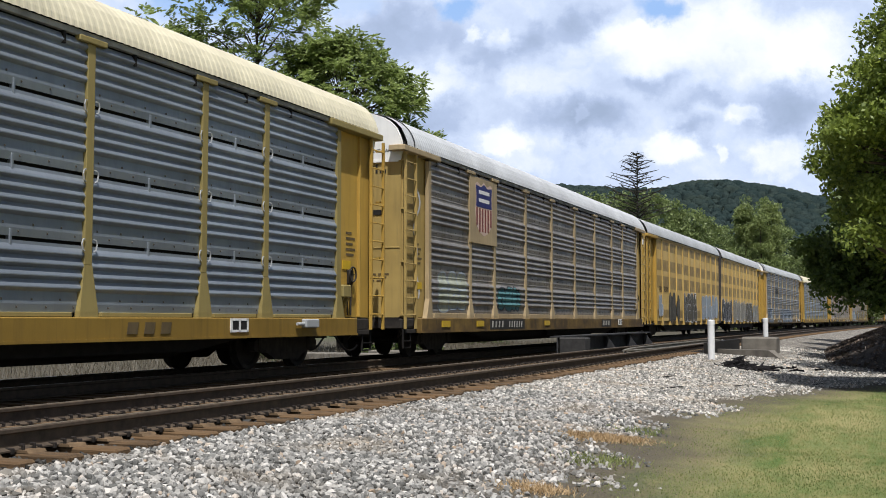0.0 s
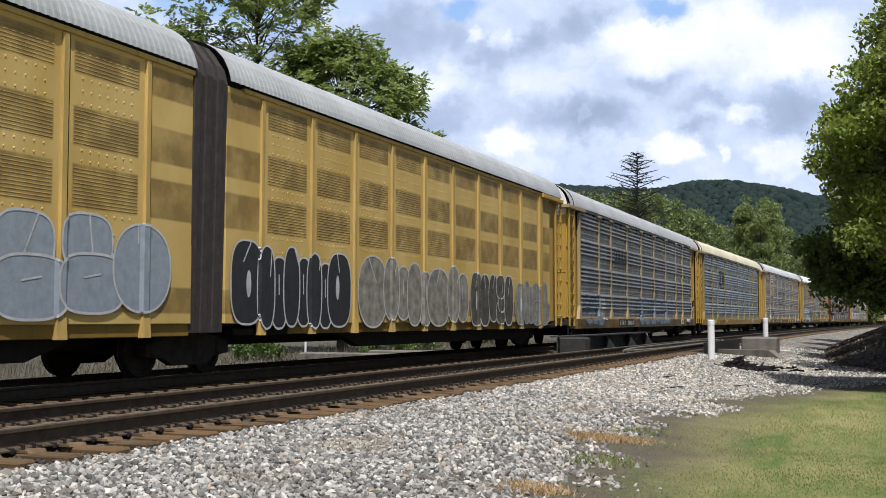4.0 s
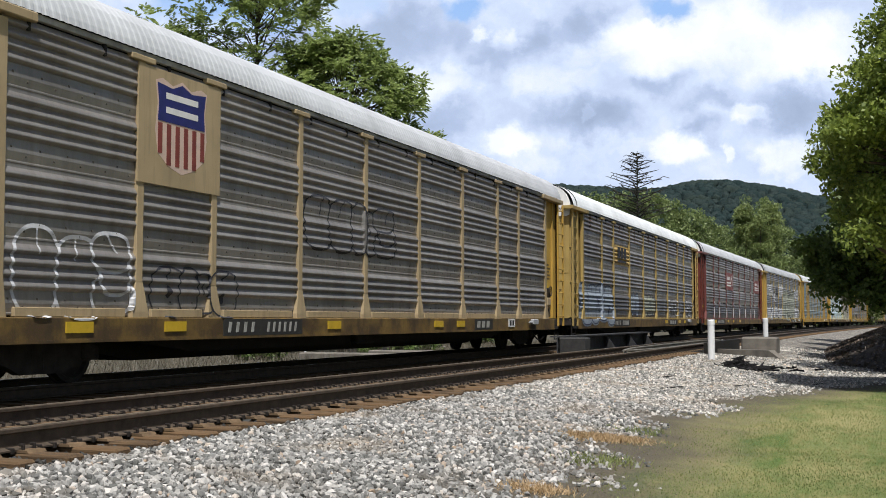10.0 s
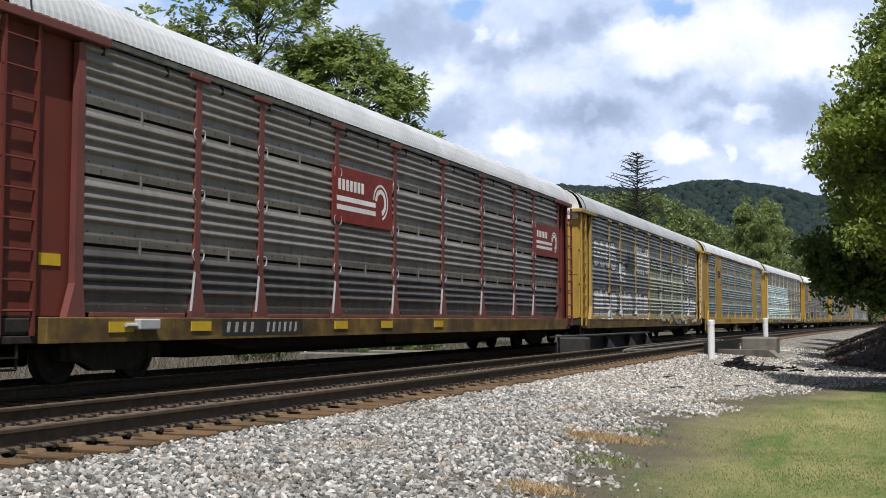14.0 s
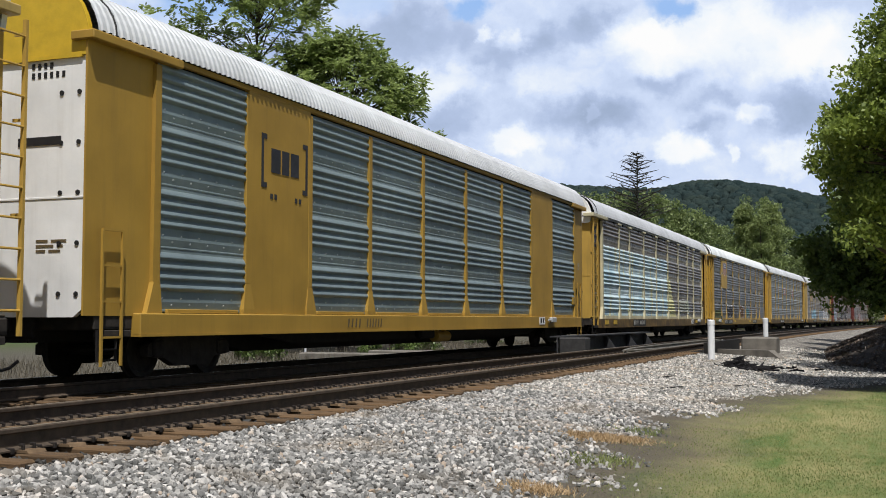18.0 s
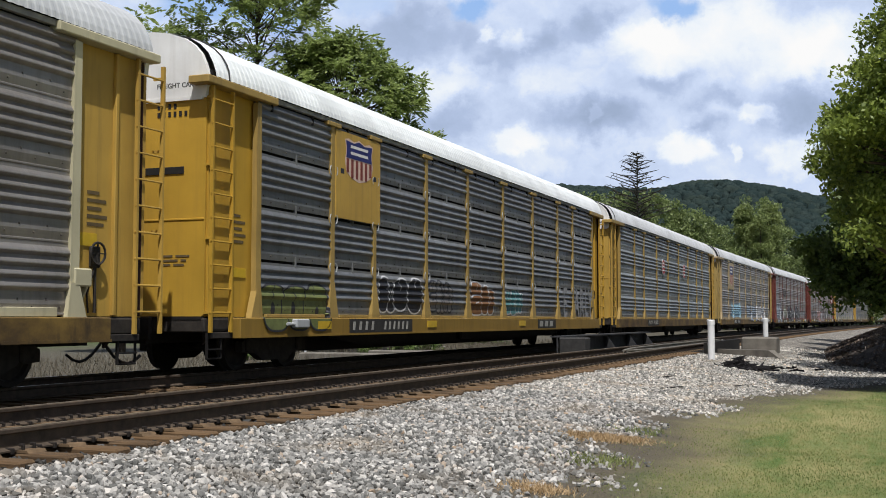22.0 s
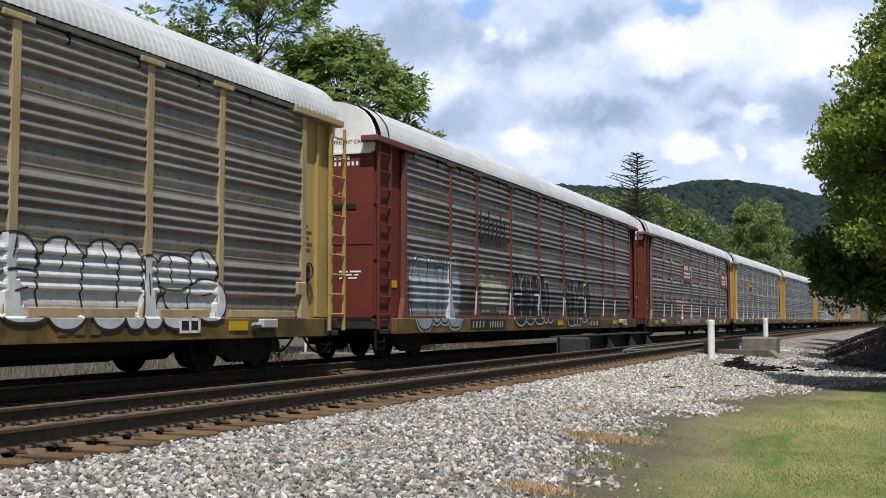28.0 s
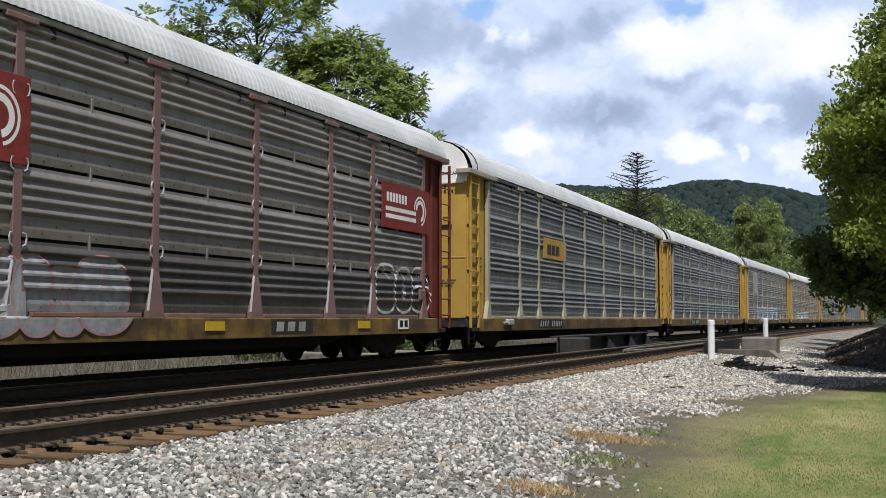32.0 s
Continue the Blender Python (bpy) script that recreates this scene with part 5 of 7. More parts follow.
def articulated():
    """Two-unit yellow box carrier with a dark bellows joint."""
    total = 42.5
    car = tagged(new("articulated_car"), "faded yellow two-unit box carrier with grey graffiti", "railcar", group="cars of the freight train")
    off = -total / 2
    def at(u):
        return u + off
    posts_a = [3.62 + i * 1.83 for i in range(10)]
    posts_b = [23.4 + i * 1.85 for i in range(10)]
    for k, (p, e) in enumerate(((posts_a, 21.29), (posts_b, 41.2))):
        a0 = 2.35 if k == 0 else 22.26
        edges = [a0] + list(p) + [e]
        for a, b in zip(edges, edges[1:]):
            if b - a < 0.1:
                continue
            m = Mesh()
            h = (b - a) / 2
            m.cbox(1.34, 1.435, -h, h, Z_DECK - 0.12, Z_EAVE + 0.02, 0.01)
            if b - a > 1.5:
                for zc, zh in ((4.58, 0.20), (3.64, 0.25), (2.82, 0.28), (1.30, 0.18)):
                    for q in range(int(zh * 2 / 0.05)):
                        z = zc - zh + 0.025 + q * 0.05
                        m.prism([(1.432, z - 0.016), (1.4385, z - 0.010), (1.432, z + 0.012)], "y", -0.70, 0.70)
                for z in (4.30, 4.13, 3.96, 3.31, 3.17, 2.45, 2.2, 1.95, 1.68):
                    for q in range(7):
                        y = -0.54 + q * 0.18
                        m.add([(1.447, y, z), (1.435, y - 0.018, z - 0.018), (1.435, y + 0.018, z - 0.018), (1.435, y + 0.018, z + 0.018), (1.435, y - 0.018, z + 0.018)], [(0, 1, 2), (0, 2, 3), (0, 3, 4), (0, 4, 1)])
            pm = shared(("boxpanel", round(b - a, 2)), lambda: m.mesh("side_panel", BOX_PANEL))
            part("side_panel", pm, BOX_PANEL, car).location = (0, at((a + b) / 2), 0)
        for u in p:
            pm = shared(("boxpost",), lambda: Mesh().cbox(1.40, 1.475, -0.065, 0.065, 0.95, Z_EAVE - 0.02, 0.015).prism([(1.40, 0.74), (1.50, 0.74), (1.475, 1.05), (1.40, 1.05)], "y", -0.09, 0.09).mesh("post", YELLOW_BOX))
            part("post", pm, YELLOW_BOX, car).location = (0, at(u), 0)
            # thin black strip drawn as the shadow line beside the post
            gm = shared(("boxshade",), lambda: Mesh().box(1.40, 1.441, 0.072, 0.105, 0.95, Z_EAVE - 0.02).mesh("post_gap", STEEL))
            part("post_gap", gm, STEEL, car).location = (0, at(u), 0)
    for u0, u1 in ((0.1, 21.29), (22.26, total - 0.1)):
        ro = part("roof", roof_mesh(ROOF_GREY, u1 - u0), ROOF_WHITE, car)
        ro.location = (0, at((u0 + u1) / 2), 0.02)
        b = Mesh()
        b.cbox(-1.34, 1.36, at(u0) + 0.4, at(u1) - 0.1, 0.74, 0.86, 0.02)
        b.cbox(-0.3, 0.3, at(u0) + 0.2, at(u1), 0.55, 0.8, 0.02)
        b.prism([(at(u0) + 4.6, 0.75), (at(u0) + 5.6, 0.45), (at(u1) - 3.4, 0.45), (at(u1) - 2.4, 0.75)], "x", 1.0, 1.2)
        part("underframe", b, STEEL, car)
        # darker ochre than the body: the recess's shade is put into the colour
        part("skirt", Mesh().cbox(1.32, 1.402, at(u0) + 2.2, at(u1) - (2.0 if u0 > 1 else 0.0), 0.75, 0.96, 0.01), SILL_OCHRE, car, "recessed lower skirt, recess shade in its dark ochre")
        b = Mesh()
        b.box(1.40, 1.475, at(u0) + 0.5, at(u1), Z_EAVE - 0.01, Z_EAVE + 0.06)
        part("eave_strip", b, YELLOW_BOX, car)
        # black strip drawn as the shade under the roof edge
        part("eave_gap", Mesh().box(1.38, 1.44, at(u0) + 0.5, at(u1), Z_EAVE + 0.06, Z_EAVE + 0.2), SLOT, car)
        b = Mesh()
        b.box(-1.43, -1.38, at(u0) + 0.5, at(u1), 0.8, Z_EAVE + 0.05)
        part("far_side", b, YELLOW_BOX, car)
    b = Mesh()
    for i in range(6):
        y0 = at(21.27) + i * 1.0 / 6
        k = 0.0 if i % 2 else 0.03
        b.prism([(-1.38 - k, 0.8)] + [(-x * (0.955 + k), z + k - 0.04) for x, z in roof_line(0)] + [(1.38 + k, 0.8)], "y", y0, y0 + 1.0 / 6)
    part("bellows", b, BELLOWS, car, "dark bellows between the two units")
    for y in (at(0.0), at(total)):
        s = -1 if y < 0 else 1
        b = Mesh()
        b.prism([(-1.36, 0.9), (1.36, 0.9), (1.36, 4.42), (-1.36, 4.42)], "y", y - s * 0.1, y - s * 0.2)
        part("end_door", b, YELLOW, car)
        b = Mesh()
        b.prism([(1.36, 4.43)] + [(x * 0.93, z - 0.01) for x, z in roof_line(0)] + [(-1.36, 4.43)], "y", y - s * 0.07, y - s * 0.2)
        part("end_hood", b, WHITE, car)
        add_ladder(car, YELLOW, y - s * 0.42, s)
        b = Mesh()
        u0, u1 = sorted((y - s * 0.2, y - s * 2.4))
        b.cbox(1.26, 1.34, u0, u1, 0.95, 4.82, 0.01)
        part("corner_panel", b, YELLOW, car)
        u0, u1 = sorted((y - s * 2.12, y - s * 2.34))
        part("corner_post", Mesh().cbox(1.30, 1.47, u0, u1, 0.76, 4.82, 0.015), YELLOW, car)
        u0, u1 = sorted((y, y - s * 2.3))
        b = Mesh()
        b.cbox(1.15, X_POST + 0.07, u0, u1, 4.81, 4.94, 0.015)
        part("eave_plate", b, YELLOW, car)
    wheel, frame_mesh, bolster = truck_meshes()
    for u in (3.1, 21.8, total - 3.1):
        tr = part("truck", bolster, GREASE, car)
        tr.location = (0, at(u), TRAIN_Z)
        for dy in (-0.9, 0.9):
            part("wheelset", wheel, GREASE, tr).location = (0, dy, 0.42)
        for s in (0, math.pi):
            part("side_frame", frame_mesh, GREASE, tr).rotation_euler = (0, 0, s)
    for s in (-1, 1):
        co = part("coupler", coupler_mesh(), STEEL, car)
        co.location = (0, s * (total / 2 - 0.2), 0)
        co.rotation_euler = (0, 0, 0 if s > 0 else math.pi)
    shift = MID + off
    box_posts = [p + shift for p in posts_a + posts_b]
    for s, u0, u1, z0, z1, k, fill, line, lab in (
            (91, 2.7, 3.6, 1.05, 2.26, 2, G_PALE, G_WHITE, "pale blue graffiti"), (92, 5.26, 6.98, 0.85, 2.42, 2, SPRAY_SMOKE, G_BLACK, "black blocky graffiti"),
            (97, 7.2, 8.05, 0.85, 2.3, 1, SPRAY_SMOKE, G_BLACK, "black blocky graffiti"), (93, 9.06, 13.2, 0.8, 2.5, 4, SPRAY_SMOKE, G_WHITE, "black graffiti with white outline"),
            (94, 14.6, 20.6, 0.96, 2.5, 5, G_PALE, G_WHITE, "pale silver graffiti"), (95, 22.4, 26.9, 0.8, 2.4, 5, G_BLACK, G_WHITE, "black and white graffiti"),
            (96, 27.3, 33.6, 0.8, 2.4, 5, SPRAY_ASH, G_WHITE, "ash-grey bubble graffiti with white outline"), (98, 33.9, 37.4, 0.8, 2.3, 5, SPRAY_SMOKE, G_WHITE, "dark graffiti with white outline"),
            (99, 37.6, 41.0, 0.8, 2.2, 4, SPRAY_ASH, G_PALE, "ash-grey graffiti")):
        tag(car, s, u0 + shift, u1 + shift, z0, z1, k, fill, line, lab, posts=box_posts, surface=box_x)
    bars(car, 2.95 + shift, 2.34, (0.09,) * 4, 0.27, STENCIL_DARK, x=1.445, gap=0.12)
    bars(car, 4.05 + shift, 2.35, (0.08,) * 6, 0.27, STENCIL_DARK, x=1.445, gap=0.11)
    for u in (2.0, 7.2, 10.8, 14.5):
        slab("reflector_patch", car, YELLOW_BRIGHT, u + 0.9 + shift, u + 1.4 + shift, 1.0, 1.1, x0=1.425)
    return car


BELLOWS = plain("bellows_rubber", (0.05, 0.042, 0.04), 0.8)
SPRAY_ASH = plain("spray_ash", (0.25, 0.235, 0.20), 0.7, 0.0, 0.5, 4.0)
SPRAY_SMOKE = plain("spray_smoke", (0.085, 0.078, 0.062), 0.7, 0.0, 0.5, 4.0)


def travelled(t):
    """Metres that the slowing train has gone after t seconds."""
    return 14.5171714 * t - 0.0204487 * t * t - 0.000148 * t ** 3


def train_pose(s):
    """Pose of a car whose middle is s metres along the line."""
    return Matrix.Translation((TRAIN_X + bend(s), s, 0)) @ Matrix.Rotation(-bend_angle(s), 4, "Z")


TRAIN = []


def build_train():
    makers = [car_0, car_1, None, car_3, car_4, car_5, car_6, car_7, car_8, car_9, car_10, car_11, car_12, car_13, car_14, car_15, car_16]
    for i, front in enumerate(FRONTS):
        if i == 2:
            ob, half = articulated(), 21.25
        elif i < len(makers):
            ob, half = makers[i](), MID
        else:
            opt = [(GALV_NEW, YELLOW_PALE, YELLOW_OLIVE, ROOF_WHITE, "bright grey car carrier with yellow posts"),
                   (GALV_MID, YELLOW, POST_GREY, ROOF_WHITE, "grey car carrier with grey posts and yellow ends"),
                   (GALV_MID, YELLOW, TAN, ROOF_GREY, "grey car carrier with tan posts"),
                   (GALV_DARK, YELLOW_PALE, YELLOW_PALE, ROOF_WHITE, "sooty car carrier with yellow posts")][i % 4]
            ob, half = plain_car(*opt), MID
            if i == 18:
                slab("sign_board", ob, G_PALE, 4.7, 6.4, 3.0, 4.6, x0=X_SHEET + 0.04, label="pale board high on the side")
                tag(ob, 111, 6.0, 19.0, 0.95, 2.1, 10, G_PALE, G_WHITE, "pale blue graffiti")
            if i == 19:
                tag(ob, 112, 5.0, 15.0, 0.95, 2.0, 8, G_WHITE, G_BLACK, "white graffiti")
        TRAIN.append((ob, front + half))


def motions():
    for ob, mid in TRAIN:
        walk(ob, [(float(t), train_pose(mid - travelled(t))) for t in range(0, 33)])
    walk(SKY, [(float(t), pose(0, 0, 0, 0, 0, 0.5 - 1.0 * t / 32.0)) for t in (0, 8, 16, 24, 32)])


# ------------------------------------------------------------------ ground
EDGE_Y = [-60, 8, 10.7, 15.5, 19.8, 22.9, 26.4, 32, 60, 400]
EDGE_L = [3.9, 3.87, 3.78, 3.41, 3.75, 4.41, 5.64, 8.0, 14.0, 30.0]


def grass_edge(y):
    return float(np.interp(y, EDGE_Y, EDGE_L))


def ground_z(l, y):
    """Height of the ground; l: metres from the nearest rail towards the viewer."""
    z = float(np.interp(l, [-60, -14, -9.0, -7.9, -3.6, -2.6, 0.55, 1.6, 2.8, 3.4, 4.5, 7, 60], [-0.9, -0.55, -0.40, -0.16, -0.16, -0.09, -0.075, -0.12, -0.20, -0.29, -0.39, -0.45, -0.5]))
    if 38.0 < y < 43.0 and -16 < l < 1.5:
        z = -2.4
    return z


def swell(l, y):
    """Small unevenness of the open ground."""
    return 0.03 * noise.noise(Vector((l * 0.7, y * 0.7, 0))) if abs(l) < 60 and l > 0.8 and -10 < y < 200 else 0.0


def ground_material():
    n = Nodes("ground_earth")
    att = n.t.nodes.new("ShaderNodeAttribute")
    att.attribute_name = "grass_side"
    lat = n.t.nodes.new("ShaderNodeAttribute")
    lat.attribute_name = "lateral"

    def span(value, a, b):
        m = n.t.nodes.new("ShaderNodeMapRange")
        m.interpolation_type = "SMOOTHSTEP"
        n.link(value, m.inputs["Value"])
        m.inputs["From Min"].default_value, m.inputs["From Max"].default_value = a, b
        return m.outputs[0]
    n1 = n.noise(n.mapped(1, 1, 1), 1.1, 6, 0.65)
    big = n.noise(n.mapped(1, 0.3, 1), 0.75, 5, 0.62)
    tuft = n.noise(n.mapped(1, 0.3, 1), 5.0, 4, 0.65)
    fine = n.noise(n.mapped(1, 1, 1), 34, 4, 0.7)
    stone = n.voronoi(n.mapped(1, 1, 1), 24.0, "Color")
    dist = n.voronoi(n.mapped(1, 1, 1), 24.0)
    gravel = n.ramp(stone, [(0.1, (0.08, 0.08, 0.078)), (0.5, (0.27, 0.25, 0.22)), (0.95, (0.52, 0.49, 0.44))])
    gravel = n.mix(n.ramp(dist, [(0.4, (0, 0, 0)), (0.8, (1, 1, 1))]), gravel, (0.05, 0.045, 0.04))
    gravel = n.mix(n.ramp(n1, [(0.5, (0, 0, 0)), (0.75, (0.7, 0.7, 0.7))]), gravel, (0.20, 0.15, 0.10))
    heaps = n.noise(n.mapped(1, 0.45, 1), 3.2, 5, 0.75)
    gravel = n.mix(n.ramp(heaps, [(0.38, (0.6, 0.6, 0.6)), (0.52, (0, 0, 0))]), gravel, (0.13, 0.11, 0.09))
    gravel = n.mix(n.ramp(heaps, [(0.52, (0, 0, 0)), (0.66, (0.6, 0.6, 0.6))]), gravel, (0.46, 0.42, 0.36))
    grass = n.mix(n.ramp(big, [(0.40, (0, 0, 0)), (0.60, (1, 1, 1))]), (0.10, 0.155, 0.04), (0.30, 0.28, 0.12))
    grass = n.mix(n.math("MULTIPLY", n.ramp(tuft, [(0.42, (0, 0, 0)), (0.62, (1, 1, 1))]), 0.6), grass, (0.30, 0.25, 0.11))
    grass = n.mix(n.math("MULTIPLY", fine, 0.16), grass, (0.06, 0.075, 0.022))
    soil = n.mix(fine, (0.05, 0.043, 0.034), (0.165, 0.138, 0.10))
    side = n.math("ADD", att.outputs["Fac"], n.math("MULTIPLY", n.math("SUBTRACT", n1, 0.5), 1.8))
    col = n.mix(span(side, -1.0, 0.0), gravel, soil)
    col = n.mix(span(side, -0.1, 1.6), col, grass)
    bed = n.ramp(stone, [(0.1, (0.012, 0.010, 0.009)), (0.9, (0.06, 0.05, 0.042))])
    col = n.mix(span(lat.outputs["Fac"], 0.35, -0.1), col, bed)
    dry = n.mix(n1, (0.13, 0.115, 0.09), (0.06, 0.055, 0.038))
    col = n.mix(span(lat.outputs["Fac"], -8.6, -9.4), col, dry)
    col = n.mix(span(lat.outputs["Fac"], -30, -60), col, (0.07, 0.09, 0.03))
    n.bump(n.math("ADD", dist, fine), 0.7, 0.03)
    return n.done(col, 0.95, 0.0, 0.2)


def build_ground():
    ls = [-3000, -1500, -700, -300, -150, -90, -60, -40, -30, -24, -20, -16.05, -15.95, -12, -10, -9, -8.4, -7.9, -7, -6, -5, -4, -3.3, -2.8, -2.4, -1.5, -0.7, 0, 0.4, 0.5, 0.6, 1.0, 1.46, 1.54]
    ls += [1.5 + 0.25 * i for i in range(1, 26)] + [8.5, 9.5, 11, 13, 16, 20, 26, 35, 50, 80, 150, 300, 700, 1500, 3000]
    ys = [-3000, -1000, -300, -100, -50, -25, -12, -6] + [-4 + 0.5 * i for i in range(84)] + [37.95, 38.05] + [38.5 + 0.5 * i for i in range(9)] + [42.95, 43.05] + [43.5 + i for i in range(16)]
    ys += [62 + 4 * i for i in range(20)] + [150, 180, 220, 270, 320, 400, 600, 1000, 1800, 3500]
    ys = sorted(set(ys))
    verts, lat, side = [], [], []
    for y in ys:
        for l in ls:
            w = 1.0 if -200 < y < 400 else 0.0
            bump = swell(l, y)
            verts.append((NEAR_RAIL_X + bend(y) + l, y, ground_z(l, y) + bump))
            lat.append(l)
            side.append(l - grass_edge(y))
    k = len(ls)
    faces = [(r * k + c, r * k + c + 1, (r + 1) * k + c + 1, (r + 1) * k + c) for r in range(len(ys) - 1) for c in range(k - 1)]
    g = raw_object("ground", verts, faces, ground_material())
    for name, vals in (("lateral", lat), ("grass_side", side)):
        at = g.data.attributes.new(name, "FLOAT", "POINT")
        at.data.foreach_set("value", vals)
    return tagged(g, "pale ballast, trodden soil and dry lawn beside the railway", "ground", kind="structure")


def stones_material(name, dim, tint=(1.0, 1.0, 1.0)):
    n = Nodes(name)
    r = n.island()
    col = n.ramp(r, [(0.0, mul((0.07, 0.075, 0.075), dim)), (0.3, mul((0.18, 0.185, 0.183), dim)), (0.6, mul((0.31, 0.312, 0.305), dim)), (0.84, mul((0.45, 0.445, 0.43), dim)), (0.94, mul((0.66, 0.65, 0.63), dim)), (1.0, mul((0.36, 0.27, 0.19), dim))])
    f = n.noise(n.coord, 40.0, 4, 0.6)
    col = n.mix(n.math("MULTIPLY", f, 0.3), col, mul((0.16, 0.14, 0.115), dim))
    drift = n.noise(n.mapped(1, 1, 1), 0.9, 5, 0.6)
    col = n.mix(n.ramp(drift, [(0.5, (0, 0, 0)), (0.74, (0.5, 0.5, 0.5))]), col, mul((0.26, 0.21, 0.15), dim))
    col = n.mix(1.0, col, tint, "MULTIPLY")
    n.bump(f, 0.3, 0.01)
    return n.done(col, 0.92, 0.0, 0.25)


def scatter_stones(name, pts, size, seed, label, mat=None, round_shape=False):
    """Angular broken stones as one sheet of loose pieces."""
    rng = np.random.default_rng(seed)
    pts = np.array(pts)
    n = len(pts)
    if round_shape:
        g = (1 + 5 ** 0.5) / 2
        corner = np.array([(-1, g, 0), (1, g, 0), (-1, -g, 0), (1, -g, 0), (0, -1, g), (0, 1, g), (0, -1, -g), (0, 1, -g), (g, 0, -1), (g, 0, 1), (-g, 0, -1), (-g, 0, 1)]) / 1.9
        f = np.array([(0, 11, 5), (0, 5, 1), (0, 1, 7), (0, 7, 10), (0, 10, 11), (1, 5, 9), (5, 11, 4), (11, 10, 2), (10, 7, 6), (7, 1, 8), (3, 9, 4), (3, 4, 2), (3, 2, 6), (3, 6, 8), (3, 8, 9), (4, 9, 5), (2, 4, 11), (6, 2, 10), (8, 6, 7), (9, 8, 1)])
    else:
        corner = np.array([(1, 1, 0.3), (-1, 1, -0.3), (-1, -1, 0.3), (1, -1, -0.3), (0, 0, 1.2), (0, 0, -1.2)], float)
        f = np.array([(0, 1, 4), (1, 2, 4), (2, 3, 4), (3, 0, 4), (1, 0, 5), (2, 1, 5), (3, 2, 5), (0, 3, 5)])
    v = corner[None] * rng.uniform(0.72, 1.15, (n, len(corner), 1)) + rng.normal(0, 0.10, (n, len(corner), 3))
    v *= rng.uniform(size[0], size[1], (n, 1, 1)) * rng.uniform(0.62, 1.25, (n, 1, 3))
    q = rng.normal(size=(n, 4))
    q /= np.linalg.norm(q, axis=1, keepdims=True)
    a, b, c, d = q.T
    rot = np.stack([np.stack([1 - 2 * (c * c + d * d), 2 * (b * c - a * d), 2 * (b * d + a * c)], 1), np.stack([2 * (b * c + a * d), 1 - 2 * (b * b + d * d), 2 * (c * d - a * b)], 1),
                    np.stack([2 * (b * d - a * c), 2 * (c * d + a * b), 1 - 2 * (b * b + c * c)], 1)], 1)
    v = np.einsum("nij,nkj->nki", rot, v) + pts[:, None, :]
    faces = (f[None] + len(corner) * np.arange(n)[:, None, None]).reshape(-1, 3)
    ob = raw_object(name, v.reshape(-1, 3).tolist(), faces.tolist(), mat or STONE)
    return tagged(ob, label, "ballast", kind="stuff")


STONE = stones_material("ballast_stone", 1.06, (1.02, 0.985, 0.95))
STONE_PALE = stones_material("ballast_stone_pale", 1.3, (1.0, 0.955, 0.90))
STONE_DARK = stones_material("ballast_stone_dark", 0.22)


def ballast_point(rng, l, y, lift):
    """Where a stone lies, or None where the shoulder thins out into soil."""
    e = grass_edge(y)
    q = l - e + 0.9 * noise.noise(Vector((l * 0.9, y * 0.9, 4.0)))
    if q > -0.8 and rng.random() < ((q + 0.8) / 1.1) ** 0.8:
        return None
    if ((l - WITHER[0]) / 0.42) ** 2 + ((y - WITHER[1] - 0.35 * (l - WITHER[0])) / 0.32) ** 2 < rng.uniform(0.5, 1.3):
        return None
    return (NEAR_RAIL_X + bend(y) + l, y, ground_z(l, y) + swell(l, y) + lift + rng.uniform(-0.008, 0.010) - 0.012 * max(0.0, min(1.0, q + 0.9)))


def ballast_near(seed, step, lift):
    """Stones side by side on a shaken grid beside the viewer."""
    rng = random.Random(seed)
    pts = []
    for i in range(int(13.0 / step)):
        for k in range(int(4.3 / step)):
            p = ballast_point(rng, 0.5 + (k + rng.uniform(0.05, 0.95)) * step, 4.5 + (i + rng.uniform(0.05, 0.95)) * step, lift)
            if p:
                pts.append(p)
    return pts


def ballast_far(seed, count):
    rng = random.Random(seed)
    pts = []
    while len(pts) < count:
        y = 16.5 + 34.0 * rng.random() ** 1.5
        p = ballast_point(rng, rng.uniform(0.5, grass_edge(y) + 0.5), y, 0.0)
        if p and not (37.0 < y < 44.0 and p[0] < -4.0):
            pts.append(p)
    return pts


def track_bed(seed, count):
    rng = random.Random(seed)
    pts = []
    for i in range(count):
        y = 6.0 + 34 * rng.random() ** 1.3
        l = rng.uniform(-2.6, 0.62)
        pts.append((NEAR_RAIL_X + bend(y) + l, y, -0.06 - 0.03 * max(0.0, l) + rng.uniform(-0.03, 0.02)))
    return pts


def blades(name, count, pick, height, width, mat, seed, label, lean=0.35):
    rng = np.random.default_rng(seed)
    pts = []
    while len(pts) < count:
        q = pick(rng)
        if q is not None:
            pts.append(q)
    p = np.array(pts)
    n = len(p)
    ang = rng.uniform(0, 2 * np.pi, n)
    h = rng.uniform(height[0], height[1], n)
    w = rng.uniform(width[0], width[1], n)
    d = np.stack([np.cos(ang), np.sin(ang), np.zeros(n)], 1)
    up = np.stack([rng.normal(0, lean, n), rng.normal(0, lean, n), np.ones(n)], 1)
    up /= np.linalg.norm(up, axis=1, keepdims=True)
    v = np.stack([p - d * w[:, None], p + d * w[:, None], p + up * h[:, None]], 1).reshape(-1, 3)
    f = np.arange(3 * n).reshape(-1, 3)
    ob = raw_object(name, v.tolist(), f.tolist(), mat)
    return tagged(ob, label, "grass", kind="stuff")


GRASS = foliage("grass_blade", (0.13, 0.20, 0.055), (0.34, 0.35, 0.14), 0.5)
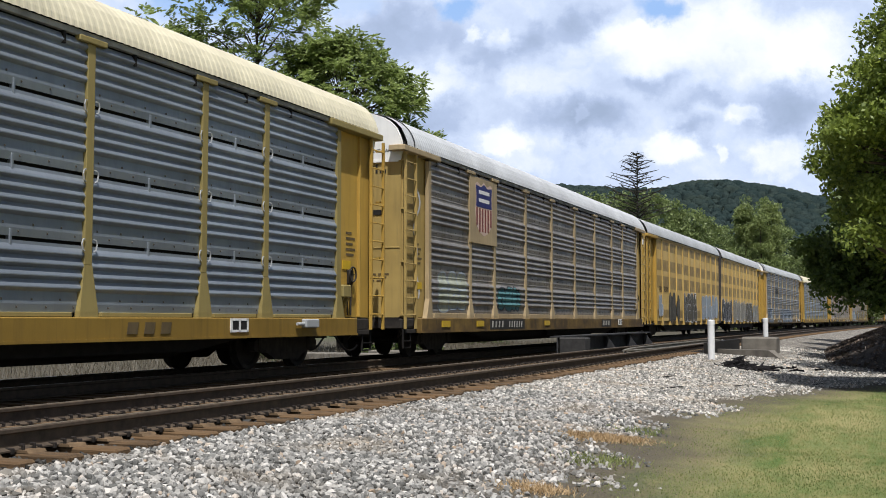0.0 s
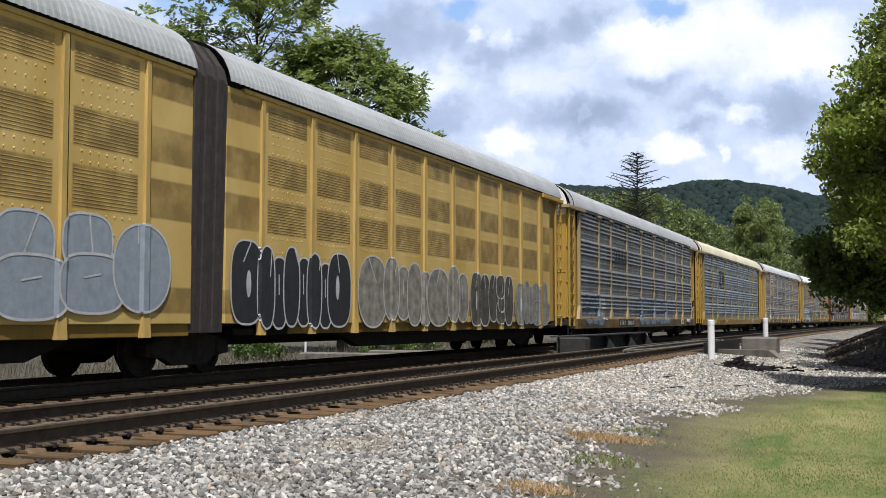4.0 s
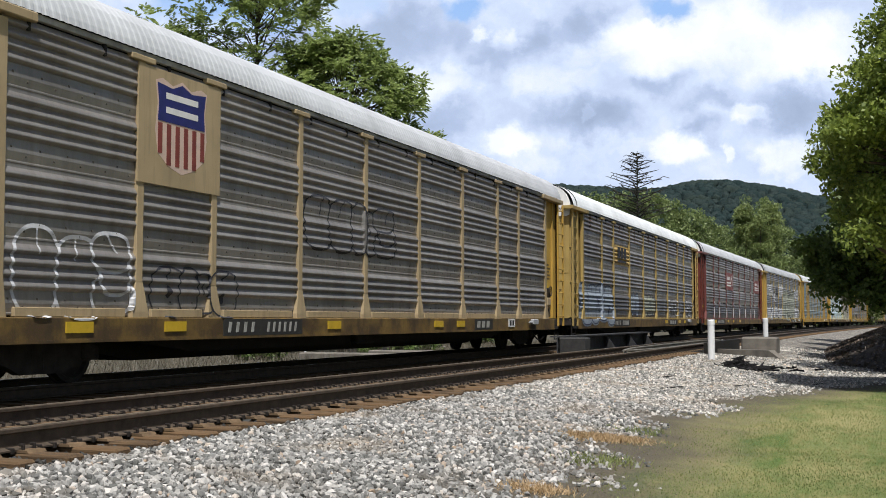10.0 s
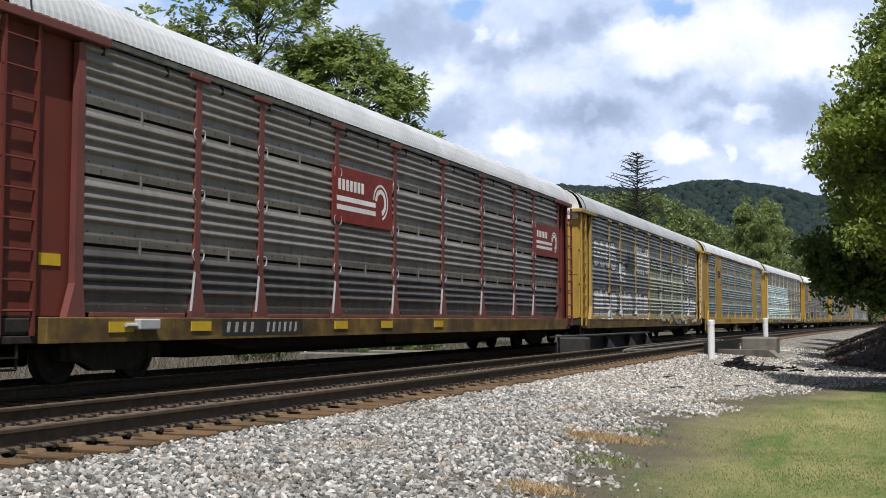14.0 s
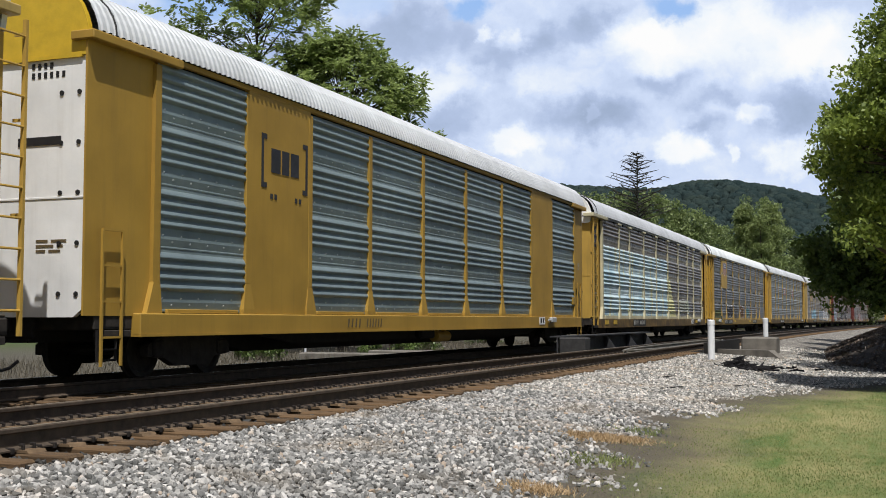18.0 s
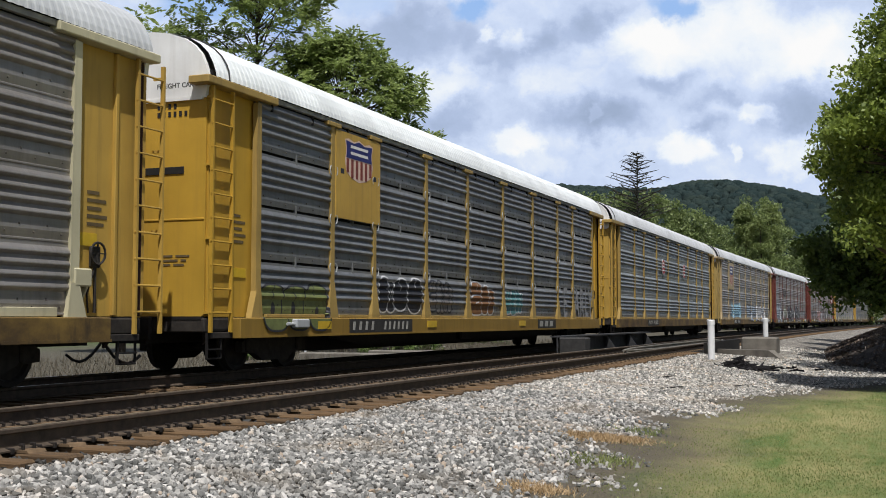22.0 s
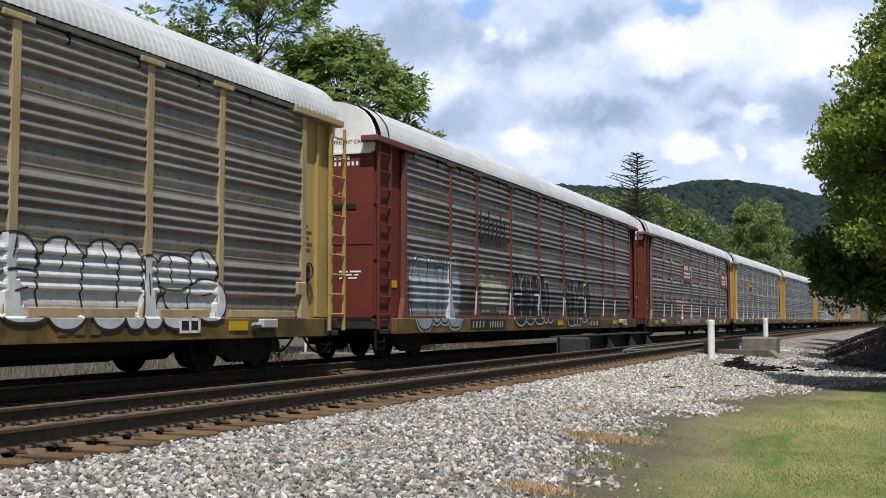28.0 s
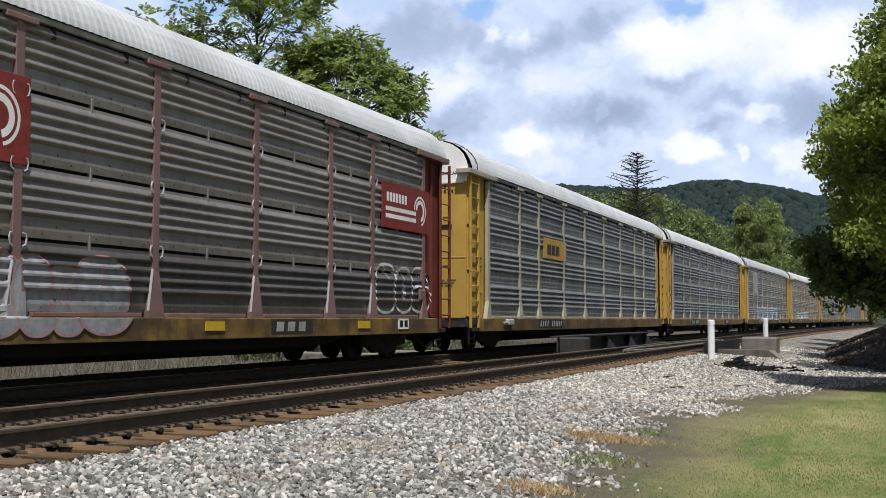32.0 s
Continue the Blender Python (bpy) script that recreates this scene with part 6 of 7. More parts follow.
DRY = foliage("dry_grass", (0.06, 0.05, 0.032), (0.17, 0.145, 0.105), 0.15)
BURNT = foliage("withered_grass", (0.36, 0.24, 0.12), (0.54, 0.39, 0.22), 0.2)


def pick_lawn(rng):
    y = 5.0 + 27.0 * rng.random() ** 1.5
    l = rng.uniform(3.4, 3.4 + 0.36 * y + 1.0)
    d = l - grass_edge(y) + 0.8 * noise.noise(Vector((l * 0.8, y * 0.8, 9.0)))
    if d < 0.15 or (d < 1.5 and rng.random() > d / 1.5):
        return None
    return (NEAR_RAIL_X + bend(y) + l, y, ground_z(l, y) + swell(l, y) - 0.006)


WITHER = (3.33, 12.12)


def pick_withered(rng):
    if rng.random() < 0.8:
        l = rng.normal(WITHER[0], 0.22)
        y = rng.normal(WITHER[1] + 0.35 * (l - WITHER[0]), 0.15)
    else:
        l, y = rng.normal(3.68, 0.13), rng.normal(8.6, 0.12)
    return (NEAR_RAIL_X + bend(y) + l, y, ground_z(l, y) + swell(l, y) - 0.006)


def pick_tuft(rng):
    k = rng.integers(0, 3)
    y, l = ((10.45, 3.66), (13.17, 3.56), (10.6, 3.8))[k]
    y, l = rng.normal(y, 0.16), rng.normal(l, 0.16)
    return (NEAR_RAIL_X + bend(y) + l, y, ground_z(l, y) + swell(l, y) - 0.006)


def pick_far_verge(rng):
    y = rng.uniform(10, 75)
    l = rng.uniform(-24, -10.5)
    return (NEAR_RAIL_X + bend(y) + l, y, ground_z(l, y) - 0.02)


# ------------------------------------------------------------------ tracks
RAIL_SECTION = [(-0.075, 0.0), (0.075, 0.0), (0.075, 0.012), (0.012, 0.03), (0.010, 0.125), (0.036, 0.14), (0.036, 0.165), (0.026, 0.175), (-0.026, 0.175), (-0.036, 0.165), (-0.036, 0.14), (-0.010, 0.125), (-0.012, 0.03), (-0.075, 0.012)]


def rail(track, x0, ztop, y0, y1):
    ys = np.arange(y0, y1 + 0.1, 2.0)
    k = len(RAIL_SECTION)
    vs = [(x0 + bend(y) + a, y, ztop - 0.175 + b) for y in ys for a, b in RAIL_SECTION]
    side, top = [], []
    for r in range(len(ys) - 1):
        for i in range(k):
            j = (i + 1) % k
            (top if i == 7 else side).append((r * k + i, r * k + j, (r + 1) * k + j, (r + 1) * k + i))
    m = bpy.data.meshes.new("rail")
    m.from_pydata(vs, [], side + top)
    m.materials.append(RAIL_SIDE)
    m.materials.append(RAIL_TOP)
    m.polygons.foreach_set("material_index", [0] * len(side) + [1] * len(top))
    ob = new("rail", m)
    ob.parent = track
    return tagged(ob, "rusty steel rail with a polished head")


def guard_rail(track, cx, ztop, side):
    """Inner rail that leads over the bridge; the pair is drawn together to a point before it."""
    ys = [31.8, 33.0, 34.4, 36.0] + [38.0 + 2.0 * i for i in range(6)] + [49.5, 51.0]
    off = [0.05, 0.22, 0.40, 0.46] + [0.46] * 6 + [0.3, 0.06]
    k = len(RAIL_SECTION)
    vs = [(cx + bend(y) + side * o + a, y, ztop - 0.19 + b) for y, o in zip(ys, off) for a, b in RAIL_SECTION]
    fs = [(r * k + i, r * k + (i + 1) % k, (r + 1) * k + (i + 1) % k, (r + 1) * k + i) for r in range(len(ys) - 1) for i in range(k)]
    fs += [tuple(range(k)), tuple(range((len(ys) - 1) * k, len(ys) * k))]
    m = bpy.data.meshes.new("guard_rail")
    m.from_pydata(vs, [], fs)
    m.materials.append(GUARD)
    ob = new("guard_rail", m)
    ob.parent = track
    return tagged(ob, "pale weathered guard rail")


GUARD = plain("guard_rail_steel", (0.20, 0.185, 0.155), 0.6, 0.2, 0.3)
CREOSOTE = plain("tie_creosote", (0.018, 0.015, 0.012), 0.9)


def build_tracks():
    for kind, cx, ztop in (("near", NEAR_RAIL_X - GAUGE / 2, NEAR_Z), ("loaded", TRAIN_X, TRAIN_Z)):
        tr = tagged(new("railway_track"), "two rusty rails on worn brown wooden ties", "railway track", kind="structure")
        for s in (-1, 1):
            rail(tr, cx + s * GAUGE / 2, ztop, -40, 330)
        if kind == "near":
            for s in (-1, 1):
                guard_rail(tr, cx, ztop, s)
        tie = Mesh().cbox(-1.30, 1.30, -0.10, 0.10, -0.20, -0.012, 0.018).mesh("tie", TIE)
        tie_bridge = Mesh().cbox(-1.30, 1.02, -0.10, 0.10, -0.20, -0.012, 0.018).mesh("tie", CREOSOTE)
        pm, sp = Mesh(), Mesh()
        for s in (-1, 1):
            x = s * GAUGE / 2
            pm.prism([(x - 0.19, -0.012), (x + 0.19, -0.012), (x + 0.17, 0.010), (x - 0.17, 0.010)], "y", -0.10, 0.10)
            for dx in (-0.10, 0.10):
                for dy in (-0.06, 0.06):
                    sp.cbox(x + dx - 0.012, x + dx + 0.012, dy - 0.012, dy + 0.012, 0.0, 0.045, 0.004)
                    sp.cbox(x + dx * 0.86 - 0.022, x + dx * 0.86 + 0.022, dy - 0.016, dy + 0.016, 0.035, 0.055, 0.004)
        plate = pm.mesh("tie_plate", PLATE)
        spike = sp.mesh("spike", SPIKE)
        anchor = Mesh()
        for s in (-1, 1):
            for dy in (-0.15, 0.15):
                anchor.cbox(s * GAUGE / 2 - 0.09, s * GAUGE / 2 + 0.09, dy - 0.018, dy + 0.018, -0.02, 0.03, 0.006)
        anchor = anchor.mesh("rail_anchor", SPIKE)
        rng = random.Random(11)
        rest = Mesh()
        i = 0
        y = 0.0
        while y < 240:
            zb = ztop - 0.175
            if kind == "near" and 3.5 < y < 62:
                m = Matrix.Translation((cx + bend(y) + rng.uniform(-0.07, 0.07), y, zb)) @ Matrix.Rotation(-bend_angle(y) + rng.uniform(-0.02, 0.02), 4, "Z")
                for nm, data in (("tie", tie if not 36.8 < y < 45 else tie_bridge), ("tie_plate", plate), ("spike", spike), ("rail_anchor", anchor)):
                    ob = new(nm, data)
                    ob.parent = tr
                    ob.matrix_basis = m if nm == "tie" else Matrix.Translation((cx + bend(y), y, zb))
            else:
                rest.cbox(cx + bend(y) - 1.3, cx + bend(y) + 1.3, y - 0.115, y + 0.115, zb - 0.2, zb - 0.012, 0.012)
            y += 0.47
        part("tie", rest, TIE, tr)


def build_bridge():
    br = tagged(new("bridge_girder"), "low dark steel plate girder with triangular stiffeners", "bridge", kind="structure")
    x = -9.1
    b = Mesh()
    n = 8
    for i in range(n):
        y0, y1 = BR0 + (BR1 - BR0) * i / n, BR0 + (BR1 - BR0) * (i + 1) / n
        xa, xb = x + bend(y0), x + bend(y1)
        b.add([(xa - 0.02, y0, -1.2), (xb - 0.02, y1, -1.2), (xb - 0.02, y1, 0.5), (xa - 0.02, y0, 0.5), (xa + 0.02, y0, -1.2), (xb + 0.02, y1, -1.2), (xb + 0.02, y1, 0.5), (xa + 0.02, y0, 0.5)],
              [(0, 1, 2, 3), (4, 7, 6, 5), (0, 4, 5, 1), (2, 6, 7, 3), (0, 3, 7, 4), (1, 5, 6, 2)])
    part("web", b, GIRDER, br)
    b = Mesh()
    for i in range(n):
        y0, y1 = BR0 + (BR1 - BR0) * i / n, BR0 + (BR1 - BR0) * (i + 1) / n
        xa, xb = x + bend(y0), x + bend(y1)
        b.add([(xa - 0.22, y0, 0.5), (xa + 0.22, y0, 0.5), (xb + 0.22, y1, 0.5), (xb - 0.22, y1, 0.5), (xa - 0.22, y0, 0.54), (xa + 0.22, y0, 0.54), (xb + 0.22, y1, 0.54), (xb - 0.22, y1, 0.54)],
              [(0, 3, 2, 1), (4, 5, 6, 7), (0, 1, 5, 4), (1, 2, 6, 5), (2, 3, 7, 6), (3, 0, 4, 7)])
    part("top_flange", b, GIRDER, br)
    for y in (32.6, 33.8, 37.2, 40.6, 43.6):
        xa = x + bend(y)
        b = Mesh()
        b.prism([(xa + 0.02, 0.5), (xa + 0.12, 0.5), (xa + 0.62, -0.2), (xa + 0.62, -0.6), (xa + 0.02, -0.6)], "y", y - 0.02, y + 0.02)
        part("stiffener", b, GIRDER, br)
    b = Mesh()
    b.cbox(x - 0.25, x + 0.5, BR0 - 0.1, BR0 + 0.5, -0.4, 0.5, 0.03)
    part("end_block", b, PLAIN_STEEL, br, "grey steel end block")
    # concrete works on the viewer's side
    ab = tagged(new("bridge_abutment"), "weathered concrete abutment and low wing wall", "abutment", kind="structure")
    b = Mesh()
    b.prism([(-6.2, 38.3), (-4.25, 37.2), (-4.1, 37.5), (-6.1, 38.7)], "z", -0.6, 0.05)
    part("wing_wall", b, CONCRETE, ab)
    b = Mesh()
    b.add([(-4.25, 37.2, -0.6), (-4.1, 37.5, -0.6), (-3.75, 37.25, -0.6), (-3.85, 36.95, -0.6), (-4.25, 37.2, 0.05), (-4.1, 37.5, 0.05), (-3.75, 37.25, -0.22), (-3.85, 36.95, -0.22)], [(0, 1, 2, 3), (4, 5, 6, 7), (0, 1, 5, 4), (1, 2, 6, 5), (2, 3, 7, 6), (3, 0, 4, 7)])
    part("wing_end", b, CONCRETE, ab)
    b = Mesh()
    b.cbox(-5.6, -4.42, 41.0, 42.2, -0.8, 0.40, 0.05)
    part("end_block", b, CONCRETE, ab)
    for y in (37.2, 43.0):
        b = Mesh()
        b.cbox(-21.0, -6.3 if y > 40 else -4.7, y, y + 0.8, -2.6, -0.26 if y > 40 else -0.2, 0.04)
        part("abutment_wall", b, CONCRETE, ab)
    for k, xx in enumerate((NEAR_RAIL_X - GAUGE - 0.1, NEAR_RAIL_X + 0.1, TRAIN_X - 0.8, TRAIN_X + 0.8)):
        b = Mesh()
        b.cbox(xx + 0.36 - 0.2, xx + 0.36 + 0.2, 37.3, 43.8, -1.0, -0.24 if k < 2 else -0.42, 0.02)
        part("deck_beam", b, GIRDER, ab)


def build_deck_girder():
    g = tagged(new("deck_girder"), "black steel girder carrying the empty track", "girder", kind="structure")
    n = 5
    for i in range(n):
        y0, y1 = 36.0 + 8.0 * i / n, 36.0 + 8.0 * (i + 1) / n
        xa, xb = NEAR_RAIL_X + 0.78 + bend(y0), NEAR_RAIL_X + 0.78 + bend(y1)
        b = Mesh().add([(xa, y0, -1.2), (xa + 0.12, y0, -1.2), (xb + 0.12, y1, -1.2), (xb, y1, -1.2), (xa, y0, 0.30), (xa + 0.12, y0, 0.30), (xb + 0.12, y1, 0.30), (xb, y1, 0.30)],
                       [(0, 3, 2, 1), (4, 5, 6, 7), (0, 1, 5, 4), (1, 2, 6, 5), (2, 3, 7, 6), (3, 0, 4, 7)])
        part("girder_plate", b, STEEL, g)


PLAIN_STEEL = plain("grey_steel", (0.045, 0.043, 0.042), 0.7, 0.1, 0.3)


def build_posts():
    for x, y, r, z0, z1 in ((-5.2, 32.2, 0.095, -0.35, 1.005), (-5.1, 43.9, 0.095, -0.35, 1.07)):
        p = tagged(new("marker_post"), "white plastic pipe post with a cap", "post", group="white marker posts")
        b = Mesh().tube((x, y, z0), (x, y, z1 - 0.1), r, n=20)
        part("pipe", b, PVC, p, smooth=False)
        b = Mesh().tube((x, y, z1 - 0.14), (x, y, z1 - 0.02), r + 0.008, n=20).tube((x, y, z1 - 0.02), (x, y, z1), r + 0.008, r * 0.8, n=20)
        part("cap", b, PVC, p)


def build_brush():
    rng = random.Random(4)
    heap = tagged(new("brush_heap"), "heap of charred black twigs on the gravel", "brush heap")
    cx, cy = -4.02, 28.9
    for i in range(290):
        a = rng.uniform(0, 2 * math.pi)
        r = abs(rng.gauss(0, 0.38))
        x, y = cx + r * math.cos(a) * 1.5, cy + r * math.sin(a) * 0.9
        z = -0.20 + rng.uniform(0, 0.07) + max(0, 0.26 - r) * rng.uniform(0, 1.0)
        d = Vector((rng.gauss(0, 1), rng.gauss(0, 1), rng.gauss(0, 0.16))).normalized() * rng.uniform(0.12, 0.34)
        part("twig", Mesh().tube((x, y, z), (x + d.x, y + d.y, max(-0.22, z + d.z)), 0.036, 0.014, 4), TWIG, heap)
    for k, (x, y, l) in enumerate(((-4.0, 19.5, 0.5), (-4.6, 22.6, 0.35), (-3.2, 22.5, 0.3), (-2.0, 25.5, 0.3))):
        s = Mesh().tube((0, 0, 0), (l * 0.6, l * 0.8, 0.02), 0.014, 0.006, 5)
        ob = new("stick", s.mesh("stick", TWIG))
        ob.location = (x, y, ground_z(x - NEAR_RAIL_X - bend(y), y) + 0.03)
        tagged(ob, "dark dry stick lying on the gravel", "stick", group="sticks on the gravel")


# ------------------------------------------------------------------ trees
def leaf_cloud(centres, radii, per, size, rng, flat=0.75, droop=0.0):
    """Vertices and faces of many small pointed leaves round clump centres."""
    c = np.repeat(np.array(centres), per, axis=0)
    r = np.repeat(np.array(radii), per)
    n = len(c)
    d = rng.normal(size=(n, 3))
    d /= np.linalg.norm(d, axis=1, keepdims=True)
    rad = r * rng.uniform(0.25, 1.0, n) ** 0.6
    p = c + d * rad[:, None] * np.array([1, 1, flat])
    ax = rng.normal(size=(n, 3)) + d * 0.6
    ax[:, 2] -= droop
    ax /= np.linalg.norm(ax, axis=1, keepdims=True)
    sd = np.cross(ax, rng.normal(size=(n, 3)) + np.array([0, 0, 1.2]))
    sd /= np.linalg.norm(sd, axis=1, keepdims=True) + 1e-9
    ln = rng.uniform(size * 0.6, size * 1.3, n)[:, None]
    wd = ln * rng.uniform(0.2, 0.36, n)[:, None]
    v = np.stack([p - ax * ln * 0.5, p + sd * wd, p + ax * ln * 0.5, p - sd * wd], 1).reshape(-1, 3)
    f = np.arange(4 * n).reshape(-1, 4)
    return v, f


def spray_cloud(centres, radii, per, size, rng):
    """Feathered leaves: each a drooping stalk with pairs of narrow leaflets, fanned out from clump centres."""
    c = np.repeat(np.array(centres), per, axis=0)
    r = np.repeat(np.array(radii), per)
    n = len(c)
    a = rng.uniform(0, 2 * np.pi, n)
    out = np.stack([np.cos(a), np.sin(a), rng.uniform(-0.7, 1.1, n)], 1)
    start = c + out * (r * rng.uniform(0.1, 0.8, n))[:, None] * np.array([1, 1, 0.7])
    side = np.stack([-np.sin(a), np.cos(a), rng.uniform(-0.3, 0.3, n)], 1)
    ln = rng.uniform(0.6, 1.1, n) * size
    vs = []
    for k in range(7):
        t = (k + 1) / 7
        p = start + out * (ln * t)[:, None]
        p[:, 2] -= ln * t * t * 0.35
        for s in ((-1, 1) if k < 6 else (0,)):
            d = out * 0.45 + side * s
            d[:, 2] -= 0.15
            d = d / np.linalg.norm(d, axis=1, keepdims=True)
            w = np.cross(d, np.array([0, 0, 1.0])) + rng.normal(0, 0.75, (n, 3))
            w = w / np.linalg.norm(w, axis=1, keepdims=True)
            L = (size * 0.58 * rng.uniform(0.8, 1.2, n))[:, None]
            vs.append(np.stack([p, p + d * L * 0.5 + w * L * 0.23, p + d * L, p + d * L * 0.5 - w * L * 0.23], 1))
    v = np.concatenate(vs).reshape(-1, 3)
    return v, np.arange(len(v)).reshape(-1, 4)


def tree(name, label, base, height, spread, mat, seed, trunk=0.3, clumps=90, per=220, leaf=0.3, low=0.3, shape=None, crad=(0.7, 1.3), trunk_mat=None, group="", feathered=False):
    """A tree with a tapered trunk, limbs that fork, and a crown of leaf clumps at the ends of the limbs."""
    rng = np.random.default_rng(seed)
    bx, by, bz = base
    th = tagged(new(name), label, "tree", group=group)
    th.location = base
    wood = Mesh()
    pts = [Vector((0, 0, 0))]
    for i in range(6):
        pts.append(Vector((rng.normal(0, 0.012) * height, rng.normal(0, 0.012) * height, height * 0.82 * (i + 1) / 6)))
    for i in range(6):
        wood.tube(pts[i], pts[i + 1], trunk * (1 - i / 6.5), trunk * (1 - (i + 1) / 6.5), 8, False)
    cen, rad = [], []
    for k in range(clumps):
        t = rng.uniform(0, 1)
        a = rng.uniform(0, 2 * np.pi)
        prof = shape(t) if shape else math.sin(math.pi * (0.12 + 0.82 * t)) ** 0.7
        r = spread * prof * rng.uniform(0.35, 1.0) ** 0.6
        z = height * (low + (1 - low) * t) * rng.uniform(0.96, 1.03)
        c = (r * math.cos(a), r * math.sin(a), z)
        cen.append(c)
        rad.append(rng.uniform(*crad))
        if k % 3 == 0:
            s = min(0.92, max(0.15, (z - r * 0.55) / (height * 0.82)))
            i = min(5, int(s * 6))
            st = pts[i].lerp(pts[i + 1], s * 6 - i)
            midp = st.lerp(Vector(c), 0.5) + Vector((0, 0, rng.uniform(0, 0.06) * height))
            w = trunk * (1 - s) * 0.5 + 0.02
            wood.tube(st, midp, w, w * 0.6, 5, False)
            wood.tube(midp, Vector(c), w * 0.6, 0.012, 5, False)
    part("trunk", wood, trunk_mat or BARK, th)
    v, f = (spray_cloud if feathered else leaf_cloud)(cen, rad, per, leaf, rng)
    m = bpy.data.meshes.new("crown")
    m.from_pydata(v.tolist(), [], f.tolist())
    m.materials.append(mat)
    part("crown", m, mat, th)
    return th


LEAF_WALNUT = foliage("leaf_walnut", (0.10, 0.15, 0.042), (0.35, 0.42, 0.14), 0.45)
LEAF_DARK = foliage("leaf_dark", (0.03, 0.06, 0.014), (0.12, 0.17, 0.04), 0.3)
LEAF_MAPLE = foliage("leaf_maple", (0.055, 0.10, 0.02), (0.32, 0.38, 0.082), 0.42)
LEAF_LIME = foliage("leaf_lime", (0.13, 0.17, 0.058), (0.245, 0.295, 0.105), 0.4)
LEAF_MID = foliage("leaf_mid", (0.10, 0.14, 0.055), (0.255, 0.31, 0.115), 0.42)


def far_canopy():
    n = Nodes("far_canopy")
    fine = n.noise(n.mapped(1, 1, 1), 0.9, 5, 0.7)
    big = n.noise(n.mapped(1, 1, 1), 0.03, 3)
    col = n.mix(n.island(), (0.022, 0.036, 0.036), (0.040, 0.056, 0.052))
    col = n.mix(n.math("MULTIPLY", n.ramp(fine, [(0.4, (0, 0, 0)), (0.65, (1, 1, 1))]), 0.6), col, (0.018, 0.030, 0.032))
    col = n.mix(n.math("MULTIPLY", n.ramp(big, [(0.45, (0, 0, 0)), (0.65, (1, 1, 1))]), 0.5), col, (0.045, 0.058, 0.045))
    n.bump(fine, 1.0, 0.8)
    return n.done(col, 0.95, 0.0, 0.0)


LEAF_FAR = far_canopy()
NEEDLE = plain("dead_branch", (0.035, 0.032, 0.024), 0.9)


def view_point(x, y, dist):
    """A point dist metres away along the direction (x, y) on a grid 1568 units wide across the view."""
    f = 784 / math.tan(radians(42.21) / 2)
    m = look(EYE, AIM)
    v = (m.to_3x3() @ Vector(((x - 784) / f, (441 - y) / f, -1))).normalized()
    return Vector(EYE) + v * dist


MAPLE = (1.1, 25.0, -0.5)


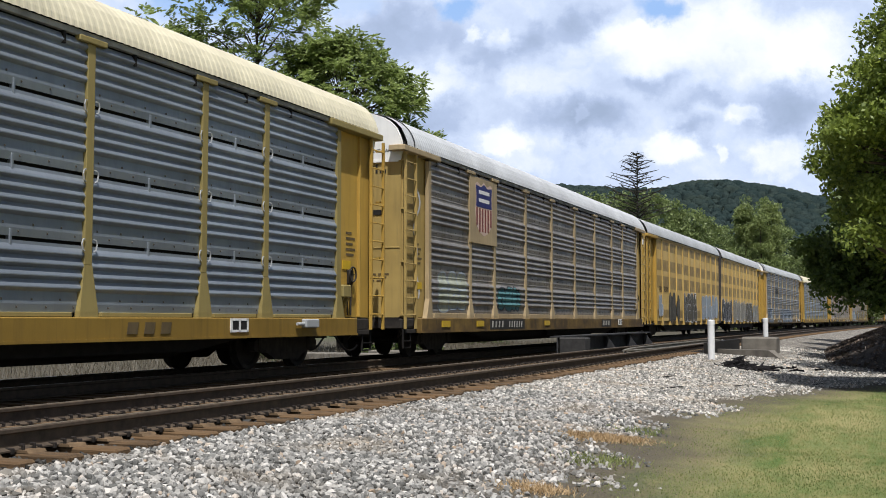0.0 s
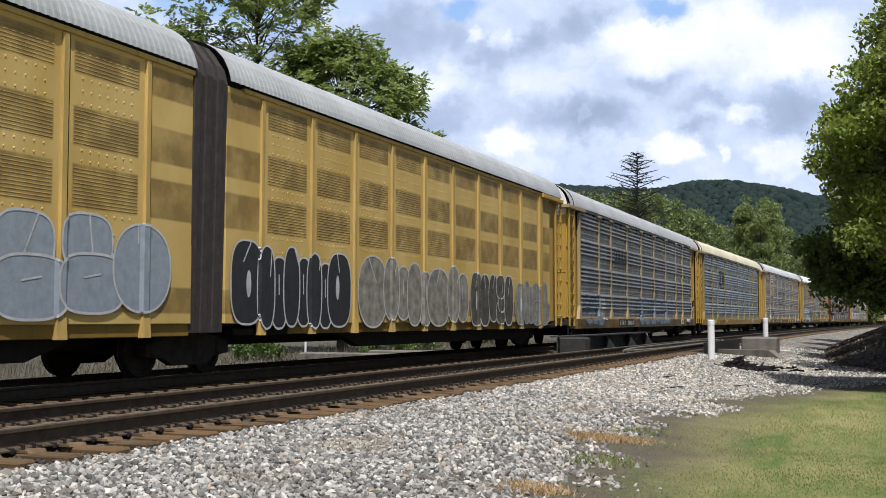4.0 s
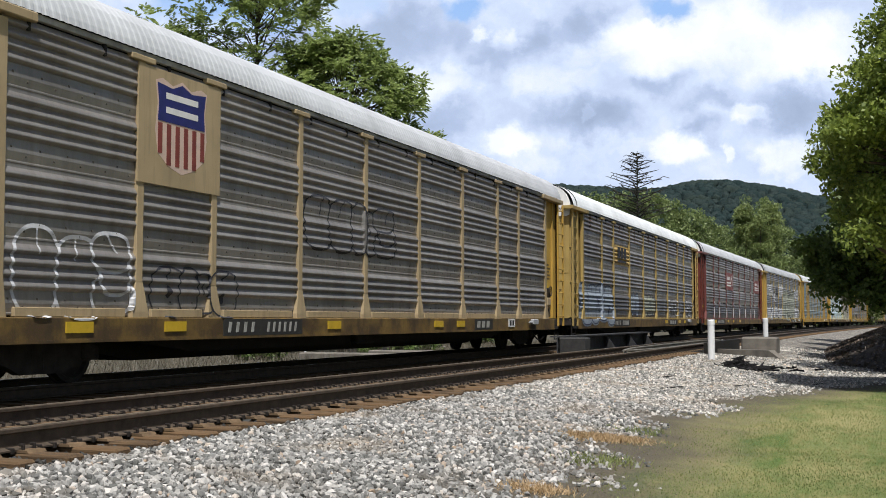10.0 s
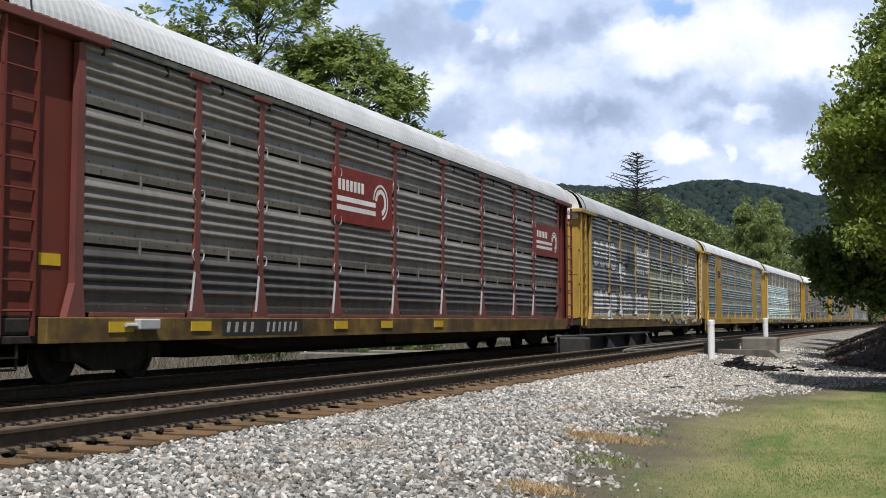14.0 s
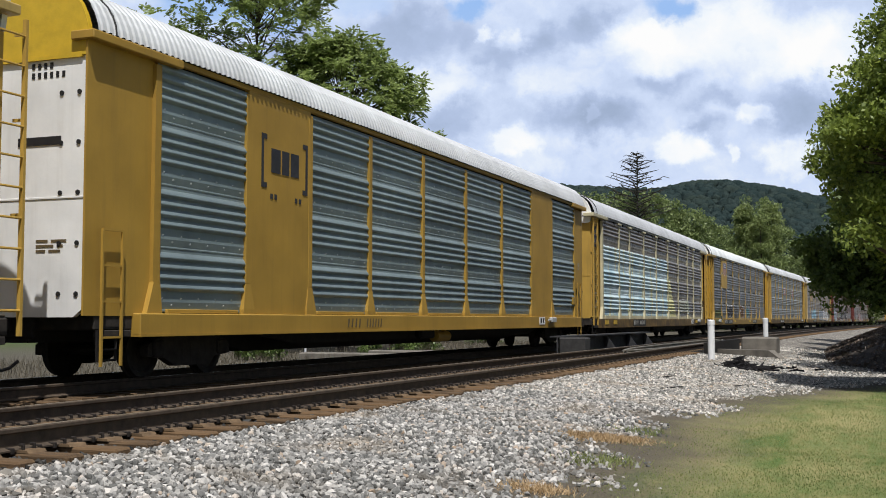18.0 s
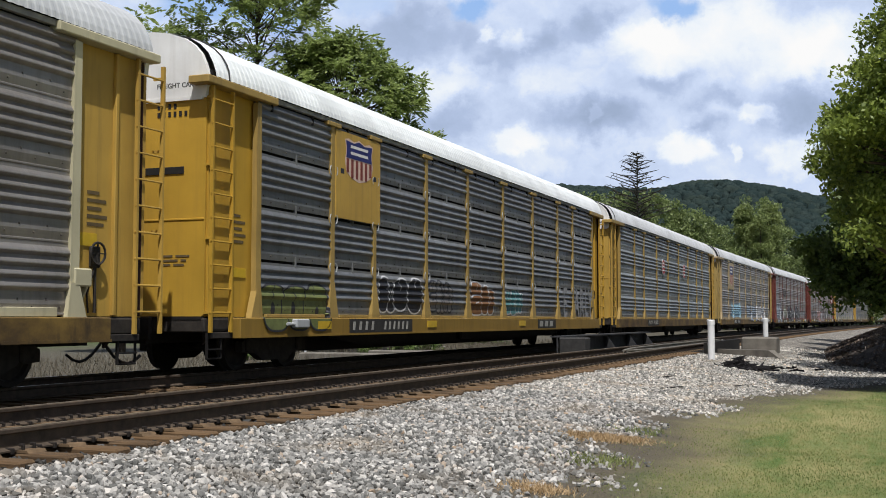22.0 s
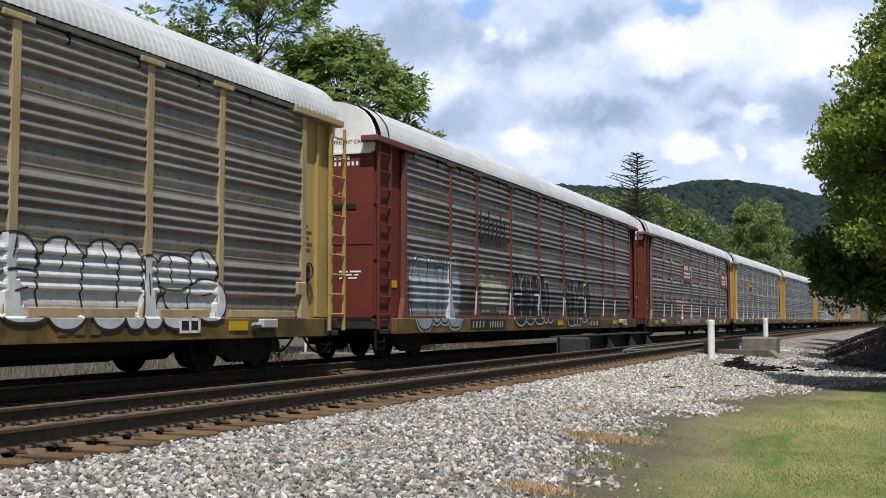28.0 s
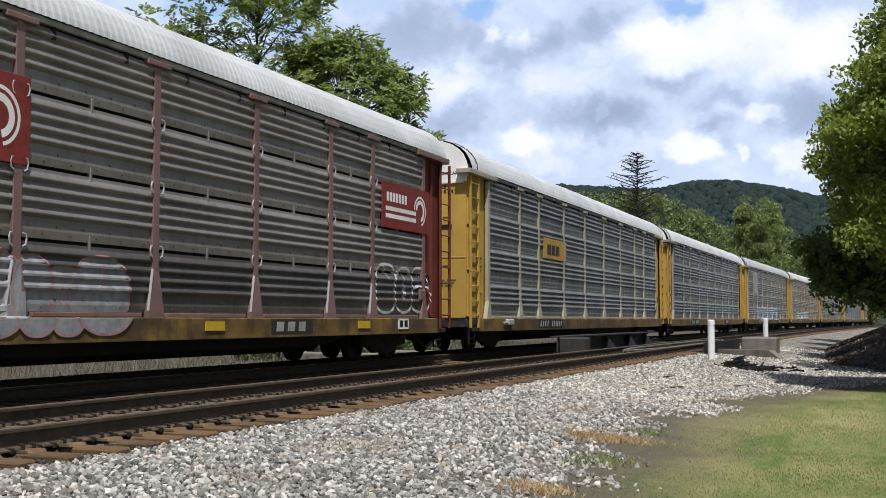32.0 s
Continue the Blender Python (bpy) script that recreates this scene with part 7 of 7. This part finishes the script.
def build_trees():
    # the two tall trees behind the train
    p = view_point(446, 567, 60)
    tree("walnut_tree", "tall airy green walnut tree behind the train", (p.x, p.y, -0.7), 22.5, 5.0, LEAF_WALNUT, 1, 0.34, 300, 17, 0.40, 0.36, crad=(0.35, 0.9), feathered=True)
    p = view_point(606, 567, 57)
    tree("walnut_tree", "broad green walnut tree with drooping leaf sprays", (p.x, p.y, -0.7), 15.6, 5.0, LEAF_WALNUT, 2, 0.3, 520, 18, 0.38, 0.25, crad=(0.35, 0.85), feathered=True)
    p = view_point(215, 567, 62)
    tree("walnut_tree", "green tree partly hidden by the train", (p.x, p.y, -0.7), 17.4, 3.2, LEAF_WALNUT, 3, 0.25, 80, 15, 0.6, 0.3, feathered=True)
    p = view_point(790, 567, 80)
    tree("tree", "small green tree behind the train", (p.x, p.y, -0.7), 12.5, 1.6, LEAF_MID, 5, 0.2, 30, 140, 0.3, 0.3)
    # the tree that overhangs from the viewer's side
    maple = tree("maple_tree", "dense green tree overhanging the line", MAPLE, 10.6, 3.15, LEAF_MAPLE, 7, 0.22, 450, 320, 0.115, 0.25, crad=(0.25, 0.62), shape=lambda t: (0.72 + 1.0 * t if t < 0.28 else max(0.1, 1.0 - 0.95 * (t - 0.28) / 0.72)))
    # this row's shade is painted in, with LEAF_DARK for its leaves
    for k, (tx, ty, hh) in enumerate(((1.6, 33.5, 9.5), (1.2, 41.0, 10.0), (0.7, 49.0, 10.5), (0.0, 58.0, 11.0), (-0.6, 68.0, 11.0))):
        tree("maple_tree", "leafy tree, shade in its leaf colour, in the row beside the line", (tx, ty, -0.5), hh, 3.4, LEAF_DARK, 20 + k, 0.22, 190, 95, 0.28, 0.26, crad=(0.5, 0.9), group="shaded row of trees")
    # low boughs that hang before the bend, crown shade put into their colour
    rng = np.random.default_rng(5)
    wood, cen, rad = Mesh(), [], []
    for x, y, d, k in ((1455, 462, 27.5, 9), (1440, 440, 27.2, 7), (1470, 500, 27.0, 7), (1490, 470, 26.6, 8), (1520, 480, 26.4, 9), (1548, 500, 26.0, 9), (1562, 460, 26.0, 9), (1515, 445, 27.0, 8), (1478, 440, 26.8, 8), (1500, 505, 26.4, 6), (1535, 455, 26.2, 9), (1560, 530, 25.6, 8)):
        tip = view_point(x, y, d) - Vector(MAPLE)
        root = Vector((0.0, 0.0, max(2.2, tip.z + 0.3)))
        wood.tube(root, root.lerp(tip, 0.5) + Vector((0, 0, 0.25)), 0.05, 0.03, 5, False)
        wood.tube(root.lerp(tip, 0.5) + Vector((0, 0, 0.25)), tip, 0.03, 0.008, 5, False)
        for q in range(k):
            cen.append(tuple(tip + Vector((rng.normal(0, 0.18), rng.normal(0, 0.25), rng.normal(0, 0.13)))))
            rad.append(rng.uniform(0.2, 0.42))
    part("bough", wood, BARK, maple)
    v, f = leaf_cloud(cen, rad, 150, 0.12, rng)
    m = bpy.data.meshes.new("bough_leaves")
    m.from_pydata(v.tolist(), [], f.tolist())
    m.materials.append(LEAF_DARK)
    part("bough_leaves", m, LEAF_DARK, maple, "leaves with shade in their dark colour")
    # shrubs beyond the train
    for i, (x, d, h, s) in enumerate(((455, 46, 0.8, 1.0), (690, 52, 1.6, 1.6), (740, 56, 1.6, 1.6), (860, 75, 2.0, 2.4))):
        p = view_point(x, 567, d)
        tree("shrub", "green shrub on the verge beyond the train", (p.x, p.y, -0.75), h, s, LEAF_DARK, 60 + i, 0.04, 24, 120, 0.16, 0.05, crad=(0.25, 0.45), group="shrubs on the far verge")
    # wooded line along the bend
    rng = random.Random(3)
    spots = [(1030, 352, 150), (1062, 350, 150), (1095, 346, 155), (1130, 346, 150), (1165, 352, 160), (1198, 365, 165), (1230, 378, 175), (1258, 392, 185), (1285, 405, 195), (1325, 358, 230), (1362, 350, 235),
             (1392, 400, 215), (1418, 430, 200), (1445, 440, 180), (1000, 362, 150), (965, 372, 140), (925, 385, 130), (1480, 420, 200), (1540, 400, 210), (1330, 430, 200), (1365, 435, 195), (1300, 425, 190)]
    for i, (x, y, d) in enumerate(spots):
        p = view_point(x, 567, d)
        top = view_point(x, y, d).z
        tree("tree", "leafy green tree in the wooded line along the bend", (p.x, p.y, -0.8), top + 0.8, rng.uniform(2.6, 3.6), LEAF_MID, 100 + i, 0.3, 90, 95, 0.43, 0.05, crad=(0.9, 1.5), group="trees along the bend")
    for x, y, d in ((1322, 362, 150), (1362, 352, 152), (1345, 380, 148)):
        p = view_point(x, 567, d)
        tree("tree", "pale yellow-green tree standing before the hill", (p.x, p.y, -0.8), view_point(x, y, d).z + 0.8, 1.6, LEAF_LIME, 300 + x, 0.25, 90, 140, 0.32, 0.1, crad=(0.6, 1.1), group="pale trees before the hill")
    # bare conifer
    p = view_point(1128, 567, 146)
    zt = view_point(1128, 264, 146).z
    th = tagged(new("conifer"), "sparse half-dead conifer standing above the woods", "tree")
    th.location = (p.x, p.y, -0.8)
    w = Mesh()
    w.tube((0, 0, 0), (0.2, 0, zt + 0.8), 0.3, 0.03, 7)
    r = random.Random(6)
    for i in range(70):
        t = i / 69
        z = zt + 0.4 - t * 8.8
        ln = 0.5 + 4.6 * t ** 0.6 * r.uniform(0.6, 1.1)
        a = i * 2.4 + r.uniform(-0.4, 0.4)
        e = Vector((math.cos(a) * ln, math.sin(a) * ln, z + r.uniform(0.12, 0.42) * ln))
        w.tube((0.15, 0, z), e, 0.09, 0.045, 4, False)
        for k in range(9):
            q = Vector((0.15, 0, z)).lerp(e, 0.2 + 0.1 * k)
            w.tube(q, q + Vector((r.gauss(0, 0.35), r.gauss(0, 0.35), r.uniform(-0.3, 0.12))), 0.05, 0.02, 3, False)
    part("trunk", w, NEEDLE, th)


def build_hills():
    """Far wooded ridge: a rounded hill sheet carrying many tree crowns."""
    rng = np.random.default_rng(21)
    crest_x = [700, 900, 985, 1050, 1100, 1170, 1215, 1255, 1300, 1345, 1400, 1440, 1520, 1600, 1700, 1900]
    crest_y = [428, 368, 338, 343, 346, 346, 336, 332, 333, 339, 348, 357, 370, 395, 420, 470]
    verts, cen, rad = [], [], []
    cols = np.linspace(640, 1900, 90)
    rows = np.linspace(0, 1, 14)
    for t in rows:
        dist = 420 + 480 * t
        for x in cols:
            cy = np.interp(x, crest_x, crest_y)
            top = view_point(x, cy + 8, 900).z
            p = view_point(x, 567, dist)
            z = -1.0 + (top + 1.0) * math.sin(t * math.pi / 2) ** 1.3
            verts.append((p.x, p.y, z))
    k = len(cols)
    faces = [(r * k + c, r * k + c + 1, (r + 1) * k + c + 1, (r + 1) * k + c) for r in range(13) for c in range(k - 1)]
    hill = raw_object("wooded_hill", verts, faces, FAR_SOIL, True)
    tagged(hill, "distant wooded hill under the sky", "hill", kind="structure")
    va = np.array(verts).reshape(14, k, 3)
    for i in range(6800):
        r, c = rng.uniform(0.5, 13), rng.uniform(15, k - 10)
        a, b = int(min(r, 12)), int(c)
        q = va[a, b] * (1 - (r - a)) * (1 - (c - b)) + va[a + 1, b] * (r - a) * (1 - (c - b)) + va[a, b + 1] * (1 - (r - a)) * (c - b) + va[a + 1, b + 1] * (r - a) * (c - b)
        s = rng.uniform(1.8, 4.4)
        cen.append((q[0], q[1], q[2] + s * 0.35))
        rad.append(s)
    rings = [(1.0, -0.35), (0.95, 0.2), (0.62, 0.72), (0.0, 0.98)]
    v, f = [], []
    for c, s in zip(cen, rad):
        base = len(v)
        turn = rng.uniform(0, 6.28)
        for rr, zz in rings[:3]:
            for q in range(7):
                g = rng.uniform(0.55, 1.3)
                v.append((c[0] + s * rr * g * math.cos(turn + q * 0.8976), c[1] + s * rr * g * math.sin(turn + q * 0.8976), c[2] + s * (zz + rng.uniform(-0.22, 0.22))))
        v.append((c[0], c[1], c[2] + s * 0.98))
        for q in range(7):
            p = (q + 1) % 7
            f += [(base + q, base + p, base + 7 + p, base + 7 + q), (base + 7 + q, base + 7 + p, base + 14 + p, base + 14 + q), (base + 14 + q, base + 14 + p, base + 21)]
    v, f = np.array(v), f
    m = bpy.data.meshes.new("far_woods")
    m.from_pydata(v.tolist(), [], f)
    m.polygons.foreach_set("use_smooth", [True] * len(m.polygons))
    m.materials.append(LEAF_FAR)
    tagged(new("far_woods", m), "dark green forest covering the distant hill", "forest", kind="stuff")


FAR_SOIL = plain("forest_floor", (0.02, 0.032, 0.018), 0.95, 0.0, 0.3, 0.1)


# ------------------------------------------------------------------ sky
def sky_material():
    n = Nodes("cloudy_sky")
    n.t.nodes.remove(n.bsdf)
    uv = n.t.nodes.new("ShaderNodeUVMap").outputs[0]
    sep = n.t.nodes.new("ShaderNodeSeparateXYZ")
    n.link(uv, sep.inputs[0])
    def warped(scale, amount, detail):
        warp = n.t.nodes.new("ShaderNodeTexNoise")
        warp.inputs["Scale"].default_value = scale
        warp.inputs["Detail"].default_value = detail
        warp.inputs["Roughness"].default_value = 0.6
        n.link(uv, warp.inputs["Vector"])
        off = n.t.nodes.new("ShaderNodeVectorMath")
        off.operation = "SUBTRACT"
        n.link(warp.outputs["Color"], off.inputs[0])
        off.inputs[1].default_value = (0.5, 0.5, 0.5)
        wv = n.t.nodes.new("ShaderNodeVectorMath")
        wv.operation = "MULTIPLY_ADD"
        n.link(off.outputs[0], wv.inputs[0])
        wv.inputs[1].default_value = (amount, amount * 0.8, 0.0)
        n.link(uv, wv.inputs[2])
        return wv.outputs[0]
    soft_uv, lumpy_uv = warped(11.0, 0.13, 8.0), warped(30.0, 0.055, 8.0)

    def blob(q, cx, cy, rx, ry, edge):
        sv = n.t.nodes.new("ShaderNodeVectorMath")
        sv.operation = "SUBTRACT"
        n.link(q, sv.inputs[0])
        sv.inputs[1].default_value = (cx, cy, 0)
        dv = n.t.nodes.new("ShaderNodeVectorMath")
        dv.operation = "DIVIDE"
        n.link(sv.outputs[0], dv.inputs[0])
        dv.inputs[1].default_value = (rx, ry, 1)
        ln = n.t.nodes.new("ShaderNodeVectorMath")
        ln.operation = "LENGTH"
        n.link(dv.outputs[0], ln.inputs[0])
        mr = n.t.nodes.new("ShaderNodeMapRange")
        mr.interpolation_type = "SMOOTHSTEP"
        n.link(ln.outputs["Value"], mr.inputs["Value"])
        mr.inputs["From Min"].default_value, mr.inputs["From Max"].default_value = 1.15, edge
        return mr.outputs[0]

    def total(q, edge, items):
        acc = None
        for *e, k in items:
            t = n.math("MULTIPLY", blob(q, *e, edge), k)
            acc = t if acc is None else n.math("ADD", acc, t)
        return acc
    # openings of blue, sunlit heads and grey undersides (u, v across the backdrop)
    blue = total(lumpy_uv, 0.3, [(0.525, 0.008, 0.035, 0.018, 1.0), (0.757, 0.010, 0.045, 0.020, 1.0), (0.31, 0.02, 0.06, 0.03, 0.7), (0.23, 0.0, 0.08, 0.04, 0.9), (0.41, 0.004, 0.05, 0.02, 0.5), (1.2, 0.05, 0.15, 0.06, 0.9)])
    grey = total(soft_uv, 0.1, [(0.47, 0.040, 0.085, 0.045, 0.40), (0.565, 0.070, 0.045, 0.040, 0.34), (0.615, 0.050, 0.045, 0.036, 0.36), (0.665, 0.022, 0.034, 0.028, 0.34), (0.665, 0.139, 0.090, 0.026, 0.42), (0.747, 0.094, 0.050, 0.018, 0.30), (0.80, 0.155, 0.036, 0.024, 0.34), (0.815, 0.116, 0.048, 0.016, 0.26), (0.915, 0.122, 0.062, 0.040, 0.46), (0.505, 0.138, 0.044, 0.036, 0.34), (0.36, 0.06, 0.08, 0.05, 0.30)])
    white = total(soft_uv, 0.2, [(0.725, 0.050, 0.065, 0.036, 0.26), (0.84, 0.042, 0.11, 0.052, 0.32), (0.925, 0.055, 0.06, 0.055, 0.30), (0.51, 0.093, 0.055, 0.026, 0.20), (0.62, 0.10, 0.06, 0.02, 0.14), (0.60, 0.19, 0.06, 0.02, 0.14)])
    heads = total(lumpy_uv, 0.55, [(0.543, 0.040, 0.015, 0.011, 0.28), (0.580, 0.050, 0.020, 0.016, 0.20), (0.726, 0.042, 0.034, 0.020, 0.16), (0.85, 0.126, 0.024, 0.015, 0.26), (0.578, 0.160, 0.034, 0.020, 0.28), (0.77, 0.166, 0.036, 0.022, 0.30), (0.89, 0.176, 0.036, 0.028, 0.24), (0.825, 0.168, 0.009, 0.013, 0.22), (0.668, 0.128, 0.011, 0.009, 0.20)])
    big = n.noise(n.mapped(1, 1.5, 1, coord=soft_uv), 7.0, 6, 0.55)
    fine = n.noise(n.mapped(1, 1.3, 1, coord=lumpy_uv), 22.0, 6, 0.55)
    lum = n.math("ADD", 0.58, n.math("SUBTRACT", n.math("ADD", white, heads), grey))
    lum = n.math("ADD", lum, n.math("ADD", n.math("MULTIPLY", n.math("SUBTRACT", big, 0.5), 0.60), n.math("MULTIPLY", n.math("SUBTRACT", fine, 0.5), 0.42)))
    cloud = n.ramp(lum, [(0.1, (0.36, 0.45, 0.63)), (0.35, (0.46, 0.56, 0.78)), (0.58, (0.64, 0.745, 0.96)), (0.80, (0.88, 0.935, 1.0)), (0.97, (1.0, 1.0, 1.0))])
    sky = n.ramp(n.math("MULTIPLY", sep.outputs[1], 3.0), [(0.0, (0.33, 0.53, 0.90)), (0.6, (0.50, 0.64, 0.92)), (1.0, (0.62, 0.73, 0.95))])
    clear = n.ramp(n.math("ADD", blue, n.math("MULTIPLY", n.math("SUBTRACT", fine, 0.5), 0.5)), [(0.2, (0, 0, 0)), (1.1, (1, 1, 1))])
    col = n.mix(clear, cloud, sky)
    em = n.t.nodes.new("ShaderNodeEmission")
    n.link(col, em.inputs[0])
    em.inputs[1].default_value = 1.06
    n.link(em.outputs[0], n.out.inputs[0])
    return n.mat


def build_sky():
    """A stretch of cloudy sky far behind everything, drifting slowly."""
    vs, uvs = [], []
    cols, rows = 48, 24
    for j in range(rows + 1):
        for i in range(cols + 1):
            x, y = -500 + 2700 * i / cols, -500 + 1130 * j / rows
            vs.append(tuple(view_point(x, y, 3600) - Vector(EYE)))
            uvs.append((x / 1568, y / 1568))
    faces = [(r * (cols + 1) + c, r * (cols + 1) + c + 1, (r + 1) * (cols + 1) + c + 1, (r + 1) * (cols + 1) + c) for r in range(rows) for c in range(cols)]
    ob = raw_object("sky_backdrop", vs, faces, sky_material(), True)
    uv = ob.data.uv_layers.new(name="UVMap")
    for lp in ob.data.loops:
        uv.data[lp.index].uv = uvs[lp.vertex_index]
    return tagged(ob, "blue summer sky with drifting white and grey clouds", "sky", kind="structure")


def build_bank():
    """Low earth bank under the trees, their shade put into its soil colour."""
    vs, fs = [], []
    n = 40
    prof = [(0.0, -0.62), (0.8, -0.46), (1.6, -0.2), (2.6, 0.2), (3.6, 0.55), (5.0, 0.85), (8.0, 1.0), (10.0, 0.5), (12.0, -0.55)]
    for i in range(n + 1):
        y = 31.0 + 75.0 * i / n
        x = float(np.interp(y, [31, 34, 37.8, 50, 92, 110], [-0.4, -2.4, -3.6, -4.7, -5.7, -5.8]))
        k = min(1.0, i / 4.0, (n - i) / 10.0)
        for a, z in prof:
            g = noise.noise(Vector((a * 0.8, y * 0.5, 2.0))) * 0.25
            vs.append((x + a + g, y + g, -0.5 + (z + 0.5) * k * (1 + g * 0.6)))
    m = len(prof)
    for r in range(n):
        for c in range(m - 1):
            fs.append((r * m + c, r * m + c + 1, (r + 1) * m + c + 1, (r + 1) * m + c))
    tagged(raw_object("earth_bank", vs, fs, BANK, True), "leaf-strewn earth bank, tree shade in its dark colour", "bank", kind="structure")
    rng = np.random.default_rng(31)
    grid = np.array(vs).reshape(n + 1, m, 3)
    r, c = rng.uniform(0, n * 0.6, 14000), rng.uniform(-0.0, 5.9, 14000)
    i, j = r.astype(int), c.astype(int)
    fr, fc = (r - i)[:, None], (c - j)[:, None]
    p = (grid[i, j] * (1 - fr) + grid[i + 1, j] * fr) * (1 - fc) + (grid[i, j + 1] * (1 - fr) + grid[i + 1, j + 1] * fr) * fc
    p[:, 2] += rng.uniform(0.01, 0.06, len(p))
    a, b = rng.normal(0, 1, (2, len(p), 3))
    a[:, 2] *= 0.5
    a, b = (q / np.linalg.norm(q, axis=1, keepdims=True) * rng.uniform(0.03, 0.10, (len(p), 1)) for q in (a, b))
    v = np.stack([p - a, p + b * 0.5, p + a, p - b * 0.5], 1).reshape(-1, 3)
    tagged(raw_object("leaf_litter", v.tolist(), np.arange(len(v)).reshape(-1, 4).tolist(), LITTER), "dead brown leaves strewn over the bank", "leaf litter", kind="stuff")


LITTER = foliage("dead_leaf", (0.02, 0.015, 0.012), (0.16, 0.12, 0.09), 0.1)
# brown soil, darkened to hold the shade of the trees
BANK = plain("bank_soil_shaded", (0.03, 0.022, 0.017), 0.95, 0.0, 0.6, 3.0)


def build_far_verge():
    p = view_point(541, 567, 46)
    b = Mesh().tube((p.x, p.y, -0.8), (p.x, p.y, 0.15), 0.045, n=10)
    tagged(new("marker_post", b.mesh("marker_post", PVC)), "small white post on the far verge", "post")
    a, c = view_point(600, 567, 50), view_point(790, 567, 66)
    d = (c - a)
    b = Mesh()
    b.add([(a.x, a.y, -0.75), (c.x, c.y, -0.75), (c.x, c.y, -0.55), (a.x, a.y, -0.55), (a.x - 0.3, a.y + 0.6, -0.75), (c.x - 0.3, c.y + 0.6, -0.75), (c.x - 0.3, c.y + 0.6, -0.55), (a.x - 0.3, a.y + 0.6, -0.55)],
          [(0, 1, 2, 3), (4, 7, 6, 5), (3, 2, 6, 7), (0, 4, 5, 1), (0, 3, 7, 4), (1, 5, 6, 2)])
    tagged(new("kerb", b.mesh("kerb", PVC_DULL)), "pale concrete kerb beyond the train", "kerb", kind="structure")


PVC_DULL = plain("pale_concrete", (0.5, 0.5, 0.48), 0.8)


build_ground()
build_tracks()
build_bridge()
build_deck_girder()
build_posts()
build_brush()
build_far_verge()
build_bank()
build_trees()
build_hills()
SKY = build_sky()
build_train()
scatter_stones("ballast", ballast_near(1, 0.052, -0.004), (0.018, 0.030), 1, "loose grey and white crushed stone ballast")
scatter_stones("ballast", ballast_near(9, 0.056, 0.014), (0.020, 0.036), 2, "loose grey and white crushed stone ballast", round_shape=True)
scatter_stones("ballast", ballast_far(7, 52000), (0.017, 0.037), 7, "loose grey and white crushed stone ballast", STONE_PALE)
scatter_stones("ballast", track_bed(2, 17000), (0.015, 0.034), 2, "very dark crushed stone between the ties", STONE_DARK)
blades("lawn", 160000, pick_lawn, (0.012, 0.034), (0.003, 0.006), GRASS, 3, "short dry green lawn")
blades("withered_grass", 5200, pick_withered, (0.03, 0.08), (0.004, 0.007), BURNT, 4, "patch of withered orange grass on gravel", 0.8)
blades("weeds", 700, pick_tuft, (0.04, 0.11), (0.005, 0.009), GRASS, 5, "small green weeds on the gravel", 0.6)
blades("dry_grass", 16000, pick_far_verge, (0.15, 0.55), (0.006, 0.014), DRY, 6, "tall dry grass on the far verge", 0.4)

motions()
